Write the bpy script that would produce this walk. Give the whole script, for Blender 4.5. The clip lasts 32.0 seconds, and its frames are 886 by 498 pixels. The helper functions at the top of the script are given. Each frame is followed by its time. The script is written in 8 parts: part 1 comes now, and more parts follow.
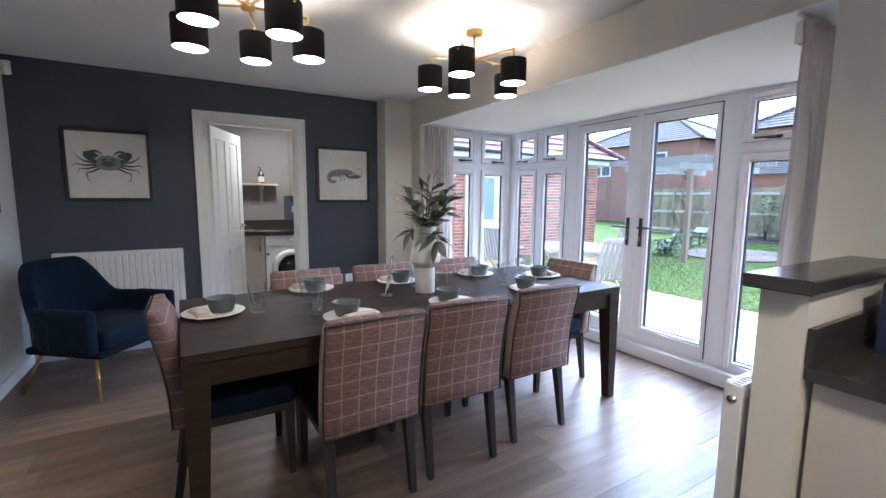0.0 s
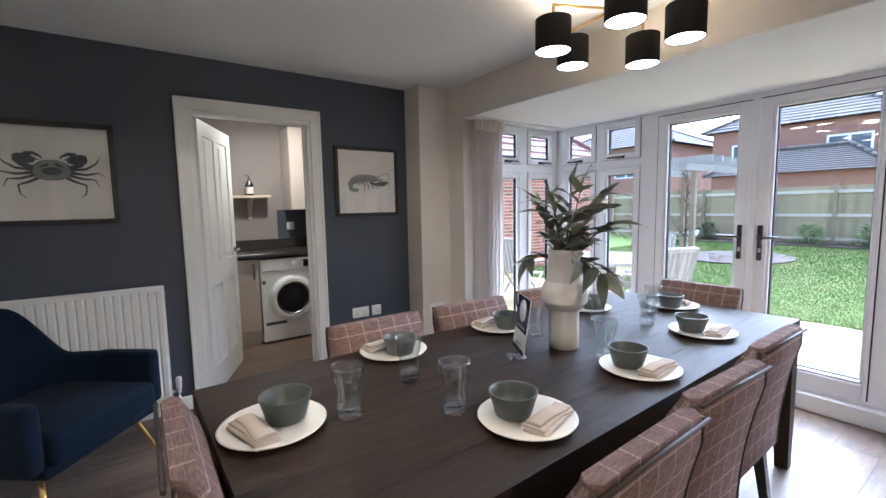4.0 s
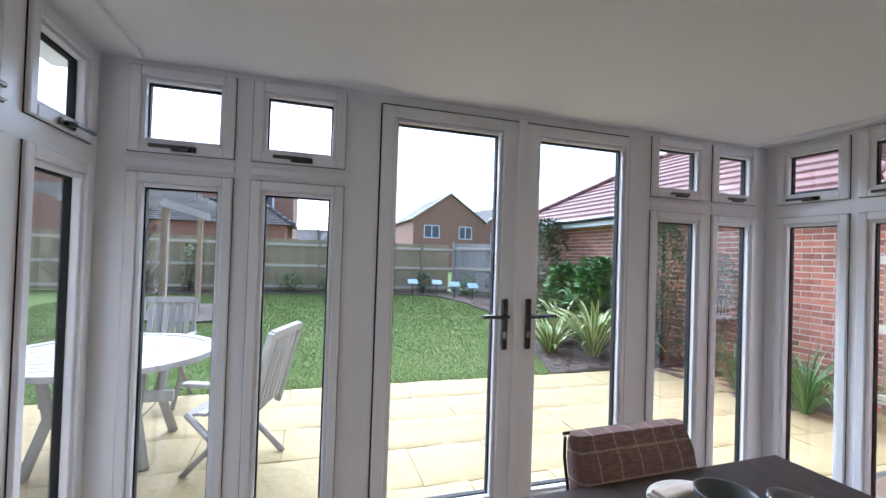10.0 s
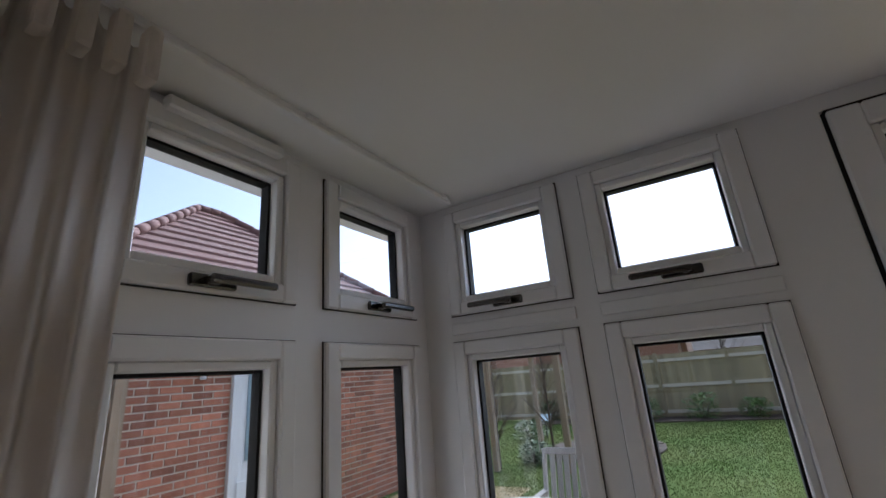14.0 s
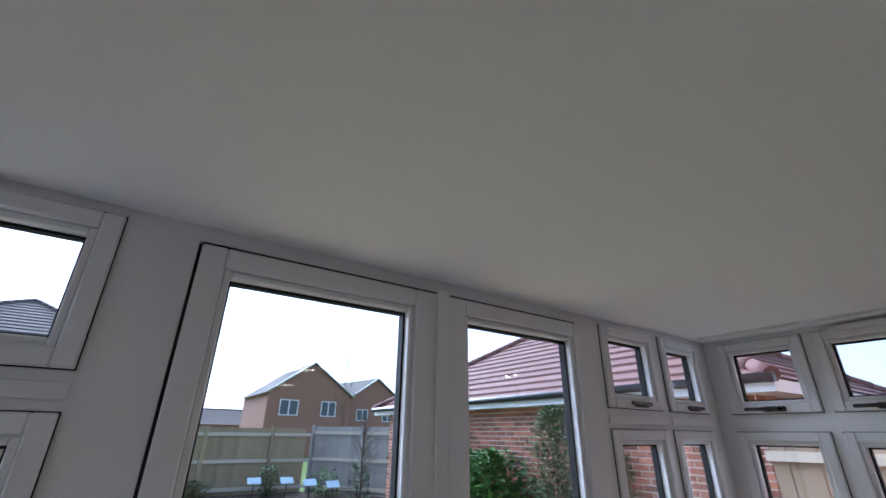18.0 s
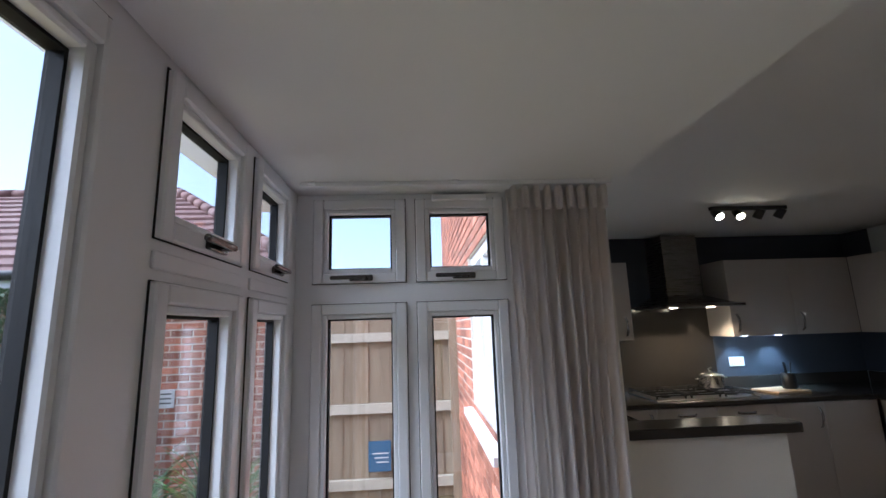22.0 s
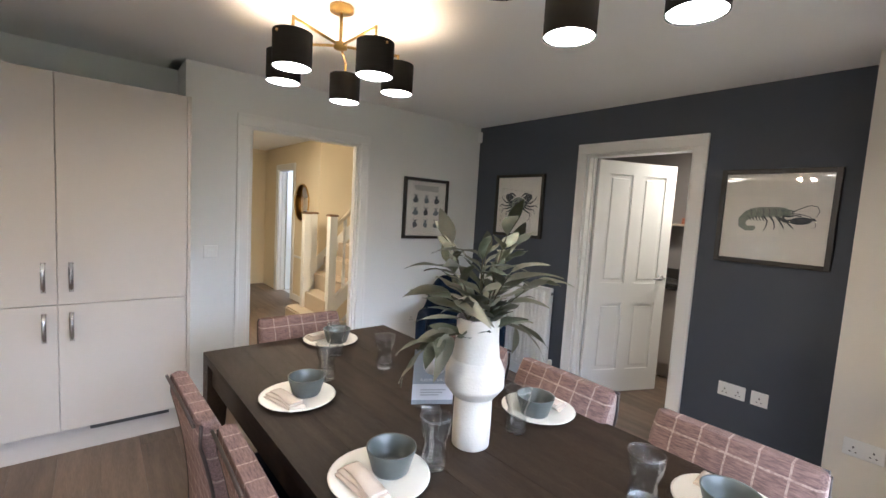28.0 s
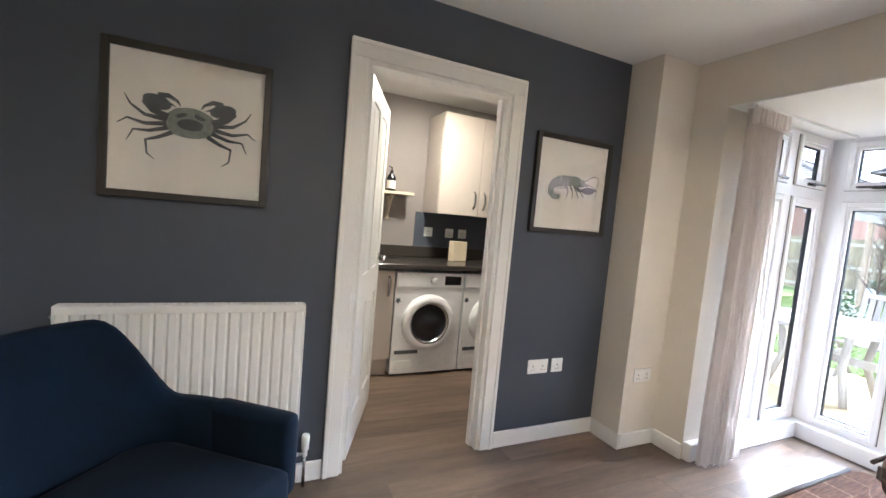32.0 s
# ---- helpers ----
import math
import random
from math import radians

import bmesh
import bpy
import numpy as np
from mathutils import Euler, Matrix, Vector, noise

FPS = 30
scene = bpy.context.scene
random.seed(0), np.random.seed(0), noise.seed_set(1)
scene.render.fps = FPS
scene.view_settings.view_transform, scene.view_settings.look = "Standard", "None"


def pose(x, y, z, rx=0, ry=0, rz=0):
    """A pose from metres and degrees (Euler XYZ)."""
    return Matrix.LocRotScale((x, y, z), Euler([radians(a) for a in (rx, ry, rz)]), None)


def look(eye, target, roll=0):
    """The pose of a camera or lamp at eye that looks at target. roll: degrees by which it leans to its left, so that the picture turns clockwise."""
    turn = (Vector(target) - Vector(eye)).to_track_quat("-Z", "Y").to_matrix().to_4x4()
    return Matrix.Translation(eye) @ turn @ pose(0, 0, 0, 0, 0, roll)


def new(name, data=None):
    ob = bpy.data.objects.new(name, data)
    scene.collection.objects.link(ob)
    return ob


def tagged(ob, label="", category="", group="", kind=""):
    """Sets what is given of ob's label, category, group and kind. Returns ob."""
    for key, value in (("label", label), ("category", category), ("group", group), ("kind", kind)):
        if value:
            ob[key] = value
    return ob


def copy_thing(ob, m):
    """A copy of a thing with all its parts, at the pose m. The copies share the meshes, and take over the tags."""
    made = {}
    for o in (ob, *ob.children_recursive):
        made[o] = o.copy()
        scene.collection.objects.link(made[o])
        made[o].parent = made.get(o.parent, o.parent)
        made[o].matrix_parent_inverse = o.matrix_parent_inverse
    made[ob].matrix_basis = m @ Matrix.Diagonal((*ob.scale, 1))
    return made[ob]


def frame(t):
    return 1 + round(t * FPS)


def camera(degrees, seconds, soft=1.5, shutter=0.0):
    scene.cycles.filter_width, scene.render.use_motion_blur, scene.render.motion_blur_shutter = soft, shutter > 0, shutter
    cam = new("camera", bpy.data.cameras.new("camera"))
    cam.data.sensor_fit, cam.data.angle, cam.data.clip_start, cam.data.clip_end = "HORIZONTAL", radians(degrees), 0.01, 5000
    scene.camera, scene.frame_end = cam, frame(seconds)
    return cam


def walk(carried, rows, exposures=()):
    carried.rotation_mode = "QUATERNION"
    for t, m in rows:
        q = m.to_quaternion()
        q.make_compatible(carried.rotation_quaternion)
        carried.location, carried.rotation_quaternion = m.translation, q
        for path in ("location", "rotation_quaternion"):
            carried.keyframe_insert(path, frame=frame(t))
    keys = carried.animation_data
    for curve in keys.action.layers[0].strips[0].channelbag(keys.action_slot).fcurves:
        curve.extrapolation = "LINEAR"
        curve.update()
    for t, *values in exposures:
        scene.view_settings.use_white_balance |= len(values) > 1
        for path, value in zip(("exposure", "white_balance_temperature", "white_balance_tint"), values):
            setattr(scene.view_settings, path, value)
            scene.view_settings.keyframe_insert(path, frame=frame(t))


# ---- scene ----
cam = camera(92.15, 32.0)
PATH = [
    (0, (0.549, 0.406, 1.328), (1.552, 2.120, 1.088), 0.48),
    (0.5, (0.510, 0.552, 1.312), (1.443, 2.300, 1.037), 0.65),
    (1, (0.439, 0.708, 1.325), (1.331, 2.478, 1.062), 0.81),
    (1.5, (0.420, 0.798, 1.328), (1.237, 2.606, 1.076), 0.44),
    (2, (0.436, 0.953, 1.336), (1.199, 2.788, 1.107), 0.15),
    (2.5, (0.500, 1.123, 1.324), (1.265, 2.956, 1.092), -0.68),
    (4.5, (0.294, 1.668, 1.341), (1.525, 3.233, 1.160), -0.31),
    (5, (0.261, 1.810, 1.341), (1.485, 3.384, 1.182), 0.57),
    (5.5, (0.259, 2.046, 1.353), (1.554, 3.568, 1.260), -1.01),
    (6, (0.231, 2.305, 1.372), (1.836, 3.497, 1.309), 0.50),
    (6.5, (0.207, 2.571, 1.384), (1.936, 3.575, 1.329), 0.55),
    (7, (0.301, 2.887, 1.376), (2.097, 3.767, 1.371), -0.66),
    (7.5, (0.468, 3.194, 1.354), (2.393, 3.738, 1.350), -0.08),
    (8, (0.670, 3.446, 1.341), (2.668, 3.521, 1.305), 0.13),
    (8.5, (0.962, 3.551, 1.347), (2.953, 3.355, 1.351), 1.22),
    (9, (1.285, 3.596, 1.353), (3.254, 3.244, 1.342), 1.27),
    (9.5, (1.657, 3.637, 1.366), (3.573, 3.061, 1.401), 1.18),
    (10, (1.949, 3.650, 1.365), (3.859, 3.058, 1.393), 1.87),
    (10.5, (2.232, 3.610, 1.363), (4.176, 3.142, 1.393), 2.02),
    (11, (2.449, 3.573, 1.353), (4.380, 3.053, 1.343), 1.90),
    (11.5, (2.605, 3.599, 1.379), (4.541, 3.103, 1.446), 1.28),
    (12, (2.672, 3.632, 1.387), (4.670, 3.612, 1.470), 2.02),
    (12.5, (2.694, 3.670, 1.406), (4.646, 4.073, 1.570), 1.11),
    (13, (2.696, 3.684, 1.482), (4.494, 4.502, 1.798), -2.00),
    (13.5, (2.688, 3.695, 1.530), (4.365, 4.660, 2.036), -5.20),
    (15.5, (2.732, 3.594, 1.556), (4.422, 4.355, 2.306), 2.33),
    (16, (2.722, 3.654, 1.603), (4.562, 3.896, 2.349), 1.13),
    (16.5, (2.728, 3.594, 1.607), (4.570, 3.461, 2.374), 2.08),
    (17, (2.718, 3.534, 1.616), (4.473, 2.999, 2.413), 1.73),
    (17.5, (2.714, 3.475, 1.615), (4.340, 2.638, 2.424), 0.78),
    (18, (2.724, 3.420, 1.609), (4.242, 2.392, 2.408), 0.74),
    (18.5, (2.739, 3.345, 1.601), (4.105, 2.103, 2.371), 0.59),
    (19, (2.760, 3.281, 1.595), (4.011, 1.915, 2.349), 0.47),
    (19.5, (2.772, 3.223, 1.588), (3.944, 1.778, 2.321), 0.79),
    (20, (2.854, 3.140, 1.574), (3.941, 1.606, 2.258), 0.06),
    (20.5, (2.992, 3.076, 1.557), (3.849, 1.364, 2.138), 0.12),
    (21, (3.146, 3.048, 1.552), (3.500, 1.127, 1.980), -0.64),
    (21.5, (3.259, 2.902, 1.542), (3.374, 0.948, 1.950), -0.01),
    (22, (3.338, 2.676, 1.545), (3.218, 0.712, 1.903), -1.92),
    (22.5, (3.335, 2.367, 1.521), (2.579, 0.540, 1.818), -2.87),
    (23, (3.256, 2.114, 1.495), (2.017, 0.549, 1.621), -0.69),
    (23.5, (3.113, 1.900, 1.468), (1.561, 0.638, 1.446), 0.39),
    (24, (2.957, 1.770, 1.438), (1.148, 0.930, 1.296), 1.34),
    (24.5, (2.814, 1.617, 1.417), (0.855, 1.255, 1.246), 2.24),
    (26.5, (2.778, 1.405, 1.473), (0.800, 1.521, 1.199), 2.08),
    (27, (2.728, 1.551, 1.479), (0.822, 2.109, 1.239), 2.22),
    (27.5, (2.694, 1.683, 1.472), (0.954, 2.652, 1.292), 2.66),
    (28, (2.644, 1.751, 1.469), (1.103, 3.015, 1.293), 3.46),
    (28.5, (2.413, 1.741, 1.444), (1.209, 3.332, 1.307), 3.86),
    (29, (2.091, 1.754, 1.417), (1.085, 3.482, 1.342), 4.59),
    (29.5, (1.636, 1.867, 1.395), (0.797, 3.682, 1.354), 4.49),
    (30, (1.205, 1.976, 1.373), (0.628, 3.891, 1.354), 4.70),
    (30.5, (0.815, 2.117, 1.356), (0.581, 4.103, 1.344), 4.76),
    (31, (0.519, 2.331, 1.344), (0.667, 4.325, 1.293), 3.92),
    (31.5, (0.303, 2.552, 1.320), (0.864, 4.466, 1.170), 4.73),
    (32, (0.184, 2.827, 1.307), (1.038, 4.629, 1.155), 5.13),
]
EXPOSURES = [
    (0, 3.85, 4700, 10), (1, 3.75, 4750, 10), (2, 3.6, 4850, 10), (5, 3.95, 5000, 10), (6, 3.7, 5050, 10), (8, 3.58, 5200, 10),
    (9, 3.2, 4800, 10), (10, 2.95, 5200, 10), (11, 1.95, 5600, 10), (12, 1.7, 5500, 10), (13, 1.78, 5500, 10), (16, 2.15, 5600, 10),
    (18, 2.45, 5000, 10), (20, 2.25, 5200, 10), (22, 2.3, 5200, 10), (23, 3.0, 5150, 10), (24, 4.03, 5800, 10), (25, 3.9, 5600, 10),
    (27, 4.1, 5100, 10), (28, 4.1, 5250, 10), (29, 3.8, 5300, 10), (30, 4.37, 5050, 10), (31, 4.4, 5050, 10), (32, 4.6, 5300, 10),
]
walk(cam, [(t, look(eye, target, roll)) for t, eye, target, roll in PATH], EXPOSURES)

# ---- world, sun, lamps ----
world = bpy.data.worlds.new("overcast_sky")
scene.world = world
world.use_nodes = True
wn = world.node_tree.nodes
sky = wn.new("ShaderNodeTexSky")
sky.sky_type, sky.sun_disc = "NISHITA", False
sky.sun_elevation, sky.sun_rotation = radians(43), radians(82)
sky.air_density, sky.dust_density, sky.ozone_density, sky.altitude = 1.0, 1.6, 4.0, 0
bright = wn.new("ShaderNodeHueSaturation")
bright.inputs["Saturation"].default_value = 0.6
world.node_tree.links.new(sky.outputs[0], bright.inputs["Color"])
world.node_tree.links.new(bright.outputs[0], wn["Background"].inputs[0])
wn["Background"].inputs[1].default_value = 0.064
sun_data = bpy.data.lights.new("sun", "SUN")
sun_data.energy, sun_data.angle, sun_data.color = 1.75, radians(75), (1.0, 0.99, 0.97)
sun = new("sun", sun_data)
sun.matrix_world = look((14, 4.2, 11.5), (2, 2.6, 0))


def lamp(name, kind, place, target, power, colour, size=0.03, spot=90.0, blend=0.4):
    data = bpy.data.lights.new(name, kind)
    data.energy, data.color = power, colour
    if kind == "AREA":
        data.size = size
    else:
        data.shadow_soft_size = size
    if kind == "SPOT":
        data.spot_size, data.spot_blend = radians(spot), blend
    ob = new(name, data)
    ob.matrix_world = look(place, target)
    return ob


WARM, COOL = (1.0, 0.72, 0.42), (0.66, 0.87, 1.0)

# ---- materials ----
def material(name, colour, rough=0.6, metal=0.0, other=None, scale=8.0, amount=0.5, bump=0.0, bump_scale=60.0,
             stretch=(1, 1, 1), piece=0.0, coat=0.0, sheen=0.0, rough_var=0.08, detail=6.0):
    """A surface with broad and fine variation. other: the second colour; piece: how far pieces differ from one another."""
    m = bpy.data.materials.new(name)
    m.use_nodes = True
    n, l = m.node_tree.nodes, m.node_tree.links
    b = n["Principled BSDF"]
    co = n.new("ShaderNodeTexCoord")
    mp = n.new("ShaderNodeMapping")
    mp.inputs["Scale"].default_value = stretch
    l.new(co.outputs["Object"], mp.inputs["Vector"])
    if piece:
        info = n.new("ShaderNodeObjectInfo")
        geo = n.new("ShaderNodeNewGeometry")
        add = n.new("ShaderNodeMath")
        add.operation = "ADD"
        l.new(info.outputs["Random"], add.inputs[0])
        l.new(geo.outputs["Random Per Island"], add.inputs[1])
        fr = n.new("ShaderNodeMath")
        fr.operation = "FRACT"
        l.new(add.outputs[0], fr.inputs[0])
        off = n.new("ShaderNodeMath")
        off.operation = "MULTIPLY"
        off.inputs[1].default_value = 37.0
        l.new(fr.outputs[0], off.inputs[0])
        l.new(off.outputs[0], mp.inputs["Location"])
    big, fine = n.new("ShaderNodeTexNoise"), n.new("ShaderNodeTexNoise")
    big.inputs["Scale"].default_value, fine.inputs["Scale"].default_value = scale, scale * 9
    big.inputs["Detail"].default_value = detail
    fine.inputs["Detail"].default_value = 3.0
    for t in (big, fine):
        l.new(mp.outputs[0], t.inputs["Vector"])
    mixv = n.new("ShaderNodeMix")
    mixv.inputs[0].default_value = 0.35
    l.new(big.outputs["Fac"], mixv.inputs[2])
    l.new(fine.outputs["Fac"], mixv.inputs[3])
    ramp = n.new("ShaderNodeMapRange")
    ramp.inputs[1].default_value, ramp.inputs[2].default_value = 0.3, 0.7
    l.new(mixv.outputs[0], ramp.inputs[0])
    if other is None:
        other = tuple(c * 0.86 for c in colour)
    mix = n.new("ShaderNodeMix")
    mix.data_type = "RGBA"
    mix.inputs["A"].default_value, mix.inputs["B"].default_value = (*colour, 1), (*other, 1)
    scaled = n.new("ShaderNodeMath")
    scaled.operation = "MULTIPLY"
    scaled.inputs[1].default_value = amount
    l.new(ramp.outputs[0], scaled.inputs[0])
    l.new(scaled.outputs[0], mix.inputs["Factor"])
    out = mix.outputs["Result"]
    if piece:
        hsv = n.new("ShaderNodeHueSaturation")
        mr = n.new("ShaderNodeMapRange")
        mr.inputs[3].default_value, mr.inputs[4].default_value = 1 - piece, 1 + piece
        l.new(fr.outputs[0], mr.inputs[0])
        l.new(mr.outputs[0], hsv.inputs["Value"])
        l.new(out, hsv.inputs["Color"])
        out = hsv.outputs[0]
    l.new(out, b.inputs["Base Color"])
    rr = n.new("ShaderNodeMapRange")
    rr.inputs[3].default_value, rr.inputs[4].default_value = max(0.02, rough - rough_var), min(1.0, rough + rough_var)
    l.new(mixv.outputs[0], rr.inputs[0])
    l.new(rr.outputs[0], b.inputs["Roughness"])
    b.inputs["Metallic"].default_value = metal
    b.inputs["Coat Weight"].default_value = coat
    b.inputs["Sheen Weight"].default_value = sheen
    if bump:
        bt = n.new("ShaderNodeTexNoise")
        bt.inputs["Scale"].default_value, bt.inputs["Detail"].default_value = bump_scale, 4.0
        l.new(mp.outputs[0], bt.inputs["Vector"])
        bp = n.new("ShaderNodeBump")
        bp.inputs["Strength"].default_value, bp.inputs["Distance"].default_value = bump, 0.004
        l.new(bt.outputs["Fac"], bp.inputs["Height"])
        l.new(bp.outputs[0], b.inputs["Normal"])
    return m


def glowing(name, colour, strength):
    m = bpy.data.materials.new(name)
    m.use_nodes = True
    b = m.node_tree.nodes["Principled BSDF"]
    b.inputs["Base Color"].default_value = (*colour, 1)
    b.inputs["Emission Color"].default_value = (*colour, 1)
    b.inputs["Emission Strength"].default_value = strength
    return m


def clear_glass(name, tint=(1, 1, 1), thin=True, gloss=0.045):
    m = bpy.data.materials.new(name)
    m.use_nodes = True
    b = m.node_tree.nodes["Principled BSDF"]
    b.inputs["Base Color"].default_value = (*tint, 1)
    b.inputs["Roughness"].default_value = 0.0
    b.inputs["Transmission Weight"].default_value = 1.0
    b.inputs["IOR"].default_value = 1.0 + 0.02 if thin else 1.45
    if thin:
        n, l = m.node_tree.nodes, m.node_tree.links
        out = n["Material Output"]
        tr, gl, mx, fr = n.new("ShaderNodeBsdfTransparent"), n.new("ShaderNodeBsdfGlossy"), n.new("ShaderNodeMixShader"), n.new("ShaderNodeLayerWeight")
        pw, ma = n.new("ShaderNodeMath"), n.new("ShaderNodeMath")
        pw.operation, ma.operation = "POWER", "MULTIPLY_ADD"
        pw.inputs[1].default_value, ma.inputs[1].default_value, ma.inputs[2].default_value = 4.0 if gloss > 0.1 else 5.0, 0.85, gloss
        l.new(fr.outputs["Facing"], pw.inputs[0])
        l.new(pw.outputs[0], ma.inputs[0])
        tr.inputs[0].default_value = (*tint, 1)
        gl.inputs["Roughness"].default_value = 0.0
        l.new(ma.outputs[0], mx.inputs[0])
        l.new(tr.outputs[0], mx.inputs[1])
        l.new(gl.outputs[0], mx.inputs[2])
        l.new(mx.outputs[0], out.inputs["Surface"])
    return m


WALL = material("cream_emulsion", (0.70, 0.66, 0.585), 0.75, other=(0.66, 0.62, 0.55), scale=1.5, bump=0.08, bump_scale=180)
WHITEWALL = material("white_emulsion", (0.76, 0.76, 0.74), 0.75, other=(0.72, 0.72, 0.70), scale=1.5, bump=0.08, bump_scale=180)
CEIL = material("ceiling_paint", (0.84, 0.84, 0.835), 0.85, other=(0.81, 0.81, 0.805), scale=1.2, bump=0.06, bump_scale=150)
BLUE = material("slate_blue_emulsion", (0.060, 0.071, 0.094), 0.6, other=(0.053, 0.064, 0.085), scale=2.0, bump=0.08, bump_scale=200)
GREIGE = material("taupe_emulsion", (0.25, 0.225, 0.215), 0.7, other=(0.23, 0.205, 0.195), scale=2.0, bump=0.06, bump_scale=200)
GLOSSWHITE = material("white_satin_paint", (0.80, 0.80, 0.78), 0.35, other=(0.76, 0.76, 0.74), scale=3.0)
UPVC = material("white_upvc", (0.84, 0.84, 0.85), 0.32, other=(0.81, 0.81, 0.82), scale=4.0, amount=0.6)
GASKET = material("black_gasket", (0.006, 0.006, 0.007), 0.75)
PANE = clear_glass("window_glass")
GLASS = clear_glass("drinking_glass", (0.965, 0.98, 0.98), gloss=0.105)
CHROME = material("brushed_chrome", (0.62, 0.61, 0.60), 0.25, metal=1.0, other=(0.5, 0.5, 0.5), scale=20)
STEEL = material("brushed_steel", (0.50, 0.48, 0.45), 0.30, metal=1.0, other=(0.42, 0.41, 0.40), scale=6, stretch=(1, 1, 20))
DARKMETAL = material("dark_grey_metal", (0.10, 0.10, 0.10), 0.35, metal=1.0, scale=20)
BRASS = material("brushed_brass", (0.62, 0.40, 0.13), 0.30, metal=1.0, other=(0.5, 0.31, 0.10), scale=15)
CABINET = material("stone_grey_cabinet_door", (0.55, 0.505, 0.46), 0.40, other=(0.52, 0.475, 0.435), scale=2.0, amount=0.6)
WORKTOP = material("dark_speckled_worktop", (0.045, 0.040, 0.035), 0.22, other=(0.036, 0.032, 0.028), scale=170, bump=0.02)
OAKTABLE = material("dark_brown_stained_oak", (0.040, 0.025, 0.015), 0.52, other=(0.016, 0.010, 0.006), scale=3.0, stretch=(1, 12, 12), amount=1.0, bump=0.35, bump_scale=40, piece=0.10)
OAKTABLE.node_tree.nodes["Principled BSDF"].inputs["Specular IOR Level"].default_value = 0.22
BLACKWOOD = material("black_stained_wood", (0.018, 0.016, 0.015), 0.4, other=(0.028, 0.024, 0.02), scale=6, stretch=(8, 8, 1))
NAVYVELVET = material("navy_velvet", (0.0018, 0.006, 0.015), 0.9, other=(0.003, 0.012, 0.03), scale=6, sheen=0.02, amount=1.0)
NAVYVELVET.node_tree.nodes["Principled BSDF"].inputs["Specular IOR Level"].default_value = 0.2
LINEN = material("pale_grey_linen", (0.84, 0.81, 0.79), 0.9, other=(0.78, 0.74, 0.72), scale=12, stretch=(3, 3, 1), bump=0.3, bump_scale=220)
ln = LINEN.node_tree.nodes
glow_through = ln.new("ShaderNodeBsdfTranslucent")
glow_through.inputs["Color"].default_value = (0.80, 0.79, 0.78, 1)
cloth_mix = ln.new("ShaderNodeMixShader")
cloth_mix.inputs[0].default_value = 0.45
cloth_out = [q for q in ln if q.bl_idname == "ShaderNodeOutputMaterial"][0]
LINEN.node_tree.links.new(ln["Principled BSDF"].outputs[0], cloth_mix.inputs[1])
LINEN.node_tree.links.new(glow_through.outputs[0], cloth_mix.inputs[2])
LINEN.node_tree.links.new(cloth_mix.outputs[0], cloth_out.inputs[0])
ln = LINEN.node_tree
lb, lo_ = ln.nodes["Principled BSDF"], ln.nodes["Material Output"]
lt, lm = ln.nodes.new("ShaderNodeBsdfTranslucent"), ln.nodes.new("ShaderNodeMixShader")
lt.inputs[0].default_value, lm.inputs[0].default_value = (0.86, 0.82, 0.79, 1), 0.72
ln.links.new(lb.outputs[0], lm.inputs[1])
ln.links.new(lt.outputs[0], lm.inputs[2])
ln.links.new(lm.outputs[0], lo_.inputs["Surface"])
NAPKIN = material("natural_linen_napkin", (0.52, 0.44, 0.365), 0.9, other=(0.42, 0.35, 0.29), scale=30, bump=0.3, bump_scale=200)
CERAMIC = material("white_stoneware", (0.72, 0.68, 0.61), 0.30, other=(0.66, 0.62, 0.55), scale=10)
VASEWHITE = material("matt_white_ceramic", (0.66, 0.61, 0.54), 0.7, other=(0.60, 0.55, 0.485), scale=30, bump=0.25, bump_scale=160)
BOWL = material("grey_green_glazed_stoneware", (0.085, 0.095, 0.09), 0.34, other=(0.06, 0.066, 0.062), scale=12)
BLACKPLASTIC = material("black_plastic", (0.02, 0.02, 0.02), 0.4)
BLACKGLASS = material("black_oven_glass", (0.012, 0.012, 0.013), 0.06, rough_var=0.02, scale=3)
PAPER = material("off_white_paper", (0.74, 0.72, 0.67), 0.8, other=(0.70, 0.68, 0.63), scale=4)
CARPET = material("beige_carpet", (0.50, 0.42, 0.32), 0.95, other=(0.42, 0.35, 0.27), scale=40, bump=0.6, bump_scale=300)
DARKOAK = material("dark_oak_cap", (0.16, 0.09, 0.045), 0.5, other=(0.11, 0.06, 0.03), scale=6, stretch=(1, 6, 1))
HALLPAINT = material("warm_cream_emulsion", (0.77, 0.68, 0.50), 0.75, other=(0.73, 0.64, 0.47), scale=1.5)


# ---- building helpers ----
def grid_box(bm, x0, y0, z0, x1, y1, z1, bevel=0.0, seg=1):
    """Adds one box to bm."""
    xs, ys, zs = sorted((x0, x1)), sorted((y0, y1)), sorted((z0, z1))
    v = [bm.verts.new((x, y, z)) for z in zs for y in ys for x in xs]
    fs = [bm.faces.new([v[i] for i in q]) for q in ((0, 2, 3, 1), (4, 5, 7, 6), (0, 1, 5, 4), (2, 6, 7, 3), (0, 4, 6, 2), (1, 3, 7, 5))]
    if bevel:
        edges = list({e for f in fs for e in f.edges})
        bmesh.ops.bevel(bm, geom=edges, offset=bevel, segments=seg, affect="EDGES", profile=0.6)
    return bm


def boxes(*specs, bevel=0.0, seg=1):
    bm = bmesh.new()
    for s in specs:
        grid_box(bm, *s, bevel=bevel, seg=seg)
    return bm


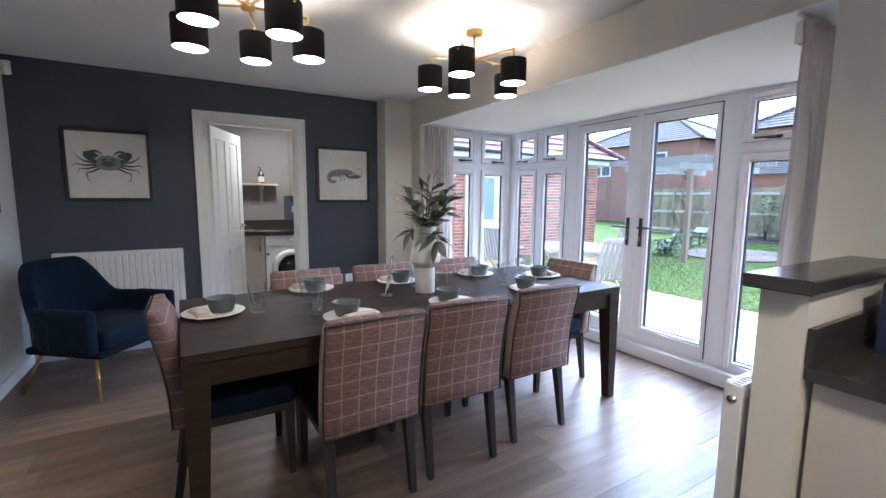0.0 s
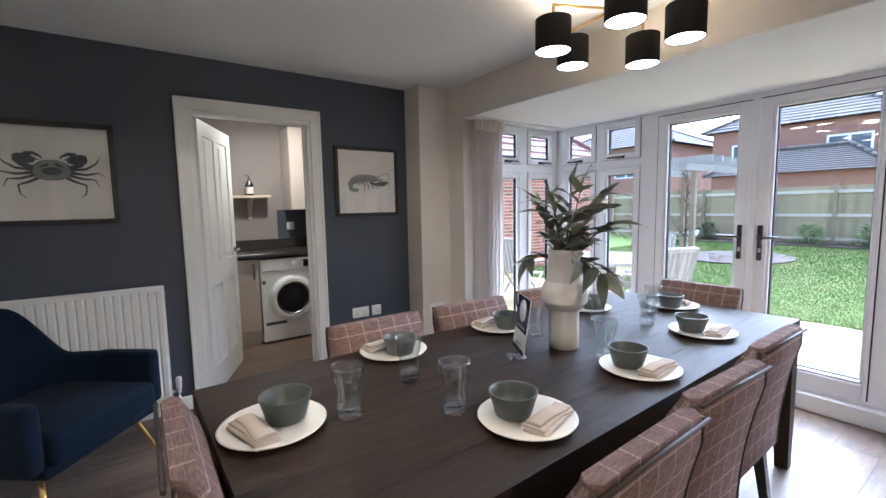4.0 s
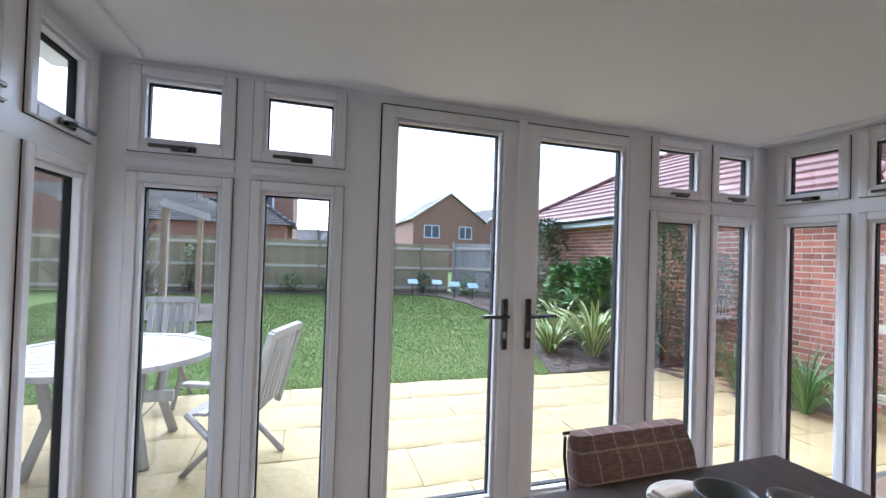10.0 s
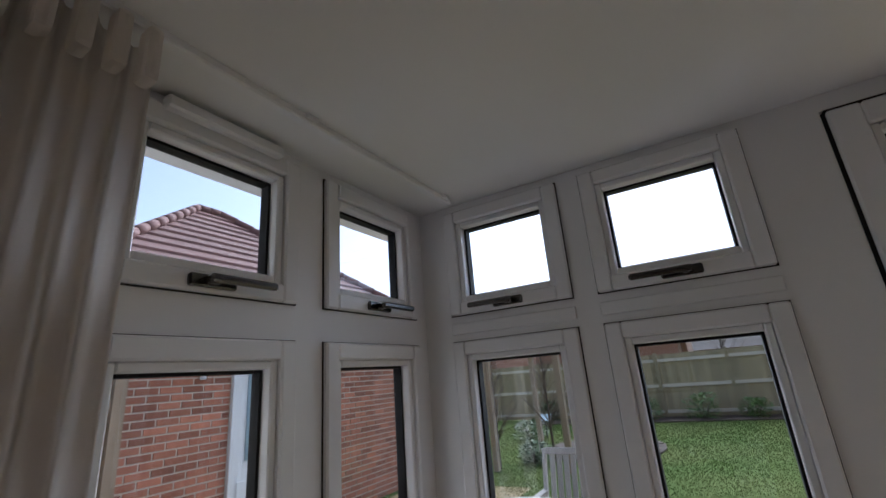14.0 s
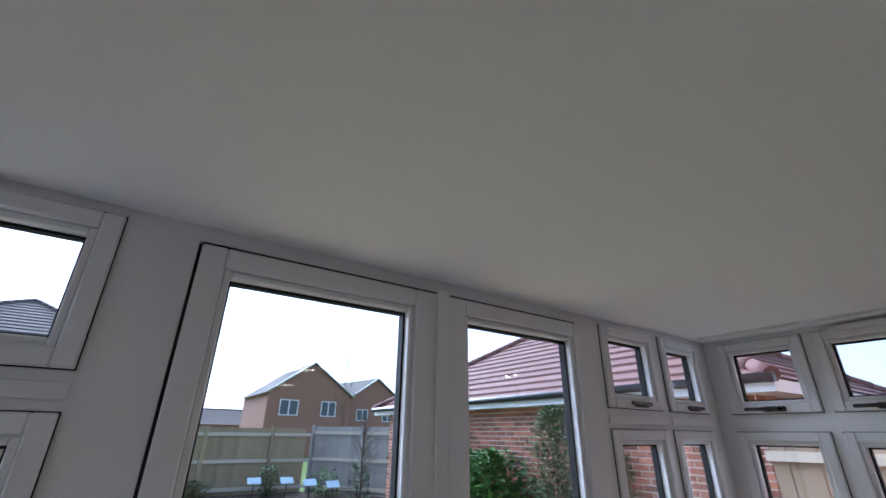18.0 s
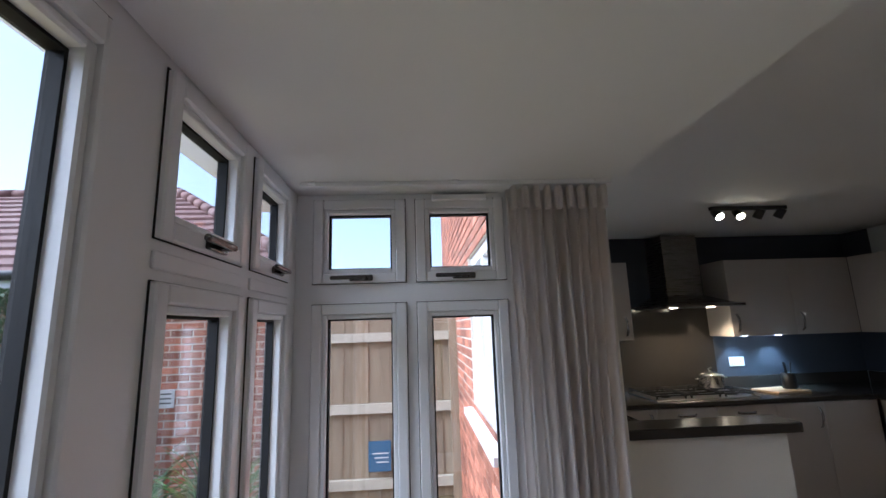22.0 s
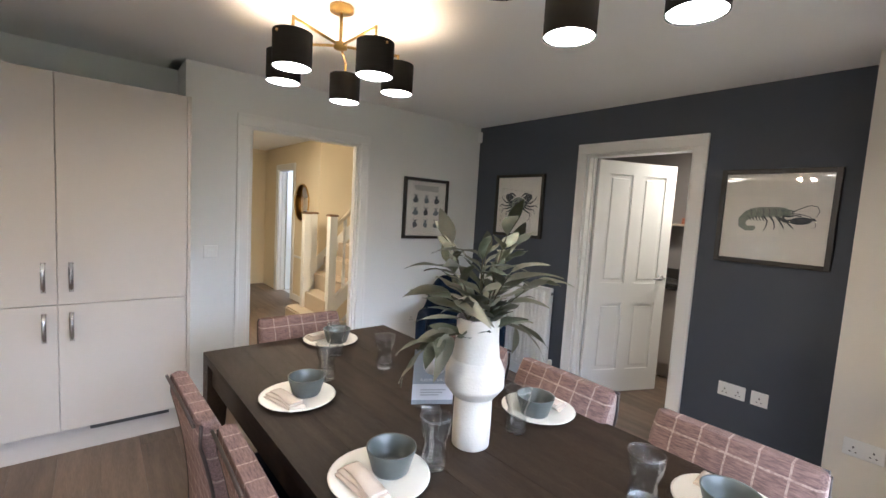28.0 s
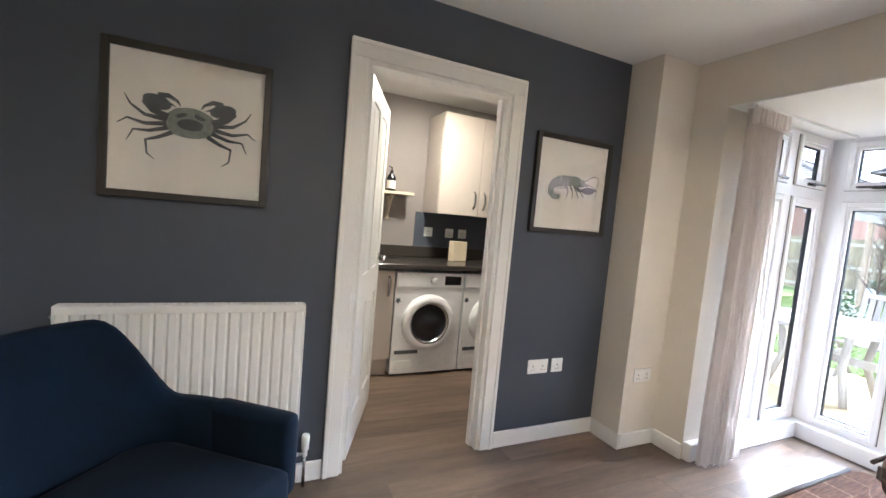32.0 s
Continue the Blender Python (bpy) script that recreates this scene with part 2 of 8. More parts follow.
def lathe(profile, steps=32, cap=True):
    """A turned body from (radius, height) pairs, from the bottom up."""
    bm = bmesh.new()
    rings = []
    for r, z in profile:
        rings.append([bm.verts.new((r * math.cos(2 * math.pi * i / steps), r * math.sin(2 * math.pi * i / steps), z)) for i in range(steps)])
    for a, b in zip(rings, rings[1:]):
        for i in range(steps):
            j = (i + 1) % steps
            bm.faces.new((a[i], a[j], b[j], b[i]))
    if cap:
        bm.faces.new(list(reversed(rings[0])))
        bm.faces.new(rings[-1])
    for f in bm.faces:
        f.smooth = True
    return bm


def tube(points, radius, sides=8, bm=None, taper=None):
    """A round bar along points."""
    bm = bm or bmesh.new()
    pts = [Vector(p) for p in points]
    rings = []
    for i, p in enumerate(pts):
        d = (pts[min(i + 1, len(pts) - 1)] - pts[max(i - 1, 0)]).normalized()
        u = d.cross(Vector((0, 0, 1)) if abs(d.z) < 0.9 else Vector((1, 0, 0))).normalized()
        w = d.cross(u).normalized()
        r = radius if taper is None else radius + (taper - radius) * i / (len(pts) - 1)
        rings.append([bm.verts.new(p + r * (math.cos(2 * math.pi * k / sides) * u + math.sin(2 * math.pi * k / sides) * w)) for k in range(sides)])
    for a, b in zip(rings, rings[1:]):
        for k in range(sides):
            j = (k + 1) % sides
            f = bm.faces.new((a[k], a[j], b[j], b[k]))
            f.smooth = True
    bm.faces.new(list(reversed(rings[0])))
    bm.faces.new(rings[-1])
    return bm


def mesh_of(name, bm, mat, smooth=False):
    bmesh.ops.recalc_face_normals(bm, faces=bm.faces)
    me = bpy.data.meshes.new(name)
    bm.to_mesh(me)
    bm.free()
    me.materials.append(mat)
    if smooth:
        for p in me.polygons:
            p.use_smooth = True
    return me


def part(name, bm, mat, parent=None, label="", m=None, smooth=False):
    ob = new(name, mesh_of(name, bm, mat, smooth))
    ob.parent = parent
    if m is not None:
        ob.matrix_local = m
    return tagged(ob, label)


def thing(name, label, category, place=(0, 0, 0), turn=0.0, group="", kind=""):
    ob = new(name)
    ob.empty_display_size = 0.05
    ob.matrix_world = pose(*place, 0, 0, turn)
    return tagged(ob, label, category, group, kind)


def solid(name, bm, mat, label, category, kind="structure", m=None):
    return tagged(part(name, bm, mat, None, "", m), label, category, "", kind)


# ---- plan ----
H, BAYH = 2.335, 2.06            # ceilings
XW, XE = -0.60, 2.60             # dining room: hall wall, garden wall
YN, YS = 4.82, -1.33             # slate wall, hob wall
XK = -0.945                      # kitchen recess behind the tall units
BN, BS, BX = 4.40, 1.085, 3.79   # inner faces of the bay frames
OUT = -0.12                      # patio level

# ---- structure ----
def wall_with_opening(name, axis, face, back, a0, a1, o0, o1, oz, mat, label, z1=H):
    """A wall along x (axis 'y' face) or along y (axis 'x' face) with one door opening."""
    specs = [(a0, o0, 0, z1), (o1, a1, 0, z1), (o0, o1, oz, z1)]
    bm = bmesh.new()
    for p, q, zb, zt in specs:
        if axis == "x":
            grid_box(bm, face, p, zb, back, q, zt)
        else:
            grid_box(bm, p, face, zb, q, back, zt)
    return solid(name, bm, mat, label, "wall")


wall_with_opening("wall_north", "y", YN, YN + 0.012, XW - 0.1, XE + 0.35, 0.66, 1.465, 1.995, BLUE, "slate blue painted dining room wall with a doorway")
wall_with_opening("wall_north_core", "y", YN + 0.012, YN + 0.11, XW - 0.1, XE + 0.35, 0.66, 1.465, 1.995, GREIGE, "taupe painted utility side of the partition wall")
wall_with_opening("wall_west", "x", XW, XW - 0.10, 2.21, YN, 2.59, 3.475, 1.985, WHITEWALL, "white painted dining room wall with hall doorway")
solid("wall_recess", boxes((XW - 0.10, 2.21, 0, XK, 2.25, H)), WHITEWALL, "white painted return wall beside the tall kitchen units", "wall")
solid("wall_kitchen_west", boxes((XK - 0.1, YS, 0, XK, 2.21, H)), WHITEWALL, "white painted kitchen wall behind the units", "wall")
solid("wall_south", boxes((XK - 0.1, YS - 0.1, 0, XE + 0.35, YS, H)), BLUE, "slate blue painted kitchen wall", "wall")
solid("wall_column", boxes((2.30, 4.592, 0, XE, YN - 0.001, H)), WALL, "cream painted boxed corner beside the slate wall", "wall")
east = bmesh.new()
grid_box(east, XE, BN - 0.014, 0, XE + 0.32, YN + 0.11, H)
grid_box(east, XE, BS + 0.014, BAYH, XE + 0.35, BN - 0.014, H)
grid_box(east, XE, -0.55, 0, XE + 0.25, 0.55, 0.98)
grid_box(east, XE, -0.55, 2.05, XE + 0.25, 0.55, H)
grid_box(east, XE, 0.55, 0, XE + 0.25, BS + 0.014, H)
grid_box(east, XE, YS, 0, XE + 0.25, -0.55, H)
solid("wall_east", east, WALL, "cream painted garden wall with a wide bay opening", "wall")
solid("ceiling", boxes((XK - 0.1, YS - 0.1, H, XE + 0.35, YN + 0.11, H + 0.12)), CEIL, "smooth white painted ceiling", "ceiling")
solid("ceiling_bay", boxes((XE + 0.002, BS - 0.001, BAYH - 0.006, BX - 0.001, BN + 0.001, BAYH - 0.0005)), CEIL, "white painted lower ceiling of the bay", "ceiling")
# floor slab under the planks
SLAB = material("floor_underlay", (0.05, 0.045, 0.04), 0.8)
PLANK = material("grey_brown_vinyl_plank", (0.188, 0.132, 0.092), 0.40, other=(0.078, 0.056, 0.042), scale=2.2, stretch=(1, 9, 1), amount=1.0, bump=0.10, bump_scale=50, piece=0.26, rough_var=0.06)
floor = solid("floor", boxes((XK - 4.3, YS - 0.1, -0.12, BX + 0.05, 7.0, -0.008)), SLAB, "grey brown wood-effect plank floor", "floor")


def architrave(name, axis, face, sign, o0, o1, oz, back, label):
    """Door lining and moulded architrave round one opening, on the room side and the far side."""
    root = thing(name, label, "door frame", kind="structure")
    w, d = 0.075, 0.018
    def add(nm, a0, a1, b0, b1, z0, z1, bev=0.004):
        if axis == "x":
            part(nm, boxes((a0, b0, z0, a1, b1, z1), bevel=bev), GLOSSWHITE, root)
        else:
            part(nm, boxes((b0, a0, z0, b1, a1, z1), bevel=bev), GLOSSWHITE, root)
    for f0, s in ((face, sign), (back, -sign)):
        f1, f2 = f0 + s * d, f0 + s * (d + 0.006)
        add("architrave", f0, f1, o0 - w, o0 + 0.006, 0, oz - 0.006)
        add("architrave", f0, f1, o1 - 0.006, o1 + w, 0, oz - 0.006)
        add("architrave", f0, f1, o0 - w, o1 + w, oz - 0.006, oz + w)
        add("bead", f1, f2, o0 - w, o0 - w + 0.022, 0, oz + w - 0.022, 0.003)
        add("bead", f1, f2, o1 + w - 0.022, o1 + w, 0, oz + w - 0.022, 0.003)
        add("bead", f1, f2, o0 - w, o1 + w, oz + w - 0.022, oz + w, 0.003)
    lo, hi = sorted((face, back))
    add("lining", lo, hi, o0, o0 + 0.025, 0, oz, 0)
    add("lining", lo, hi, o1 - 0.025, o1, 0, oz, 0)
    add("lining", lo, hi, o0 + 0.025, o1 - 0.025, oz - 0.025, oz, 0)
    add("stop", lo + 0.05, hi - 0.02, o0 + 0.025, o0 + 0.037, 0, oz - 0.025, 0)
    add("stop", lo + 0.05, hi - 0.02, o1 - 0.037, o1 - 0.025, 0, oz - 0.025, 0)
    return root


architrave("doorframe_1", "y", YN, -1, 0.66, 1.465, 1.995, YN + 0.11, "white moulded doorframe to the utility room")
architrave("doorframe_2", "x", XW, 1, 2.59, 3.475, 1.985, XW - 0.10, "white moulded doorframe to the hall")

# skirting boards
def skirting(name, runs, label="white painted skirting board"):
    bm = bmesh.new()
    for x0, y0, x1, y1 in runs:
        grid_box(bm, x0, y0, 0, x1, y1, 0.095, bevel=0.004)
    return solid(name, bm, GLOSSWHITE, label, "baseboard")


skirting("baseboard_north", [(XW, YN - 0.016, 0.582, YN - 0.001), (1.543, YN - 0.016, 2.30, YN - 0.001)])
skirting("baseboard_column", [(2.284, 4.576, 2.299, YN - 0.017), (2.30, 4.576, XE - 0.001, 4.591)])
skirting("baseboard_west", [(XW + 0.001, 3.458, XW + 0.016, YN - 0.017), (XW + 0.001, 2.25, XW + 0.016, 2.482)])
skirting("baseboard_east", [(XE - 0.016, BN - 0.014, XE - 0.001, 4.575)])

# ---- the bay ----
def pane_frame(root, axis, plane, a0, a1, z0, z1, inner, handle=False, kind="sash", parent_name="sash"):
    """A glazed sash: four rails with a stepped bead, black gasket and a pane. plane: inner face; inner: way into the room; a: along the wall. a0..z1: the glass."""
    w = 0.0530
    s = inner
    sash = None
    def put(nm, specs, mat, parent, bev=0.0):
        bm = bmesh.new()
        for (p0, p1, q0, q1, h0, h1) in specs:
            if axis == "x":
                grid_box(bm, p0, q0, h0, p1, q1, h1, bevel=bev)
            else:
                grid_box(bm, q0, p0, h0, q1, p1, h1, bevel=bev)
        return part(nm, bm, mat, parent)
    p0, p1 = plane - s * 0.05, plane + s * 0.014
    b0, b1 = a0 - w, a1 + w
    c0, c1 = z0 - w, z1 + w
    g = 0.016
    sash = put(parent_name, [(p0, p1, b0, a0 - g, c0, c1), (p0, p1, a1 + g, b1, c0, c1), (p0, p1, a0 - g, a1 + g, c0, z0 - g), (p0, p1, a0 - g, a1 + g, z1 + g, c1)], UPVC, root, 0.004)
    r0 = plane + s * 0.003
    put("glazing_bead", [(p0 + s * 0.006, r0, a0 - g, a0, z0 - g, z1 + g), (p0 + s * 0.006, r0, a1, a1 + g, z0 - g, z1 + g), (p0 + s * 0.006, r0, a0, a1, z0 - g, z0), (p0 + s * 0.006, r0, a0, a1, z1, z1 + g)], UPVC, sash, 0.003)
    k = 0.006
    q0, q1 = plane - s * 0.046, plane - s * 0.022
    put("gasket", [(q0, q1, a0, a0 + k, z0, z1), (q0, q1, a1 - k, a1, z0, z1), (q0, q1, a0 + k, a1 - k, z0, z0 + k), (q0, q1, a0 + k, a1 - k, z1 - k, z1)], GASKET, sash)
    pn = put("pane", [(plane - s * 0.036, plane - s * 0.032, a0 + k, a1 - k, z0 + k, z1 - k)], PANE, sash)
    pn.visible_shadow = False
    # black strips that paint the shadow line in the gap round the sash
    e = 0.0022
    put("shadow_gap_strip", [(p0, plane + s * 0.002, b0 - e, b0, c0 - e, c1 + e), (p0, plane + s * 0.002, b1, b1 + e, c0 - e, c1 + e), (p0, plane + s * 0.002, b0, b1, c1, c1 + e), (p0, plane + s * 0.002, b0, b1, c0 - e, c0)], GASKET, sash)
    if handle:
        mid = (a0 + a1) / 2
        hz = z0 - 0.036
        bm = bmesh.new()
        def bx(pa, pb, qa, qb, ha, hb, bv):
            if axis == "x":
                grid_box(bm, pa, qa, ha, pb, qb, hb, bevel=bv)
            else:
                grid_box(bm, qa, pa, ha, qb, pb, hb, bevel=bv)
        f = p1
        bx(f, f + s * 0.012, mid - 0.05, mid + 0.035, hz - 0.011, hz + 0.011, 0.003)
        bx(f + s * 0.012, f + s * 0.034, mid - 0.025, mid - 0.005, hz - 0.008, hz + 0.008, 0.003)
        bx(f + s * 0.028, f + s * 0.042, mid - 0.03, mid + 0.10, hz - 0.007, hz + 0.007, 0.004)
        part("handle", bm, HANDLE, sash, "smoky chrome espagnolette handle")
    return sash


HANDLE = material("smoked_chrome", (0.13, 0.125, 0.12), 0.24, metal=1.0, other=(0.09, 0.085, 0.08), scale=30)
LIGHT_Y = [(4.002, 4.252), (3.578, 3.832), (1.620, 1.880), (1.232, 1.458)]
ZU0, ZU1, ZL0, ZL1 = 1.766, 1.978, 0.185, 1.584
bay_front = thing("window_1", "white framed glazed front of the bay", "window", kind="structure")
fx0, fx1 = BX + 0.001, BX + 0.068
fr = bmesh.new()
W = 0.0555
def front_box(bm, y0, y1, z0, z1):
    grid_box(bm, fx0, y0, z0, fx1, y1, z1)
# posts between the lights
for y0, y1 in ((4.252 + W, BN + 0.07), (3.832 + W, 4.002 - W), (3.380, 3.578 - W), (1.880 + W, 2.073), (1.458 + W, 1.620 - W), (BS - 0.07, 1.232 - W)):
    front_box(fr, y0, y1, 0.11, BAYH)
for y0, y1 in LIGHT_Y:
    front_box(fr, y0 - W, y1 + W, 0.11, ZL0 - W)
    front_box(fr, y0 - W, y1 + W, ZL1 + W, ZU0 - W)
    front_box(fr, y0 - W, y1 + W, ZU1 + W, BAYH)
front_box(fr, 2.073, 3.380, 2.0165, BAYH)
front_box(fr, 2.073, 3.380, 0.11, 0.135)
part("window_frame", fr, UPVC, bay_front)
for y0, y1 in LIGHT_Y:
    pane_frame(bay_front, "x", BX, y0, y1, ZU0, ZU1, -1, handle=True)
    pane_frame(bay_front, "x", BX, y0, y1, ZL0, ZL1, -1)
# centre strip over the transom, as a raised bead
tb = bmesh.new()
for y0, y1 in LIGHT_Y:
    grid_box(tb, BX - 0.006, y0 - W, 1.658, BX + 0.001, y1 + W, 1.690, bevel=0.002)
part("transom_bead", tb, UPVC, bay_front)
pl = boxes((BX - 0.06, BS - 0.07, 0, BX + 0.07, BN + 0.07, 0.108), bevel=0.005)
part("plinth", pl, UPVC, bay_front, "white boxed plinth under the bay glazing")

french = thing("door_1", "closed pair of white glazed french doors in the bay", "door", kind="structure")
for y0, y1, hy in ((2.815, 3.300, 2.772), (2.116, 2.597, 2.650)):
    leaf = bmesh.new()
    a0, a1 = (2.712, 3.373) if hy > 2.7 else (2.080, 2.706)
    z0, z1, b0, b1 = 0.25, 1.941, 0.139, 2.009
    gg = 0.018
    grid_box(leaf, BX - 0.012, a0, b0, BX + 0.06, y0 - gg, b1, bevel=0.004)
    grid_box(leaf, BX - 0.012, y1 + gg, b0, BX + 0.06, a1, b1, bevel=0.004)
    grid_box(leaf, BX - 0.012, y0 - gg, b0, BX + 0.06, y1 + gg, z0 - gg, bevel=0.004)
    grid_box(leaf, BX - 0.012, y0 - gg, z1 + gg, BX + 0.06, y1 + gg, b1, bevel=0.004)
    lf = part("door_leaf", leaf, UPVC, french)
    bead = bmesh.new()
    for q in ((y0 - gg, y0, z0 - gg, z1 + gg), (y1, y1 + gg, z0 - gg, z1 + gg), (y0, y1, z0 - gg, z0), (y0, y1, z1, z1 + gg)):
        grid_box(bead, BX - 0.002, q[0], q[2], BX + 0.045, q[1], q[3], bevel=0.004)
    part("glazing_bead", bead, UPVC, lf)
    k = 0.006
    gk = bmesh.new()
    for q in ((y0, y0 + k, z0, z1), (y1 - k, y1, z0, z1), (y0 + k, y1 - k, z0, z0 + k), (y0 + k, y1 - k, z1 - k, z1)):
        grid_box(gk, BX + 0.024, q[0], q[2], BX + 0.05, q[1], q[3])
    part("gasket", gk, GASKET, lf)
    pn = part("pane", boxes((BX + 0.034, y0 + k, z0 + k, BX + 0.038, y1 - k, z1 - k)), PANE, lf)
    pn.visible_shadow = False
    # black strips in the gaps round the leaf, shade given as colour
    part("shadow_gap_strip", boxes((BX - 0.002, a0, 2.009, BX + 0.05, a1, 2.016), (BX - 0.002, a0 - (0.003 if hy > 2.7 else 0.0068), 0.139, BX + 0.05, a0, 2.009), (BX - 0.002, a1, 0.139, BX + 0.05, a1 + (0.0068 if hy > 2.7 else 0.003), 2.009)), GASKET, lf)
    out = 1 if hy > 2.7 else -1
    part("backplate", boxes((BX - 0.024, hy - 0.016, 0.93, BX - 0.012, hy + 0.016, 1.17), bevel=0.005), HANDLE, lf, "smoky chrome door handle backplate")
    lever = tube([(BX - 0.02, hy, 1.09), (BX - 0.055, hy, 1.09), (BX - 0.062, hy + out * 0.02, 1.09), (BX - 0.060, hy + out * 0.125, 1.092)], 0.009, 10)
    part("lever", lever, HANDLE, lf, "smoky chrome lever handle")
    part("cylinder", boxes((BX - 0.03, hy - 0.008, 0.985, BX - 0.024, hy + 0.008, 1.015), bevel=0.003), CHROME, lf)
strip = part("meeting_strip", boxes((BX - 0.020, 2.682, 0.14, BX - 0.0125, 2.728, 2.024), bevel=0.004), UPVC, french)

for name, plane, inner, lights in (("window_2", BN, -1, ((3.428, 3.684), (2.985, 3.242))), ("window_3", BS, 1, ((3.435, 3.672), (3.058, 3.290)))):
    side = thing(name, "white framed side lights of the bay", "window", kind="structure")
    bm = bmesh.new()
    q0, q1 = sorted((plane - inner * 0.001, plane - inner * 0.068))
    (f0, f1), (r0, r1) = lights
    for x0, x1 in ((f1 + W, BX), (r1 + W, f0 - W), (XE + 0.32, r0 - W)):
        if x1 - x0 > 0.004:
            grid_box(bm, x0, q0, 0.11, x1, q1, BAYH)
    for x0, x1 in lights:
        for z0, z1 in ((0.11, ZL0 - W), (ZL1 + W, ZU0 - W), (ZU1 + W, BAYH)):
            grid_box(bm, x0 - W, q0, z0, x1 + W, q1, z1)
    part("window_frame", bm, UPVC, side)
    for x0, x1 in lights:
        pane_frame(side, "y", plane, x0, x1, ZU0, ZU1, inner, handle=True)
        pane_frame(side, "y", plane, x0, x1, ZL0, ZL1, inner)
    e0, e1 = sorted((plane + inner * 0.06, plane - inner * 0.07))
    part("plinth", boxes((XE + 0.01, e0, 0, BX - 0.061, e1, 0.108), bevel=0.005), UPVC, side)
    part("trickle_vent", boxes((r0 + 0.01, plane + inner * 0.012, 2.018, r1 - 0.01, plane + inner * 0.035, 2.042), bevel=0.004), UPVC, side, "white trickle vent")

solid("bay_roof", boxes((XE + 0.351, BS - 0.25, BAYH + 0.001, BX + 0.22, BN + 0.25, BAYH + 0.20)), UPVC, "white boarded flat roof over the bay", "roof")

# curtains and their tracks
def curtain(name, yc, inner, xc=2.80, wide=0.37):
    root = thing(name, "pale grey linen curtain gathered at the bay side", "curtain", (xc, yc, 0.0), group="curtains of the bay")
    bm = bmesh.new()
    n, zs = 96, (0.02, 0.3, 0.9, 1.5, 1.94, 2.03)
    rows = []
    for k, z in enumerate(zs):
        row = []
        squeeze = 1.0 - 0.10 * math.sin(math.pi * z / 2.03)
        for i in range(n + 1):
            u = i / n
            ph = u * 9 * 2 * math.pi + 0.5 * math.sin(5 * u)
            amp = 0.025 + 0.009 * math.sin(11 * u + 2)
            if z > 1.9:
                amp *= 0.6
            row.append(bm.verts.new(((u - 0.5) * wide * squeeze + 0.006 * math.sin(7 * u + z), amp * math.sin(ph + 0.25 * z) + 0.008 * math.sin(3 * z + 9 * u), z)))
        rows.append(row)
    for a, b in zip(rows, rows[1:]):
        for i in range(n):
            f = bm.faces.new((a[i], a[i + 1], b[i + 1], b[i]))
            f.smooth = True
    bmesh.ops.solidify(bm, geom=bm.faces[:], thickness=0.003)
    part("drape", bm, LINEN, root)
    hd = bmesh.new()
    for i in range(9):
        x = (-0.165 + i * 0.041) * wide / 0.37
        grid_box(hd, x - 0.010, inner * 0.012, 1.945, x + 0.010, inner * 0.045, 2.03, bevel=0.008, seg=2)
    part("pleat_heading", hd, LINEN, root)
    return root


curtain("curtain", BN - 0.13, -1, 2.765, 0.33)
curtain("curtain", BS + 0.12, 1, 2.83, 0.37)
for yc, inner in ((BN - 0.14, -1), (BS + 0.14, 1)):
    tr = thing("curtain_track", "white curtain track screwed to the bay ceiling", "curtain track", (0, yc, BAYH))
    part("rail", boxes((2.63, -0.011, -0.022, 3.74, 0.011, -0.0045), bevel=0.003), UPVC, tr)
    for x in (2.68, 3.2, 3.70):
        part("bracket", boxes((x - 0.015, -0.018, -0.0155, x + 0.015, 0.018, -0.004), bevel=0.003), UPVC, tr)
# ---- kitchen ----
def bar_handle(parent, x, y, z, way, upright=True, length=0.16):
    """A bowed bar handle. way: unit (x, y) out of the door."""
    h = length / 2
    pts = []
    for i in range(9):
        u = -1 + i / 4
        out = 0.030 * (1 - u * u) ** 0.5 if abs(u) < 1 else 0.0
        a = (0, 0, u * h) if upright else ((-way[1]) * u * h, way[0] * u * h, 0)
        pts.append((x + way[0] * (0.001 + out) + a[0], y + way[1] * (0.001 + out) + a[1], z + a[2]))
    side = (0, 0) if not upright else (-way[1], way[0])
    bm = bmesh.new()
    prev = None
    for k, p in enumerate(pts):
        o = 0.005
        hw = 0.010
        sx, sy, sz = (side[0] * hw, side[1] * hw, 0) if upright else (0, 0, hw)
        q = [bm.verts.new((p[0] + a * sx - b * way[0] * o, p[1] + a * sy - b * way[1] * o, p[2] + a * sz)) for a, b in ((-1, 0), (1, 0), (1, 1), (-1, 1))]
        if prev:
            for e in range(4):
                bm.faces.new((prev[e], prev[(e + 1) % 4], q[(e + 1) % 4], q[e])).smooth = True
        prev = q
    return part("handle", bm, CHROME, parent, "brushed chrome bow handle")


def west_unit(name, y0, y1, z0, z1, depth, fronts, label, front=-0.345):
    """A cabinet against the west wall, its doors facing east. fronts: (y0, y1, z0, z1, handle y, handle z or None)."""
    root = thing(name, label, "cabinet", (front, (y0 + y1) / 2, z0), group="kitchen units")
    c = (y0 + y1) / 2
    part("body", boxes((-depth + 0.002, y0 - c + 0.001, 0, -0.021, y1 - c - 0.001, z1 - z0)), CABINET, root)
    for a0, a1, b0, b1, hy, hz in fronts:
        d = part("door", boxes((-0.019, a0 - c + 0.0015, b0 - z0 + 0.0015, 0, a1 - c - 0.0015, b1 - z0 - 0.0015), bevel=0.002), CABINET, root)
        if hz is not None:
            bar_handle(d, 0, hy - c, hz - z0, (1, 0))
    return root


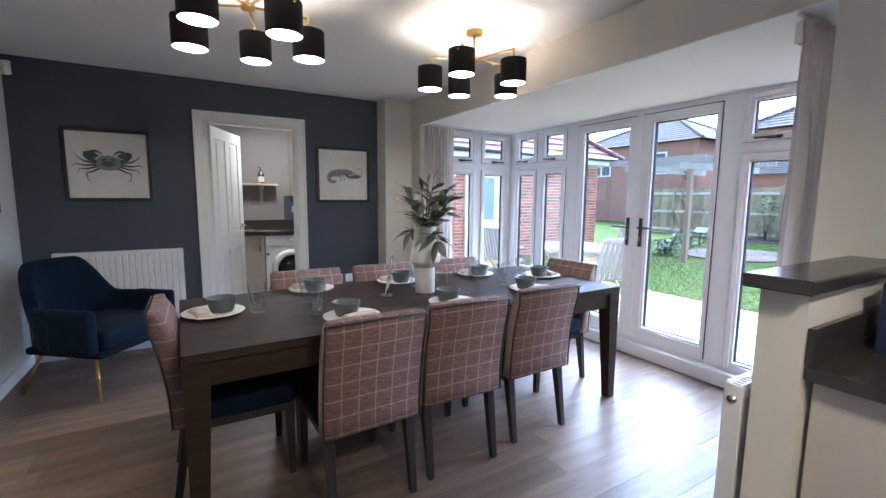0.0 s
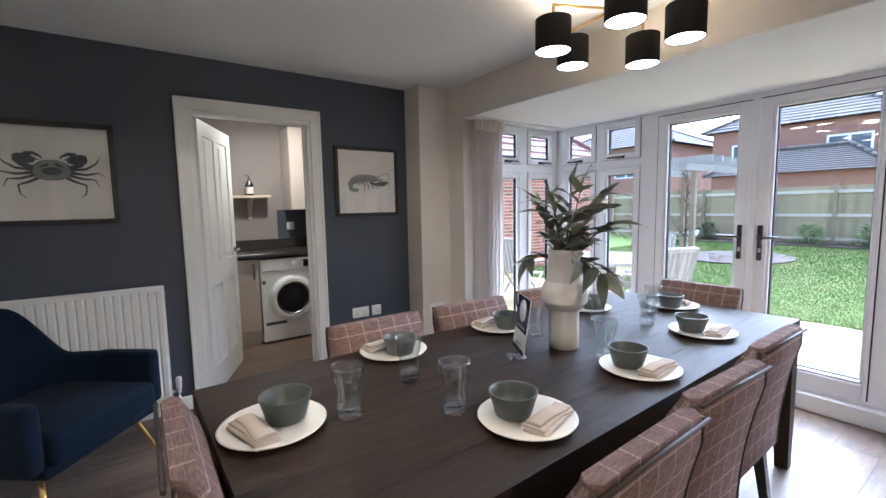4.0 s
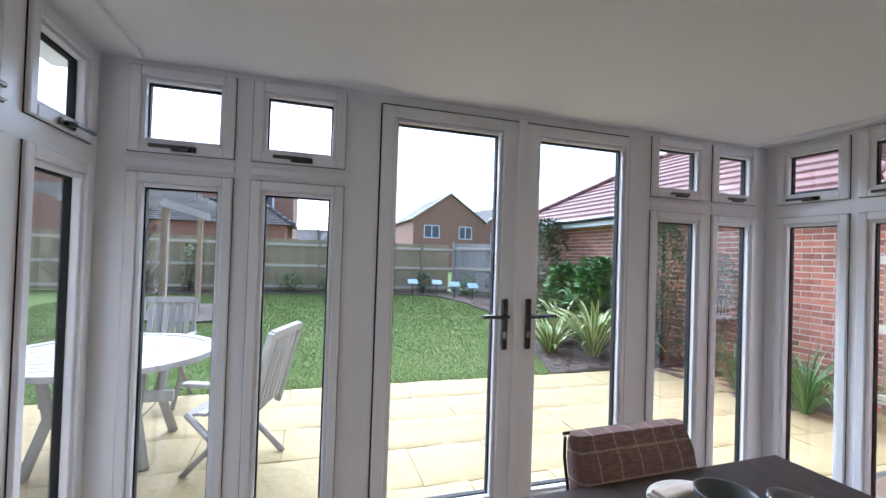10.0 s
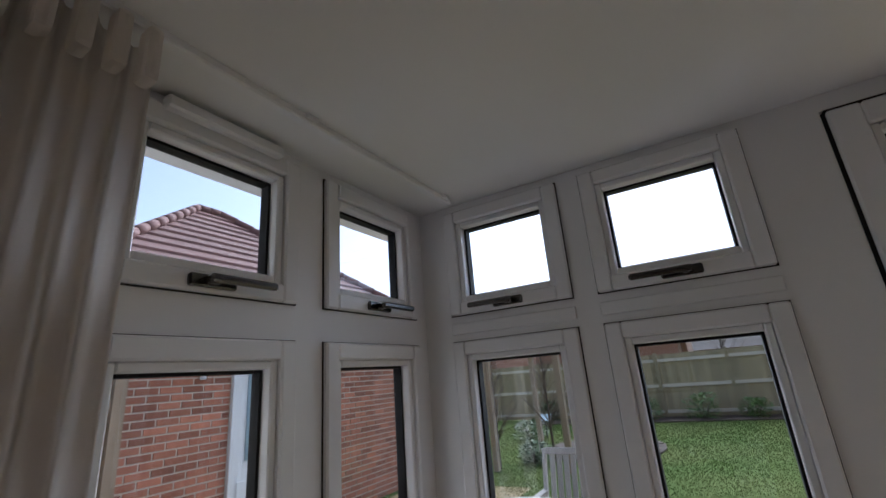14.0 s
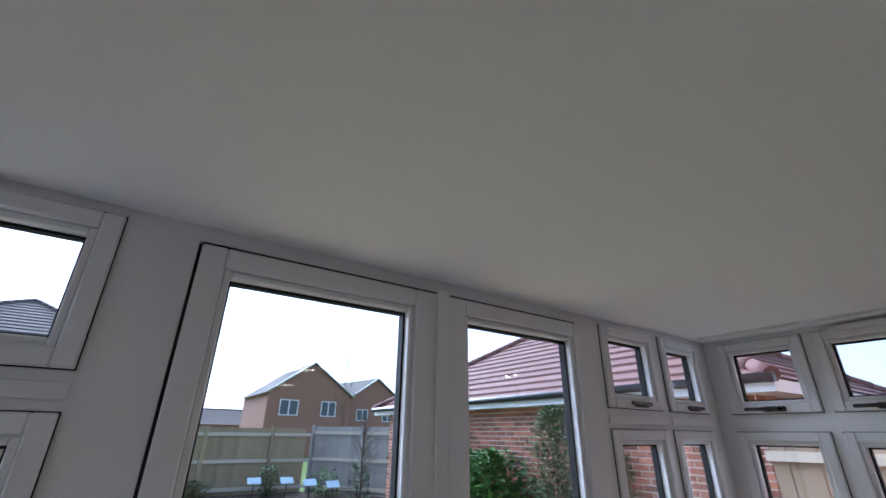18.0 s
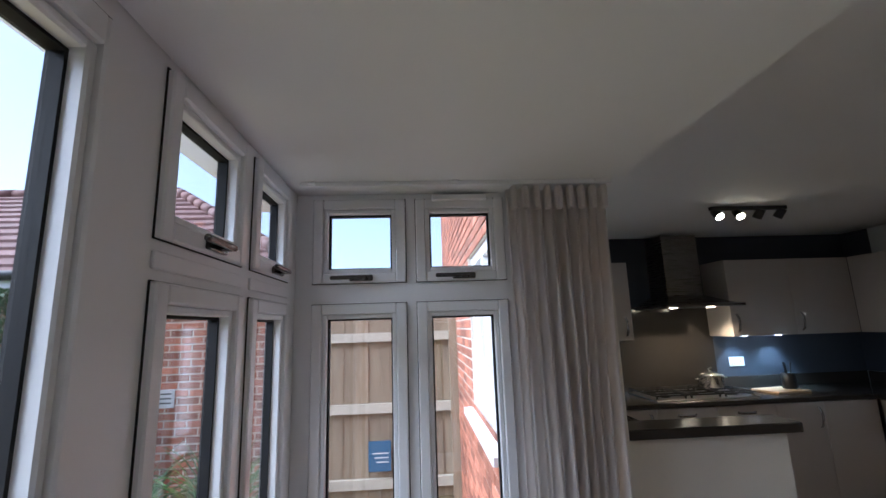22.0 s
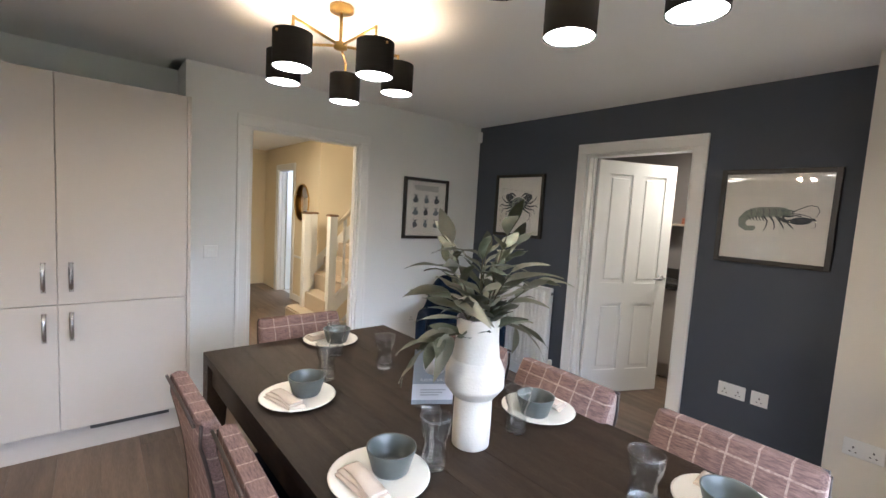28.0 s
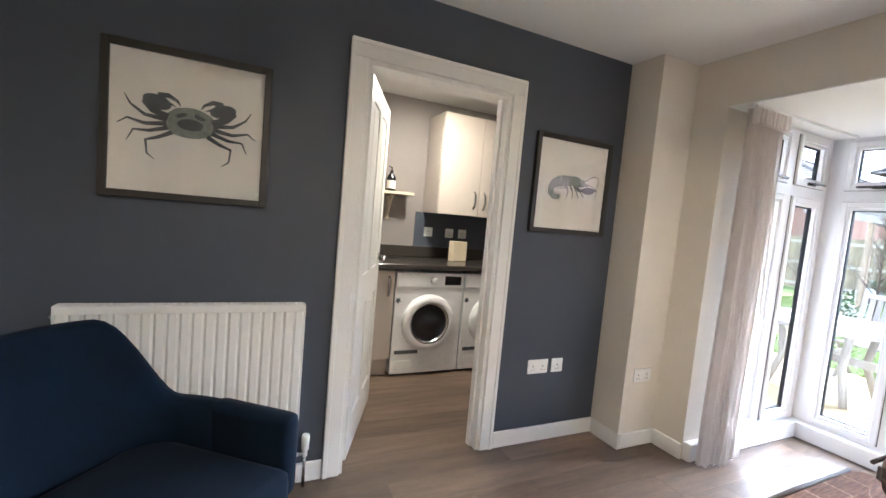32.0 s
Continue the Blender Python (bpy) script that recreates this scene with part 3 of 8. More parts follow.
D = 0.598
west_unit("tall_unit", 1.005, 2.185, 0.15, 2.055, D, [(1.005, 1.595, 0.855, 2.055, 1.54, 1.0), (1.595, 2.185, 0.855, 2.055, 1.65, 1.0), (1.005, 1.595, 0.15, 0.852, 1.54, 0.73), (1.595, 2.185, 0.15, 0.852, 1.65, 0.73)], "tall stone grey integrated fridge and freezer unit")
west_unit("oven_housing", 0.412, 1.003, 0.15, 2.055, D, [(0.412, 1.003, 1.592, 2.055, 0.46, 1.86), (0.412, 1.003, 0.15, 0.688, 0.46, 0.56)], "tall stone grey housing round the double oven")
for y0, y1, hy in ((-0.60, -0.195, -0.25), (-0.195, 0.41, -0.14)):
    west_unit("base_unit", y0, y1, 0.15, 0.857, D, [(y0, y1, 0.15, 0.855, hy, 0.74)], "stone grey base cabinet under the dark worktop")
west_unit("corner_unit", -0.71, -0.602, 0.15, 0.857, D, [(-0.71, -0.602, 0.15, 0.855, -0.65, None)], "stone grey corner base cabinet under the dark worktop")
# wall cabinets, hung
for y0, y1, hy in ((-0.03, 0.41, 0.03), (-0.47, -0.03, -0.085), (-1.0, -0.47, -0.52)):
    u = west_unit("wall_unit", y0, y1, 1.375, 2.055, 0.333, [(y0, y1, 1.375, 2.055, hy, 1.50)], "stone grey wall cabinet hung above the worktop", front=-0.61)
part("side_panel", boxes((-0.60, -0.009, -0.15, 0.0, 0.009, 1.905)), CABINET, west_unit("end_panel", 2.186, 2.204, 0.15, 2.055, D, [], "stone grey end panel of the tall units"))
kick = bmesh.new()
grid_box(kick, XK + 0.01, -0.66, 0.0, -0.40, 2.185, 0.148)
grid_box(kick, -0.40, YS + 0.01, 0, 2.0, -0.775, 0.148)
solid("plinth_kitchen", kick, CABINET, "stone grey plinth under the kitchen units", "plinth")
for y0, y1 in ((0.50, 0.94), (1.72, 2.10)):
    solid("plinth_grille", boxes((-0.399, y0, 0.11, -0.394, y1, 0.146), bevel=0.001), DARKMETAL, "dark ventilation slot in the plinth", "vent")

oven = thing("double_oven", "built-in stainless steel and black glass double oven", "oven", (-0.345, 0.7075, 0.692))
part("body", boxes((-0.55, -0.285, 0, -0.022, 0.285, 0.895)), BLACKPLASTIC, oven)
part("control_panel", boxes((-0.02, -0.295, 0.775, 0.004, 0.295, 0.895), bevel=0.003), STEEL, oven, "stainless control panel")
part("display", boxes((0.004, -0.12, 0.80, 0.007, 0.10, 0.872), bevel=0.001), BLACKGLASS, oven)
part("clock_digits", boxes((0.007, -0.05, 0.833, 0.0078, 0.02, 0.853)), material("lcd_grey", (0.16, 0.2, 0.24), 0.4), oven)
for y in (0.16, 0.23):
    kb = lathe([(0.021, 0), (0.021, 0.016), (0.017, 0.024)], 20)
    part("knob", kb, STEEL, oven, "", pose(0.004, y, 0.836, 0, 90, 0))
for z0, z1 in ((0.475, 0.770), (0.03, 0.43)):
    dr = part("oven_door", boxes((-0.02, -0.295, z0, 0.006, 0.295, z1), bevel=0.003), BLACKGLASS, oven, "black glass oven door")
    part("door_trim", boxes((0.006, -0.295, z1 - 0.05, 0.010, 0.295, z1 - 0.002), bevel=0.001), STEEL, dr)
    part("inner_window", boxes((0.006, -0.20, z0 + 0.05, 0.0068, 0.20, z1 - 0.09)), material("oven_window", (0.03, 0.03, 0.032), 0.08, rough_var=0.02), dr)
    bar = tube([(0.052, -0.28, z1 - 0.028), (0.052, 0.28, z1 - 0.028)], 0.009, 12)
    for y in (-0.25, 0.25):
        tube([(0.008, y, z1 - 0.028), (0.052, y, z1 - 0.028)], 0.007, 8, bm=bar)
    part("bar_handle", bar, CHROME, dr)
part("middle_trim", boxes((-0.02, -0.295, 0.432, 0.008, 0.295, 0.473), bevel=0.002), STEEL, oven)
part("lower_trim", boxes((-0.02, -0.295, 0.0, 0.008, 0.295, 0.028), bevel=0.002), STEEL, oven)
TOWEL = material("purple_floral_cotton", (0.26, 0.15, 0.17), 0.9, other=(0.62, 0.52, 0.50), scale=26, amount=1.0, bump=0.3)
tw = bmesh.new()
rows = []
for i in range(13):
    y = -0.085 + 0.17 * i / 12
    w = 0.006 * math.sin(i * 1.3)
    rows.append([tw.verts.new((0.045 + w * 0.4, y, 0.10)), tw.verts.new((0.050 + w, y * 0.98, 0.25)), tw.verts.new((0.064 + w * 0.4, y, 0.40)), tw.verts.new((0.058, y, 0.415)), tw.verts.new((0.040, y, 0.405)), tw.verts.new((0.030 + w * 0.3, y, 0.13))])
for a, b in zip(rows, rows[1:]):
    for i in range(5):
        tw.faces.new((a[i], a[i + 1], b[i + 1], b[i])).smooth = True
bmesh.ops.solidify(tw, geom=tw.faces[:], thickness=0.004)
towel = tagged(part("tea_towel", tw, TOWEL, None, "", pose(-0.335, 0.70, 0.60)), "purple and white patterned tea towel hung over the oven handle", "tea towel")

# south run
def south_unit(name, x0, x1, z0, z1, depth, fronts, label, front):
    root = thing(name, label, "cabinet", ((x0 + x1) / 2, front, z0), group="kitchen units")
    c = (x0 + x1) / 2
    part("body", boxes((x0 - c + 0.001, -depth + 0.002, 0, x1 - c - 0.001, -0.021, z1 - z0)), CABINET, root)
    for a0, a1, b0, b1, hx, hz, up in fronts:
        d = part("door" if up else "drawer", boxes((a0 - c + 0.0015, -0.019, b0 - z0 + 0.0015, a1 - c - 0.0015, 0, b1 - z0 - 0.0015), bevel=0.002), CABINET, root)
        if hz is not None:
            bar_handle(d, hx - c, 0, hz - z0, (0, 1), up)
    return root


SF = -0.735
south_unit("base_unit", -0.34, 0.12, 0.15, 0.857, 0.59, [(-0.34, 0.12, 0.15, 0.855, 0.07, None, True)], "stone grey corner base cabinet below the hob wall", SF)
south_unit("base_unit", 0.12, 0.52, 0.15, 0.857, 0.59, [(0.12, 0.52, 0.15, 0.855, 0.17, 0.74, True)], "stone grey base cabinet below the hob wall", SF)
south_unit("drawer_unit", 0.52, 1.50, 0.15, 0.857, 0.59, [(0.52, 1.01, 0.71, 0.855, 0.765, 0.80, False), (1.01, 1.50, 0.71, 0.855, 1.255, 0.80, False), (0.52, 1.50, 0.44, 0.707, 0.765, 0.60, False), (0.52, 1.50, 0.15, 0.437, 0.765, 0.34, False)], "stone grey pan drawer cabinet beneath the gas hob", SF)
south_unit("base_unit", 1.50, 1.98, 0.15, 0.857, 0.59, [(1.50, 1.98, 0.15, 0.855, 1.55, 0.74, True)], "stone grey base cabinet below the hob wall", SF)
WF = -1.0
for x0, x1, hx in ((-0.61, -0.02, -0.09), (-0.02, 0.58, 0.05)):
    south_unit("wall_unit", x0, x1, 1.375, 2.055, 0.325, [(x0, x1, 1.375, 2.055, 0.53 if x0 > -0.1 else 0.1 - 0.17, 1.49, True)], "stone grey wall cabinet beside the cooker hood", WF)
for x0, x1, hx in ((1.48, 2.08, 1.54), (2.08, 2.59, 2.13)):
    south_unit("wall_unit", x0, x1, 1.375, 2.055, 0.325, [(x0, x1, 1.375, 2.055, hx, 1.49, True)], "stone grey wall cabinet beside the cooker hood", WF)
SPLASH = material("smoked_glass_splashback", (0.05, 0.045, 0.04), 0.12, rough_var=0.03)
top = bmesh.new()
grid_box(top, XK + 0.001, -0.715, 0.86, -0.325, 0.41, 0.898, bevel=0.004)
grid_box(top, XK + 0.001, YS + 0.001, 0.86, XE - 0.001, -0.715, 0.898, bevel=0.004)
worktop = tagged(part("worktop", top, WORKTOP), "dark speckled laminate worktop along two kitchen walls", "worktop")
for spec in ((XK + 0.002, -1.31, 0.899, XK + 0.016, 0.41, 1.0), (XK + 0.017, YS + 0.001, 0.899, 0.55, YS + 0.016, 1.0), (1.51, YS + 0.001, 0.899, XE - 0.002, YS + 0.016, 1.0)):
    tagged(part("upstand", boxes(spec, bevel=0.002), WORKTOP), "dark laminate upstand behind the worktop", "upstand")
solid("panel_kitchen", boxes((XK + 0.0005, YS + 0.0005, 1.001, XK + 0.0015, -1.065, H - 0.001)), BLUE, "slate blue paint returning round the kitchen corner", "wall panel")
solid("splashback", boxes((0.555, YS + 0.001, 0.899, 1.505, YS + 0.010, 1.66), bevel=0.001), SPLASH, "dark glass splashback behind the hob", "splashback")

# darker than STEEL: the dark surroundings it mirrors are put into the colour
HOODSTEEL = material("brushed_steel_dark_reflection", (0.26, 0.245, 0.23), 0.28, metal=1.0, other=(0.2, 0.19, 0.18), scale=6, stretch=(1, 1, 20))
hood = thing("cooker_hood", "stainless steel chimney cooker hood above the hob", "cooker hood", (0.945, YS, 1.64))
part("chimney", boxes((-0.165, 0.002, 0.11, 0.165, 0.29, 0.66), bevel=0.002), HOODSTEEL, hood)
cn = bmesh.new()
ring = []
for (w, d, z) in ((0.345, 0.55, 0.0), (0.345, 0.55, 0.022), (0.30, 0.50, 0.03), (0.152, 0.275, 0.115)):
    ring.append([cn.verts.new((-w, 0.002, z)), cn.verts.new((w, 0.002, z)), cn.verts.new((w, d, z)), cn.verts.new((-w, d, z))])
for a, b in zip(ring, ring[1:]):
    for i in range(4):
        cn.faces.new((a[i], a[(i + 1) % 4], b[(i + 1) % 4], b[i]))
cn.faces.new(ring[-1]); cn.faces.new(list(reversed(ring[0])))
part("canopy", cn, HOODSTEEL, hood)
HOODLAMP = glowing("hood_lamp_glow", (1.0, 0.78, 0.48), 8)
for x in (-0.17, 0.17):
    part("lamp_lens", lathe([(0.03, -0.006), (0.03, 0.0)], 16), HOODLAMP, hood, "", pose(x, 0.36, 0.0))
    lamp("hood_light", "SPOT", (0.945 + x, YS + 0.36, 1.625), (0.945 + x, YS + 0.30, 0.9), 3.2, WARM, 0.03, 120)

hob = thing("gas_hob", "black five burner gas hob set in the worktop", "hob", (1.03, -1.03, 0.898))
part("hob_plate", boxes((-0.43, -0.25, 0, 0.43, 0.25, 0.012), bevel=0.004), STEEL, hob)
for x, y, r in ((-0.29, 0.11, 0.045), (-0.29, -0.12, 0.04), (0, 0, 0.065), (0.29, 0.11, 0.04), (0.29, -0.12, 0.05)):
    part("burner", lathe([(r, 0.012), (r, 0.024), (r * 0.75, 0.03)], 20), BLACKPLASTIC, hob, "", pose(x, y, 0))
for x in (-0.29, 0, 0.29):
    gr = bmesh.new()
    for a in (-0.13, 0.13):
        grid_box(gr, x + a - 0.006, -0.23, 0.034, x + a + 0.006, 0.23, 0.046)
    for b in (-0.22, -0.12, 0.0, 0.12, 0.22):
        grid_box(gr, x - 0.13, b - 0.005, 0.034, x + 0.13, b + 0.005, 0.045)
    for a in (-0.12, 0.12):
        for b in (-0.21, 0.21):
            grid_box(gr, x + a - 0.006, b - 0.006, 0.010, x + a + 0.006, b + 0.006, 0.036)
    part("pan_support", gr, BLACKPLASTIC, hob, "cast iron pan support")

kettle = thing("saucepan", "stainless steel saucepan with a lid standing on the hob", "saucepan", (0.78, -1.1, 0.944))
part("pan", lathe([(0.085, 0), (0.10, 0.01), (0.102, 0.10), (0.106, 0.105)], 28), CHROME, kettle)
part("lid", lathe([(0.106, 0.105), (0.10, 0.115), (0.05, 0.132), (0.012, 0.136), (0.012, 0.150), (0.02, 0.158), (0.018, 0.168)], 28), CHROME, kettle)
for s in (-1, 1):
    part("handle", tube([(s * 0.10, -0.03, 0.075), (s * 0.14, -0.025, 0.078), (s * 0.14, 0.025, 0.078), (s * 0.10, 0.03, 0.075)], 0.006), CHROME, kettle)

board = tagged(part("chopping_board", boxes((-0.17, -0.13, 0, 0.17, 0.13, 0.018), bevel=0.006, seg=2), material("pale_beech", (0.58, 0.42, 0.26), 0.5, other=(0.48, 0.34, 0.2), scale=4, stretch=(1, 10, 1)), None, "", pose(0.22, -1.02, 0.898, 0, 0, 8)), "pale wooden chopping board lying on the worktop", "chopping board")
pot = thing("utensil_pot", "black utensil pot standing on the chopping board", "pot", (0.12, -1.03, 0.916))
part("pot", lathe([(0.05, 0), (0.055, 0.01), (0.052, 0.13), (0.046, 0.13), (0.045, 0.02)], 24), BLACKPLASTIC, pot)
for i, (a, b) in enumerate(((0.03, 0.02), (-0.03, 0.01), (0.0, -0.03))):
    part("utensil", tube([(a * 0.3, b * 0.3, 0.03), (a, b, 0.22)], 0.006), BLACKPLASTIC, pot)
CANWOOD = material("copper_brown_canister", (0.42, 0.23, 0.14), 0.45, other=(0.34, 0.18, 0.11), scale=6)
for i in range(3):
    c = thing("canister", "copper brown storage canister on the worktop", "canister", (-0.80 + 0.006 * i, -0.62 + 0.125 * i, 0.898), group="canisters in a row")
    part("tin", lathe([(0.052, 0), (0.054, 0.004), (0.054, 0.125)], 24), CANWOOD, c)
    part("lid", lathe([(0.055, 0.125), (0.055, 0.145), (0.05, 0.15)], 24), CANWOOD, c)


def double_socket(place, turn, wide=0.147, label="white double socket on the wall"):
    s = thing("wall_socket", label, "socket", place, turn, group="wall sockets")
    part("plate", boxes((-wide / 2, -0.008, -0.043, wide / 2, -0.001, 0.043), bevel=0.003), GLOSSWHITE, s)
    for x in ((-0.036, 0.036) if wide > 0.1 else (0,)):
        part("rocker", boxes((x - 0.008, -0.0105, 0.012, x + 0.008, -0.008, 0.030), bevel=0.001), GLOSSWHITE, s)
        part("pin_holes", boxes((x - 0.003, -0.0086, -0.002, x + 0.003, -0.0079, 0.008), (x - 0.014, -0.0086, -0.022, x - 0.007, -0.0079, -0.017), (x + 0.007, -0.0086, -0.022, x + 0.014, -0.0079, -0.017)), DARKMETAL, s)
    return s


double_socket((1.82, YN, 0.465), 0)
double_socket((1.965, YN, 0.465), 0, 0.086, "white single aerial socket on the slate wall")
double_socket((0.35, YS + 0.001, 1.13), 180)
double_socket((XK + 0.002, -0.2, 1.12), 90)
double_socket((2.28 + 0.16, 4.592, 0.45), 0)
double_socket((XW + 0.001, 4.10, 0.45), 90)
sw = thing("light_switch", "white light switch beside the hall doorway", "switch", (XW + 0.001, 2.36, 1.10), 90)
part("plate", boxes((-0.043, -0.008, -0.043, 0.043, -0.001, 0.043), bevel=0.003), GLOSSWHITE, sw)
part("rocker", boxes((-0.02, -0.0105, -0.012, 0.02, -0.008, 0.012), bevel=0.001), GLOSSWHITE, sw)

# under-cabinet lights
UCL = glowing("under_cabinet_glow", (0.85, 0.93, 1.0), 6)
for x, y in ((0.36, -1.17), (0.02, -1.17), (1.8, -1.17), (-0.78, 0.27), (-0.78, -0.08)):
    c = thing("cabinet_light", "small round light under a wall cabinet", "light", (x, y, 1.375), group="under-cabinet lights")
    part("lens", lathe([(0.028, -0.008), (0.03, -0.002)], 16), UCL, c)
    w = (x, y - 0.10, 0.95) if x > -0.5 else (x - 0.10, y, 0.95)
    lamp("cabinet_lamp", "SPOT", (x, y, 1.364), w, 3.6, COOL, 0.02, 100, 0.8)

# ceiling track with spots
track = thing("track_spotlight", "dark ceiling bar with four adjustable spotlights", "spotlight", (0.93, -0.20, H))
part("bar", boxes((-0.29, -0.016, -0.028, 0.29, 0.016, -0.001), bevel=0.003), DARKMETAL, track)
SPOTGLOW = glowing("spot_bulb_glow", (1.0, 0.80, 0.5), 10)
for i, x in enumerate((-0.24, -0.08, 0.08, 0.24)):
    way = Vector((0.25 - 0.1 * i, 0.65 if i > 1 else -0.5, -0.7)).normalized()
    s0 = Vector((x, 0, -0.055))
    hd = tube([s0 - way * 0.035, s0 + way * 0.035], 0.028, 14, taper=0.032)
    tube([(x, 0, -0.02), s0], 0.006, 8, bm=hd)
    h = part("spot_head", hd, DARKMETAL, track)
    if i > 1:
        part("bulb", tube([s0 + way * 0.0352, s0 + way * 0.037], 0.027, 14), SPOTGLOW, h, "lit bulb")
        lamp("track_lamp", "SPOT", Vector((0.93, -0.20, H)) + s0 + way * 0.045, Vector((0.93, -0.20, H)) + s0 + way, 4.5, WARM, 0.03, 110, 0.6)
    else:
        part("bulb", tube([s0 + way * 0.0352, s0 + way * 0.037], 0.027, 14), GLOSSWHITE, h, "unlit bulb")

# half-height wall with cap, its radiator and the sink run behind it
half = thing("half_wall", "cream half-height wall with a dark cap between kitchen and bay", "wall", kind="structure")
part("masonry", boxes((1.900, 0.855, 0, XE, 0.965, 1.092)), WALL, half)
part("cap", boxes((1.845, 0.83, 1.093, XE - 0.001, 0.99, 1.131), bevel=0.004), WORKTOP, half, "dark speckled laminate cap")
pen = thing("sink_unit", "stone grey base cabinet run under the kitchen window", "cabinet", (2.235, 0.10, 0.15), group="kitchen units")
part("body", boxes((-0.27, -0.8, 0, 0.355, 0.74, 0.707)), CABINET, pen)
for i in range(3):
    d = part("door", boxes((-0.29, -0.8 + 0.515 * i + 0.002, 0, -0.271, -0.8 + 0.515 * (i + 1) - 0.002, 0.705), bevel=0.002), CABINET, pen)
    bar_handle(d, -0.29, -0.8 + 0.515 * i + 0.06, 0.59, (-1, 0))
part("plinth", boxes((-0.22, -0.8, -0.15, 0.355, 0.74, -0.002)), CABINET, pen)
wt2 = bmesh.new()
grid_box(wt2, 1.906, -0.714, 0.86, XE - 0.001, 0.854, 0.898, bevel=0.004)
tagged(part("worktop", wt2, WORKTOP), "dark speckled worktop under the kitchen window", "worktop")
tagged(part("upstand", boxes((1.906, 0.836, 0.8985, XE - 0.001, 0.854, 1.0), bevel=0.002), WORKTOP), "dark laminate upstand along the half-height wall", "upstand")
nb = thing("navy_box", "navy blue presentation box standing on the worktop", "box", (2.34, 0.755, 0.8985), 4)
part("carton", boxes((-0.11, -0.055, 0, 0.11, 0.055, 0.20), bevel=0.003), material("navy_board", (0.012, 0.020, 0.055), 0.5, other=(0.017, 0.026, 0.065), scale=9), nb)
part("lid_edge", boxes((-0.112, -0.057, 0.145, 0.112, 0.057, 0.149)), material("dark_navy_board", (0.008, 0.012, 0.03), 0.5), nb)
scl = thing("leaflet_holder", "clear white leaflet tray with a black base on the worktop", "leaflet holder", (2.24, 0.66, 0.8985), 14)
part("base", boxes((-0.10, -0.06, 0, 0.10, 0.06, 0.018), bevel=0.003), BLACKPLASTIC, scl)
part("tray", boxes((-0.105, -0.065, 0.0185, 0.105, 0.065, 0.055), bevel=0.006, seg=2), GLOSSWHITE, scl)
part("leaflet", boxes((-0.09, -0.05, 0.0555, 0.09, 0.05, 0.064)), PAPER, scl)
for q in range(3):
    part("text_line", boxes((-0.07, -0.03 + 0.022 * q, 0.0641, 0.05, -0.024 + 0.022 * q, 0.0645)), DARKMETAL, scl)
double_socket((XE - 0.001, 0.70, 1.17), -90)
tap = thing("sink_mixer", "chrome kitchen mixer tap at the sink", "tap", (2.45, 0.0, 0.898))
part("spout", tube([(0, 0, 0), (0, 0, 0.2), (-0.03, 0, 0.24), (-0.12, 0, 0.25), (-0.16, 0, 0.22)], 0.012, 10), CHROME, tap)
part("lever", tube([(0, 0.0, 0.05), (0, 0.06, 0.08)], 0.007), CHROME, tap)
bt = thing("bottle", "small amber bottle of oil on the worktop", "bottle", (2.2, -1.12, 0.898))
part("glass", lathe([(0.03, 0), (0.032, 0.01), (0.032, 0.12), (0.012, 0.16), (0.012, 0.2)], 20), material("amber_glass", (0.09, 0.05, 0.01), 0.1), bt)
part("label", lathe([(0.0326, 0.03), (0.0326, 0.10)], 20, cap=False), PAPER, bt)


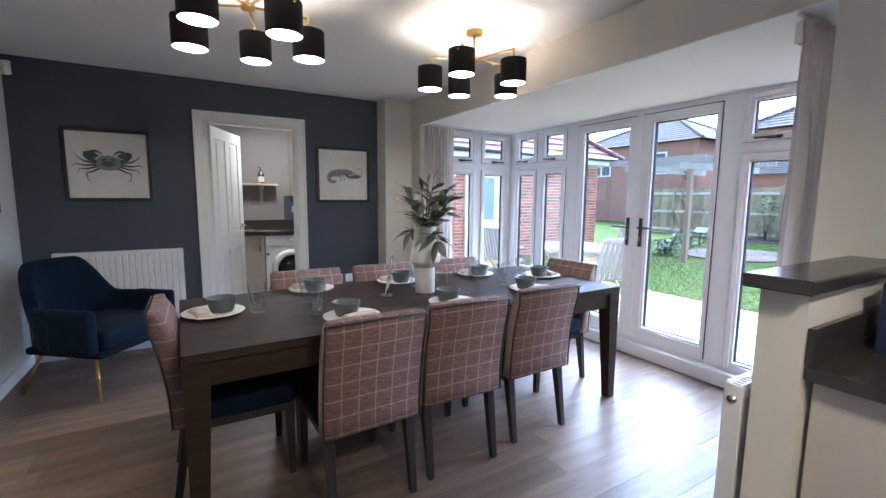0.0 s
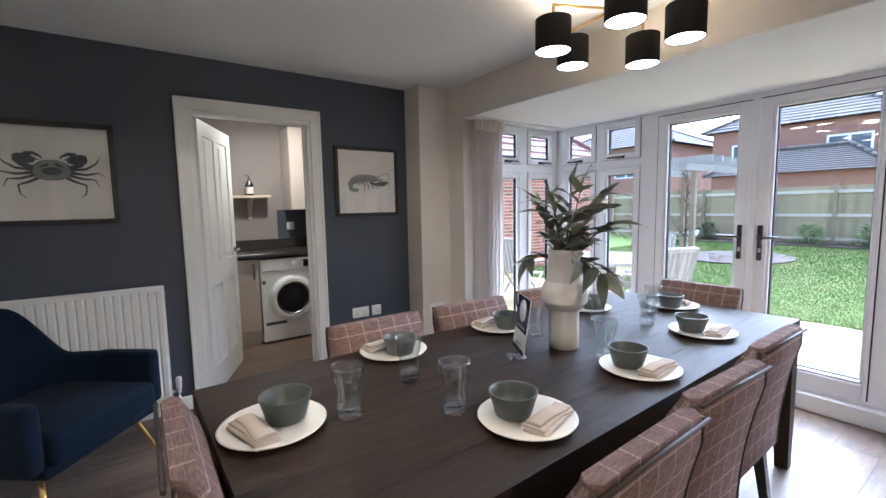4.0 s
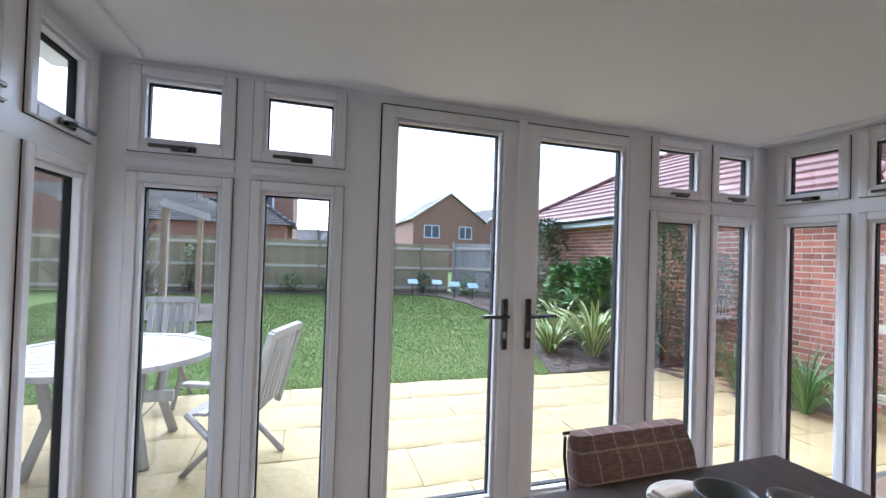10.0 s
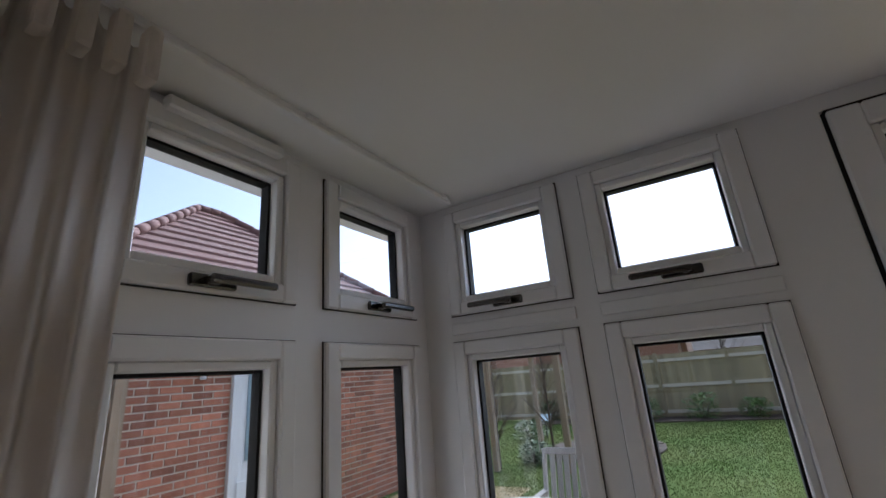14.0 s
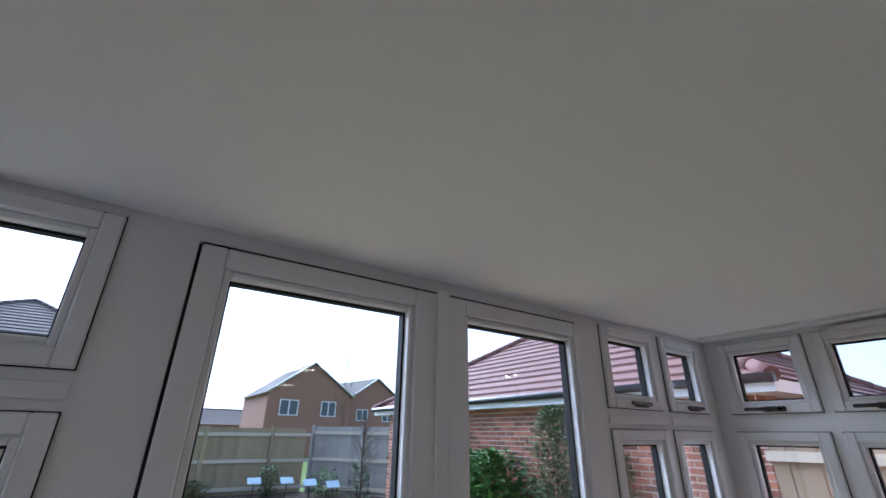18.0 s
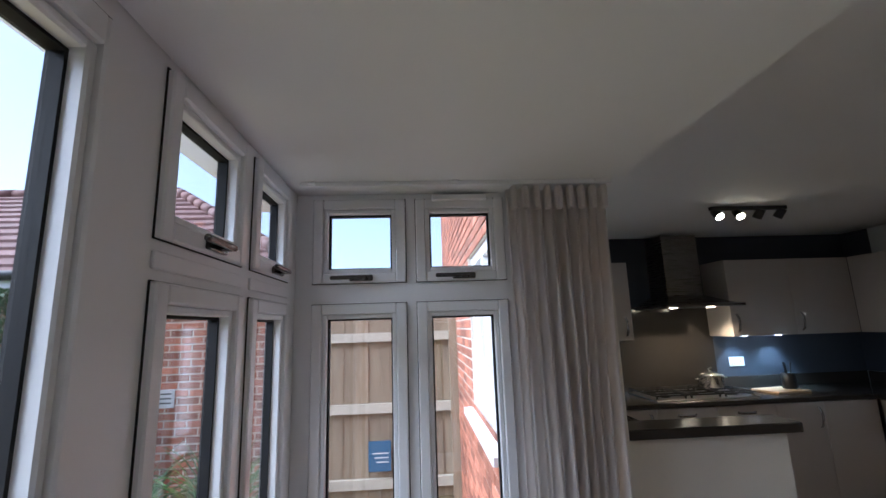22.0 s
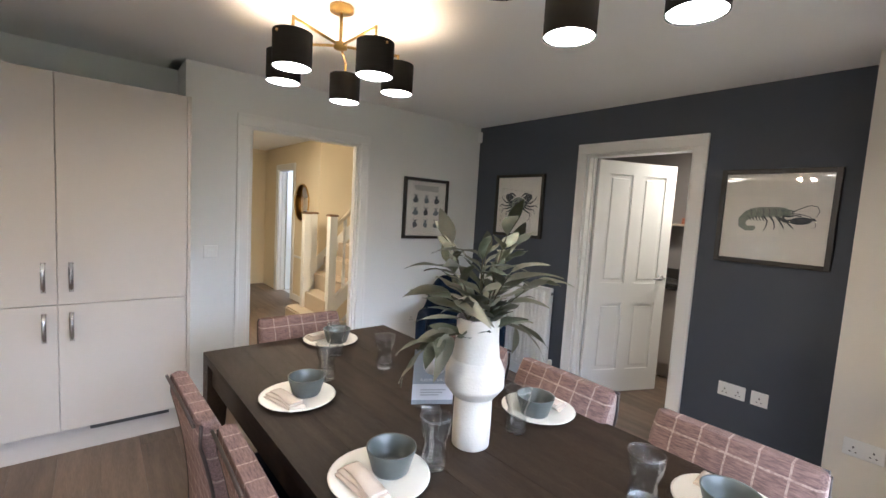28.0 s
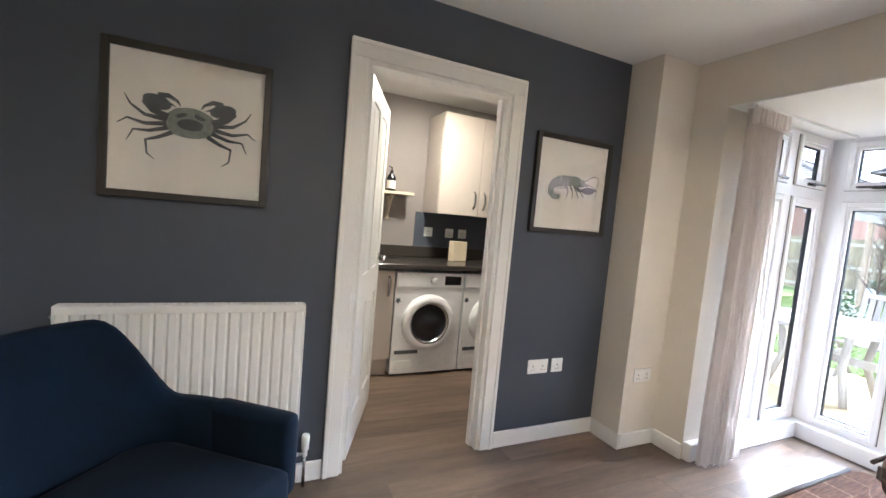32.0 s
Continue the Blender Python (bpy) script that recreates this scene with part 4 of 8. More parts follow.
def radiator(name, width, height, place, turn, label):
    """A panel radiator; its front faces local -y, its back stands on local y = 0."""
    r = thing(name, label, "radiator", place, turn)
    fr_, n = -0.075, int(width / 0.042)
    bm = bmesh.new()
    prof = []
    for i in range(n):
        x = -width / 2 + width * (i + 0.5) / n
        h = width / n / 2
        prof += [(x - h * 0.95, fr_ + 0.010), (x - h * 0.55, fr_), (x + h * 0.55, fr_), (x + h * 0.95, fr_ + 0.010)]
    lo = [bm.verts.new((x, y, 0.03)) for x, y in prof]
    hi = [bm.verts.new((x, y, height - 0.03)) for x, y in prof]
    for i in range(len(prof) - 1):
        bm.faces.new((lo[i], lo[i + 1], hi[i + 1], hi[i]))
    part("ribbed_panel", bm, GLOSSWHITE, r)
    part("water_panel", boxes((-width / 2, fr_ + 0.012, 0.0, width / 2, fr_ + 0.028, height), bevel=0.004), GLOSSWHITE, r)
    for za, zb in ((0.0, 0.032), (height - 0.032, height)):
        part("seam_rail", boxes((-width / 2, fr_ + 0.004, za, width / 2, fr_ + 0.0115, zb), bevel=0.003), GLOSSWHITE, r)
    part("back_panel", boxes((-width / 2, -0.035, 0.01, width / 2, -0.022, height - 0.01), bevel=0.003), GLOSSWHITE, r)
    gr = bmesh.new()
    k = int(width / 0.02)
    for i in range(k):
        x = -width / 2 + 0.012 + (width - 0.024) * i / (k - 1)
        grid_box(gr, x - 0.0035, -0.062, height - 0.012, x + 0.0035, -0.022, height + 0.001)
    grid_box(gr, -width / 2, -0.064, height - 0.02, width / 2, -0.058, height + 0.002)
    grid_box(gr, -width / 2, -0.026, height - 0.02, width / 2, -0.020, height + 0.002)
    part("top_grille", gr, GLOSSWHITE, r)
    for s in (-1, 1):
        part("end_cover", boxes((s * (width / 2 + 0.0005), -0.066, 0.0, s * (width / 2 + 0.006), -0.018, height), bevel=0.002), GLOSSWHITE, r)
        part("bracket", boxes((s * width * 0.35 - 0.015, -0.021, 0.08, s * width * 0.35 + 0.015, -0.001, height - 0.08)), GLOSSWHITE, r)
        part("air_vent", lathe([(0.0, 0.0), (0.013, 0.0), (0.013, 0.006), (0.006, 0.007), (0.006, 0.012), (0.0, 0.012)], 16, cap=False), CHROME, r, "", pose(s * (width / 2 + 0.006), -0.042, height - 0.045, 0, s * 90, 0))
    v = lathe([(0.012, 0), (0.012, 0.03), (0.017, 0.032), (0.019, 0.09), (0.015, 0.102)], 20)
    part("thermostat_valve", v, GLOSSWHITE, r, "white thermostatic valve", pose(width / 2 + 0.045, -0.045, 0.03))
    pp = tube([(width / 2 + 0.045, -0.045, 0.035), (width / 2 + 0.045, -0.045, -place[2])], 0.0075, 10)
    tube([(width / 2, -0.045, 0.04), (width / 2 + 0.045, -0.045, 0.04)], 0.010, 10, bm=pp)
    part("feed_pipe", pp, CHROME, r)
    return r


radiator("radiator", 0.86, 0.745, (0.02, YN - 0.0, 0.12), 0, "white ribbed panel radiator on the slate wall")
radiator("radiator", 0.62, 0.60, (2.21, 0.965, 0.19), 180, "white ribbed panel radiator on the half-height wall")

# slatted blind behind the kitchen window
blind = thing("window_blind", "white venetian blind at the kitchen window", "blind", (2.835, 0.0, 0.97))
part("head_rail", boxes((-0.014, -0.545, 1.045, 0.014, 0.545, 1.075), bevel=0.003), GLOSSWHITE, blind)
slat_bm = boxes((-0.013, -0.54, -0.001, 0.013, 0.54, 0.001))
slat_me = mesh_of("slat", slat_bm, GLOSSWHITE)
for i in range(44):
    o = new("slat", slat_me)
    o.parent = blind
    o.matrix_local = pose(0, 0, 0.03 + 0.0228 * i, 0, 52, 0)

# ---- dining table ----
TX0, TX1, TY0, TY1, TZ = 0.470, 2.935, 2.165, 3.145, 0.757
table = thing("dining_table", "long dark brown wooden dining table laid for eight", "table", ((TX0 + TX1) / 2, (TY0 + TY1) / 2, 0), 1.5)
L2, W2 = (TX1 - TX0) / 2, (TY1 - TY0) / 2
n = 6
for i in range(n):
    y0, y1 = -W2 + 2 * W2 * i / n, -W2 + 2 * W2 * (i + 1) / n
    part("tabletop_board", boxes((-L2, y0 + 0.0004, TZ - 0.035, L2, y1 - 0.0001, TZ), bevel=0.0006), OAKTABLE, table)
for s in (-1, 1):
    part("apron", boxes((-L2 + 0.08, s * (W2 - 0.02), TZ - 0.135, L2 - 0.08, s * (W2 - 0.045), TZ - 0.036)), OAKTABLE, table)
    part("apron", boxes((s * (L2 - 0.02), -W2 + 0.08, TZ - 0.135, s * (L2 - 0.045), W2 - 0.08, TZ - 0.036)), OAKTABLE, table)
for sx in (-1, 1):
    for sy in (-1, 1):
        bm = bmesh.new()
        vs = []
        for z, w in ((0, 0.055), (0.60, 0.088), (TZ - 0.036, 0.088)):
            ox, oy = sx * L2, sy * W2
            vs.append([bm.verts.new(p) for p in ((ox, oy, z), (ox - sx * w, oy, z), (ox - sx * w, oy - sy * w, z), (ox, oy - sy * w, z))])
        for a, b in zip(vs, vs[1:]):
            for i in range(4):
                bm.faces.new((a[i], a[(i + 1) % 4], b[(i + 1) % 4], b[i]))
        bm.faces.new(vs[0]); bm.faces.new(vs[-1])
        part("leg", bm, OAKTABLE, table)

# plaid fabric
def plaid():
    m = material("dusty_pink_plaid_wool", (0.29, 0.18, 0.155), 0.95, other=(0.065, 0.040, 0.036), scale=38, amount=1.0, stretch=(1, 6, 6), bump=0.5, bump_scale=260)
    n, l = m.node_tree.nodes, m.node_tree.links
    b = n["Principled BSDF"]
    base = b.inputs["Base Color"].links[0].from_socket
    co = n.new("ShaderNodeTexCoord")
    sep = n.new("ShaderNodeSeparateXYZ")
    l.new(co.outputs["Object"], sep.inputs[0])
    last = base
    for axis in ("X", "Z"):
        a = n.new("ShaderNodeMath"); a.operation = "MULTIPLY"; a.inputs[1].default_value = 1 / 0.074
        f = n.new("ShaderNodeMath"); f.operation = "FRACT"
        c = n.new("ShaderNodeMath"); c.operation = "LESS_THAN"; c.inputs[1].default_value = 0.075
        nz = n.new("ShaderNodeTexNoise"); nz.inputs["Scale"].default_value = 160
        g = n.new("ShaderNodeMath"); g.operation = "MULTIPLY"
        mr = n.new("ShaderNodeMapRange"); mr.inputs[1].default_value, mr.inputs[2].default_value, mr.inputs[3].default_value, mr.inputs[4].default_value = 0.35, 0.6, 0.25, 0.95
        l.new(co.outputs["Object"], nz.inputs["Vector"])
        l.new(nz.outputs["Fac"], mr.inputs[0])
        l.new(sep.outputs[axis], a.inputs[0]); l.new(a.outputs[0], f.inputs[0]); l.new(f.outputs[0], c.inputs[0])
        l.new(c.outputs[0], g.inputs[0]); l.new(mr.outputs[0], g.inputs[1])
        mx = n.new("ShaderNodeMix"); mx.data_type = "RGBA"
        mx.inputs["B"].default_value = (0.40, 0.30, 0.26, 1)
        l.new(g.outputs[0], mx.inputs["Factor"]); l.new(last, mx.inputs["A"])
        last = mx.outputs["Result"]
    l.new(last, b.inputs["Base Color"])
    return m


PLAID = plaid()
TRIM = material("dark_brown_piping", (0.035, 0.022, 0.018), 0.6)
def dining_chair(m):
    """Upholstered chair; faces local +y, its origin on the floor under the seat's middle."""
    c = thing("dining_chair", "dining chair with plaid wool back and black wooden legs", "chair", group="chairs round the table")
    w, d = 0.213, 0.23
    seat = boxes((-w, -d + 0.03, 0.36, w, d, 0.475), bevel=0.03, seg=3)
    part("seat", seat, NAVYVELVET, c, "dark padded seat", smooth=True)
    part("seat_rail", boxes((-w + 0.012, -d + 0.04, 0.325, w - 0.012, d - 0.012, 0.361)), BLACKWOOD, c)
    back = bmesh.new()
    rows = []
    for k in range(9):
        u = k / 8
        z = 0.36 + 0.485 * u
        y = -d - 0.005 - 0.075 * u * u
        th = 0.04
        if k == 8:
            th = 0.022
        rows.append((z, y, th))
    rings = []
    for z, y, th in rows:
        r = 0.018
        pr = [(-w - 0.006 + r, y - th), (-w - 0.006, y - th + r), (-w - 0.006, y + th - r), (-w - 0.006 + r, y + th), (w + 0.006 - r, y + th), (w + 0.006, y + th - r), (w + 0.006, y - th + r), (w + 0.006 - r, y - th)]
        rings.append([back.verts.new((px, py, z)) for px, py in pr])
    top_ring = [back.verts.new((v.co.x * 0.97, v.co.y * 0.99 - 0.003, 0.857)) for v in rings[-1]]
    rings.append(top_ring)
    for a, b in zip(rings, rings[1:]):
        for i in range(8):
            back.faces.new((a[i], a[(i + 1) % 8], b[(i + 1) % 8], b[i])).smooth = True
    back.faces.new(rings[0]); back.faces.new(rings[-1])
    bk = part("backrest", back, PLAID, c, "dusty pink and cream plaid backrest")
    for s in (-1, 1):
        part("piping", tube([(s * (w + 0.004), y - th + 0.004, z) for z, y, th in rows], 0.005, 6), TRIM, bk, "dark leather piping")
    part("piping", tube([(-w, rows[-1][1] - 0.034, 0.846), (0, rows[-1][1] - 0.034, 0.849), (w, rows[-1][1] - 0.034, 0.846)], 0.005, 6), TRIM, bk)
    for sx in (-1, 1):
        for y0, y1, z1 in ((d - 0.035, d - 0.03, 0.34), (-d + 0.02, -d - 0.045, 0.40)):
            leg = bmesh.new()
            vs = []
            for z, yy, hw in ((0, y1, 0.014), (z1, y0, 0.022)):
                xx = sx * (w - 0.03)
                vs.append([leg.verts.new((xx + a * hw, yy + b * hw, z)) for a, b in ((-1, -1), (1, -1), (1, 1), (-1, 1))])
            for i in range(4):
                leg.faces.new((vs[0][i], vs[0][(i + 1) % 4], vs[1][(i + 1) % 4], vs[1][i]))
            leg.faces.new(vs[0]); leg.faces.new(vs[1])
            part("leg", leg, BLACKWOOD, c)
    c.matrix_world = m
    return c


CHAIRS = [(1.155, 2.29, 2), (1.645, 2.33, -1), (2.18, 2.38, 1), (1.17, 2.885, 181), (1.69, 2.885, 179), (2.27, 2.90, 180), (0.70, 2.62, -90), (2.72, 2.69, 92)]
first = dining_chair(pose(*CHAIRS[0][:2], 0, 0, 0, CHAIRS[0][2]))
for x, y, a in CHAIRS[1:]:
    copy_thing(first, pose(x, y, 0, 0, 0, a))

# ---- place settings ----
def setting_plate(m):
    p = thing("plate", "large off-white stoneware plate with irregular rim", "plate", group="place settings")
    part("dish", lathe([(0.07, 0.0), (0.085, 0.003), (0.138, 0.014), (0.142, 0.018), (0.136, 0.019), (0.08, 0.008), (0.0, 0.007)], 40, cap=False), CERAMIC, p)
    p.matrix_world = m
    return p


def setting_bowl(m):
    b = thing("bowl", "grey-green glazed cereal bowl on a plate", "bowl", group="place settings")
    part("bowl", lathe([(0.0, 0.002), (0.044, 0.0), (0.050, 0.002), (0.054, 0.010), (0.064, 0.045), (0.0715, 0.070), (0.0718, 0.073), (0.0685, 0.0735), (0.066, 0.069), (0.059, 0.045), (0.049, 0.014), (0.042, 0.008), (0.0, 0.007)], 40, cap=False), BOWL, b)
    b.matrix_world = m
    return b


def napkin(m):
    k = thing("napkin", "folded natural linen napkin lying across a plate", "napkin", group="place settings")
    for i, (half, deep, z0, th) in enumerate(((0.088, 0.036, 0.004, 0.007), (0.085, 0.033, 0.0115, 0.008), (0.078, 0.024, 0.020, 0.007))):
        bm = bmesh.new()
        rings, n = [], 16
        for q in range(n + 1):
            u = q / n
            x = -half + 2 * half * u
            sag = -0.006 * (2 * u - 1) ** 2 * (1.2 - 0.3 * i) + 0.0016 * math.sin(9 * u + 2 * i)
            w = deep * (1 + 0.09 * math.sin(4 * u + 1.7 * i))
            y = 0.006 * math.sin(3 * u + i) + 0.003 * i
            rings.append([bm.verts.new((x, y + w * c, z0 + sag + 0.004 + th * e)) for c, e in ((-0.92, -0.5), (-1.0, 0.0), (-0.90, 0.48), (-0.3, 0.62), (0.4, 0.55), (0.93, 0.4), (1.0, 0.0), (0.93, -0.5))])
        for p, q in zip(rings, rings[1:]):
            for j in range(8):
                bm.faces.new((p[j], p[(j + 1) % 8], q[(j + 1) % 8], q[j])).smooth = True
        bm.faces.new(rings[0]); bm.faces.new(rings[-1])
        part("fold", bm, NAPKIN, k)
    k.matrix_world = m
    return k


def tumbler(m):
    t = thing("drinking_glass", "clear waisted drinking glass on the table", "glass", group="drinking glasses")
    part("glass", lathe([(0.0, 0.0), (0.026, 0.0), (0.028, 0.005), (0.030, 0.02), (0.026, 0.045), (0.024, 0.06), (0.033, 0.085), (0.036, 0.11), (0.036, 0.118), (0.0335, 0.118), (0.0335, 0.11), (0.0305, 0.086), (0.0215, 0.06), (0.0235, 0.045), (0.027, 0.022), (0.022, 0.016), (0.0, 0.014)], 28, cap=False), GLASS, t)
    t.matrix_world = m
    return t


# x, y of plate; turn; glass offset
SETTINGS = [(0.61, 2.70, -85), (1.172, 2.318, 5), (1.738, 2.325, -4), (2.345, 2.385, 2), (1.15, 3.02, 178), (1.715, 3.01, 184), (2.34, 2.985, 175), (2.745, 2.715, 88)]
GLASSES = [(0.80, 2.64), (1.06, 2.75), (1.05, 2.48), (1.77, 2.48), (1.765, 2.83), (2.30, 2.61), (2.20, 2.81), (2.55, 2.72)]
makers = []
for i, (x, y, a) in enumerate(SETTINGS):
    m = pose(x, y, TZ + 0.0005, 0, 0, a) @ Matrix.Scale(0.97, 4)
    if not i:
        makers = [setting_plate(m), setting_bowl(m @ pose(-0.012, 0.040, 0.0075)), napkin(m @ pose(0.022, -0.062, 0.0125, 0, 0, 8)), tumbler(pose(*GLASSES[0], TZ + 0.0005) @ Matrix.Scale(1.25, 4))]
    else:
        copy_thing(makers[0], m)
        copy_thing(makers[1], m @ pose(-0.012, 0.040, 0.0075))
        copy_thing(makers[2], m @ pose(0.022, -0.062, 0.0125, 0, 0, 8))
        copy_thing(makers[3], pose(*GLASSES[i], TZ + 0.0005))

# ---- vase with leaves ----
VX, VY = 1.738, 2.650
vase = thing("vase", "tall white ceramic vase with a wide collar", "vase", (VX, VY, TZ + 0.0005))
part("base", lathe([(0.0, 0), (0.053, 0), (0.058, 0.004), (0.059, 0.08), (0.058, 0.150), (0.060, 0.158)], 48, cap=False), VASEWHITE, vase)
part("collar", lathe([(0.0600, 0.1582), (0.066, 0.1605), (0.086, 0.186), (0.0905, 0.192), (0.0910, 0.197), (0.0905, 0.236), (0.089, 0.243), (0.078, 0.268), (0.0735, 0.2745)], 48, cap=False), VASEWHITE, vase)
part("neck", lathe([(0.0735, 0.2746), (0.0715, 0.284), (0.066, 0.33), (0.0645, 0.375), (0.066, 0.398), (0.0645, 0.401), (0.060, 0.400), (0.058, 0.39), (0.057, 0.30), (0.0, 0.29)], 48, cap=False), VASEWHITE, vase)
LEAF = material("waxy_olive_leaf", (0.07, 0.085, 0.05), 0.45, other=(0.17, 0.17, 0.11), scale=7, amount=0.9, piece=0.3)
LEAFB = material("pale_sage_leaf", (0.24, 0.26, 0.20), 0.5, other=(0.36, 0.32, 0.23), scale=6, amount=0.9, piece=0.3)
STEM = material("brown_green_stem", (0.08, 0.07, 0.04), 0.6)
spray = thing("foliage_spray", "spray of long eucalyptus-like leaves in the vase", "foliage", (VX, VY, TZ + 0.37))


def leaf_mesh(length, width, droop, curl=0.25):
    bm = bmesh.new()
    n = 9
    rows = []
    for i in range(n + 1):
        u = i / n
        w = width * math.sin(math.pi * u ** 0.85) ** 0.9 * 0.5 + 0.0008
        z = -droop * u * u * length
        rows.append([bm.verts.new((s * w, u * length * (1 - 0.15 * droop * u), z + abs(s) * curl * w + 0.004 * math.sin(9 * u + s))) for s in (-1, -0.5, 0, 0.5, 1)])
    for a, b in zip(rows, rows[1:]):
        for j in range(4):
            bm.faces.new((a[j], a[j + 1], b[j + 1], b[j])).smooth = True
    bmesh.ops.solidify(bm, geom=bm.faces[:], thickness=0.0012)
    return bm


leaf_bank = [mesh_of("leaf", leaf_mesh(l, w, d), mt) for l, w, d, mt in ((0.15, 0.048, 0.25, LEAF), (0.17, 0.048, 0.45, LEAF), (0.14, 0.054, 0.15, LEAFB), (0.18, 0.054, 0.6, LEAFB), (0.12, 0.048, 0.1, LEAF))]
rng = random.Random(5)


def aim(place, way, up_, size):
    """A pose whose y runs along way and whose z leans towards up_."""
    y = way.normalized()
    x = y.cross(up_).normalized()
    z = x.cross(y)
    return Matrix(((x.x * size, y.x * size, z.x * size, place.x), (x.y * size, y.y * size, z.y * size, place.y), (x.z * size, y.z * size, z.z * size, place.z), (0, 0, 0, 1)))


# azimuth, lean at the base, bend, length of each stem
STEMS = [(20, 4, 12, 0.29), (75, 8, 18, 0.25), (130, 8, 22, 0.22), (200, 12, 24, 0.20), (250, 8, 18, 0.26), (315, 12, 22, 0.24), (345, 16, 30, 0.21), (45, 22, 32, 0.19), (285, 24, 36, 0.17), (95, 40, 85, 0.13), (265, 45, 90, 0.13)]
for az, lean, bend, length in STEMS:
    a = radians(az)
    flat = Vector((math.cos(a), math.sin(a), 0))
    pts, tang, p = [], [], flat * 0.018 + Vector((0, 0, -0.08))
    for k in range(9):
        u = k / 8
        th = radians(lean + bend * u) if k > 1 else radians(lean * 0.3)
        d = flat * math.sin(th) + Vector((0, 0, math.cos(th)))
        pts.append(p.copy())
        tang.append(d)
        p = p + d * (length + 0.08) / 8
    st = part("stem", tube(pts, 0.0042, 6, taper=0.0018), STEM, spray)
    for k in range(2, 9):
        side = tang[k].cross(Vector((0, 0, 1))).normalized()
        sides = (1, -1) if k < 8 and k % 2 else ((1,) if k < 8 else (0, 1))
        for sgn in sides:
            sgn *= 1 if k % 4 < 2 else -1
            way = tang[k] * rng.uniform(0.7, 1.1) + side * sgn * rng.uniform(0.6, 1.1) + Vector((0, 0, rng.uniform(-0.15, 0.35)))
            lf = new("leaf", leaf_bank[rng.randrange(5)])
            lf.parent = st
            lf.matrix_local = aim(pts[k], way, Vector((rng.uniform(-0.5, 0.5), rng.uniform(-0.5, 0.5), 1)) + tang[k] * 0.2, rng.uniform(0.62, 0.9))

card = thing("table_sign", "small navy and white card in a clear stand", "sign", (1.50, 2.68, TZ + 0.0005), 60)
NAVYCARD = material("navy_card", (0.010, 0.022, 0.055), 0.12, rough_var=0.03)
# print on the card's other side, with the window's pale reflection in its colour
SHEENCARD = material("navy_card_with_sheen", (0.36, 0.40, 0.45), 0.15)
CARDWHITE = material("white_card", (0.74, 0.76, 0.80), 0.15)
GREYPRINT = material("grey_print", (0.4, 0.42, 0.45), 0.6)
CARDT = pose(0, 0, 0, 8, 0, 0)
part("card", boxes((-0.074, -0.0015, 0.025, 0.074, 0.0015, 0.235)), CARDWHITE, card, "", CARDT)
for s in (-1, 1):
    part("printed_panel", boxes((-0.074, s * 0.0016, 0.105, 0.074, s * 0.0022, 0.235)), NAVYCARD if s > 0 else SHEENCARD, card, "", CARDT)
    part("printed_band", boxes((-0.074, s * 0.0016, 0.025, 0.074, s * 0.0022, 0.042)), NAVYCARD if s > 0 else SHEENCARD, card, "", CARDT)
    part("printed_disc", lathe([(0.042, 0.0), (0.042, 0.0006)], 32), CARDWHITE, card, "", CARDT @ pose(0, s * 0.0024, 0.182, 90, 0, 0))
    for k in range(3):
        part("text_line", boxes((-0.045, s * 0.0016, 0.080 - 0.010 * k, 0.045 - 0.012 * k, s * 0.0022, 0.084 - 0.010 * k)), GREYPRINT, card, "", CARDT)
part("clear_stand", boxes((-0.035, -0.035, 0, 0.035, 0.035, 0.004), (-0.035, -0.006, 0.004, 0.035, -0.003, 0.06)), GLASS, card)
tc = bpy.data.curves.new("title", "FONT")
tc.body, tc.size, tc.align_x = "FLEXIBLE SPACE", 0.0135, "CENTER"
tc.extrude = 0.0003
for s, turn in ((-1, 0), (1, 180)):
    t_ = new("title", tc)
    tc.materials.append(CARDWHITE) if not tc.materials else None
    t_.parent = card
    t_.matrix_local = pose(0, 0, 0, 8, 0, 0) @ pose(0, s * 0.0026, 0.116, 90, 0, turn)
# ---- lights over the table ----
BULB = glowing("lit_diffuser", (1.0, 0.86, 0.66), 2.2)
SHADE = material("black_drum_shade", (0.010, 0.009, 0.008), 0.85, other=(0.016, 0.013, 0.011), scale=30)
SHADE.node_tree.nodes["Principled BSDF"].inputs["Specular IOR Level"].default_value = 0.15


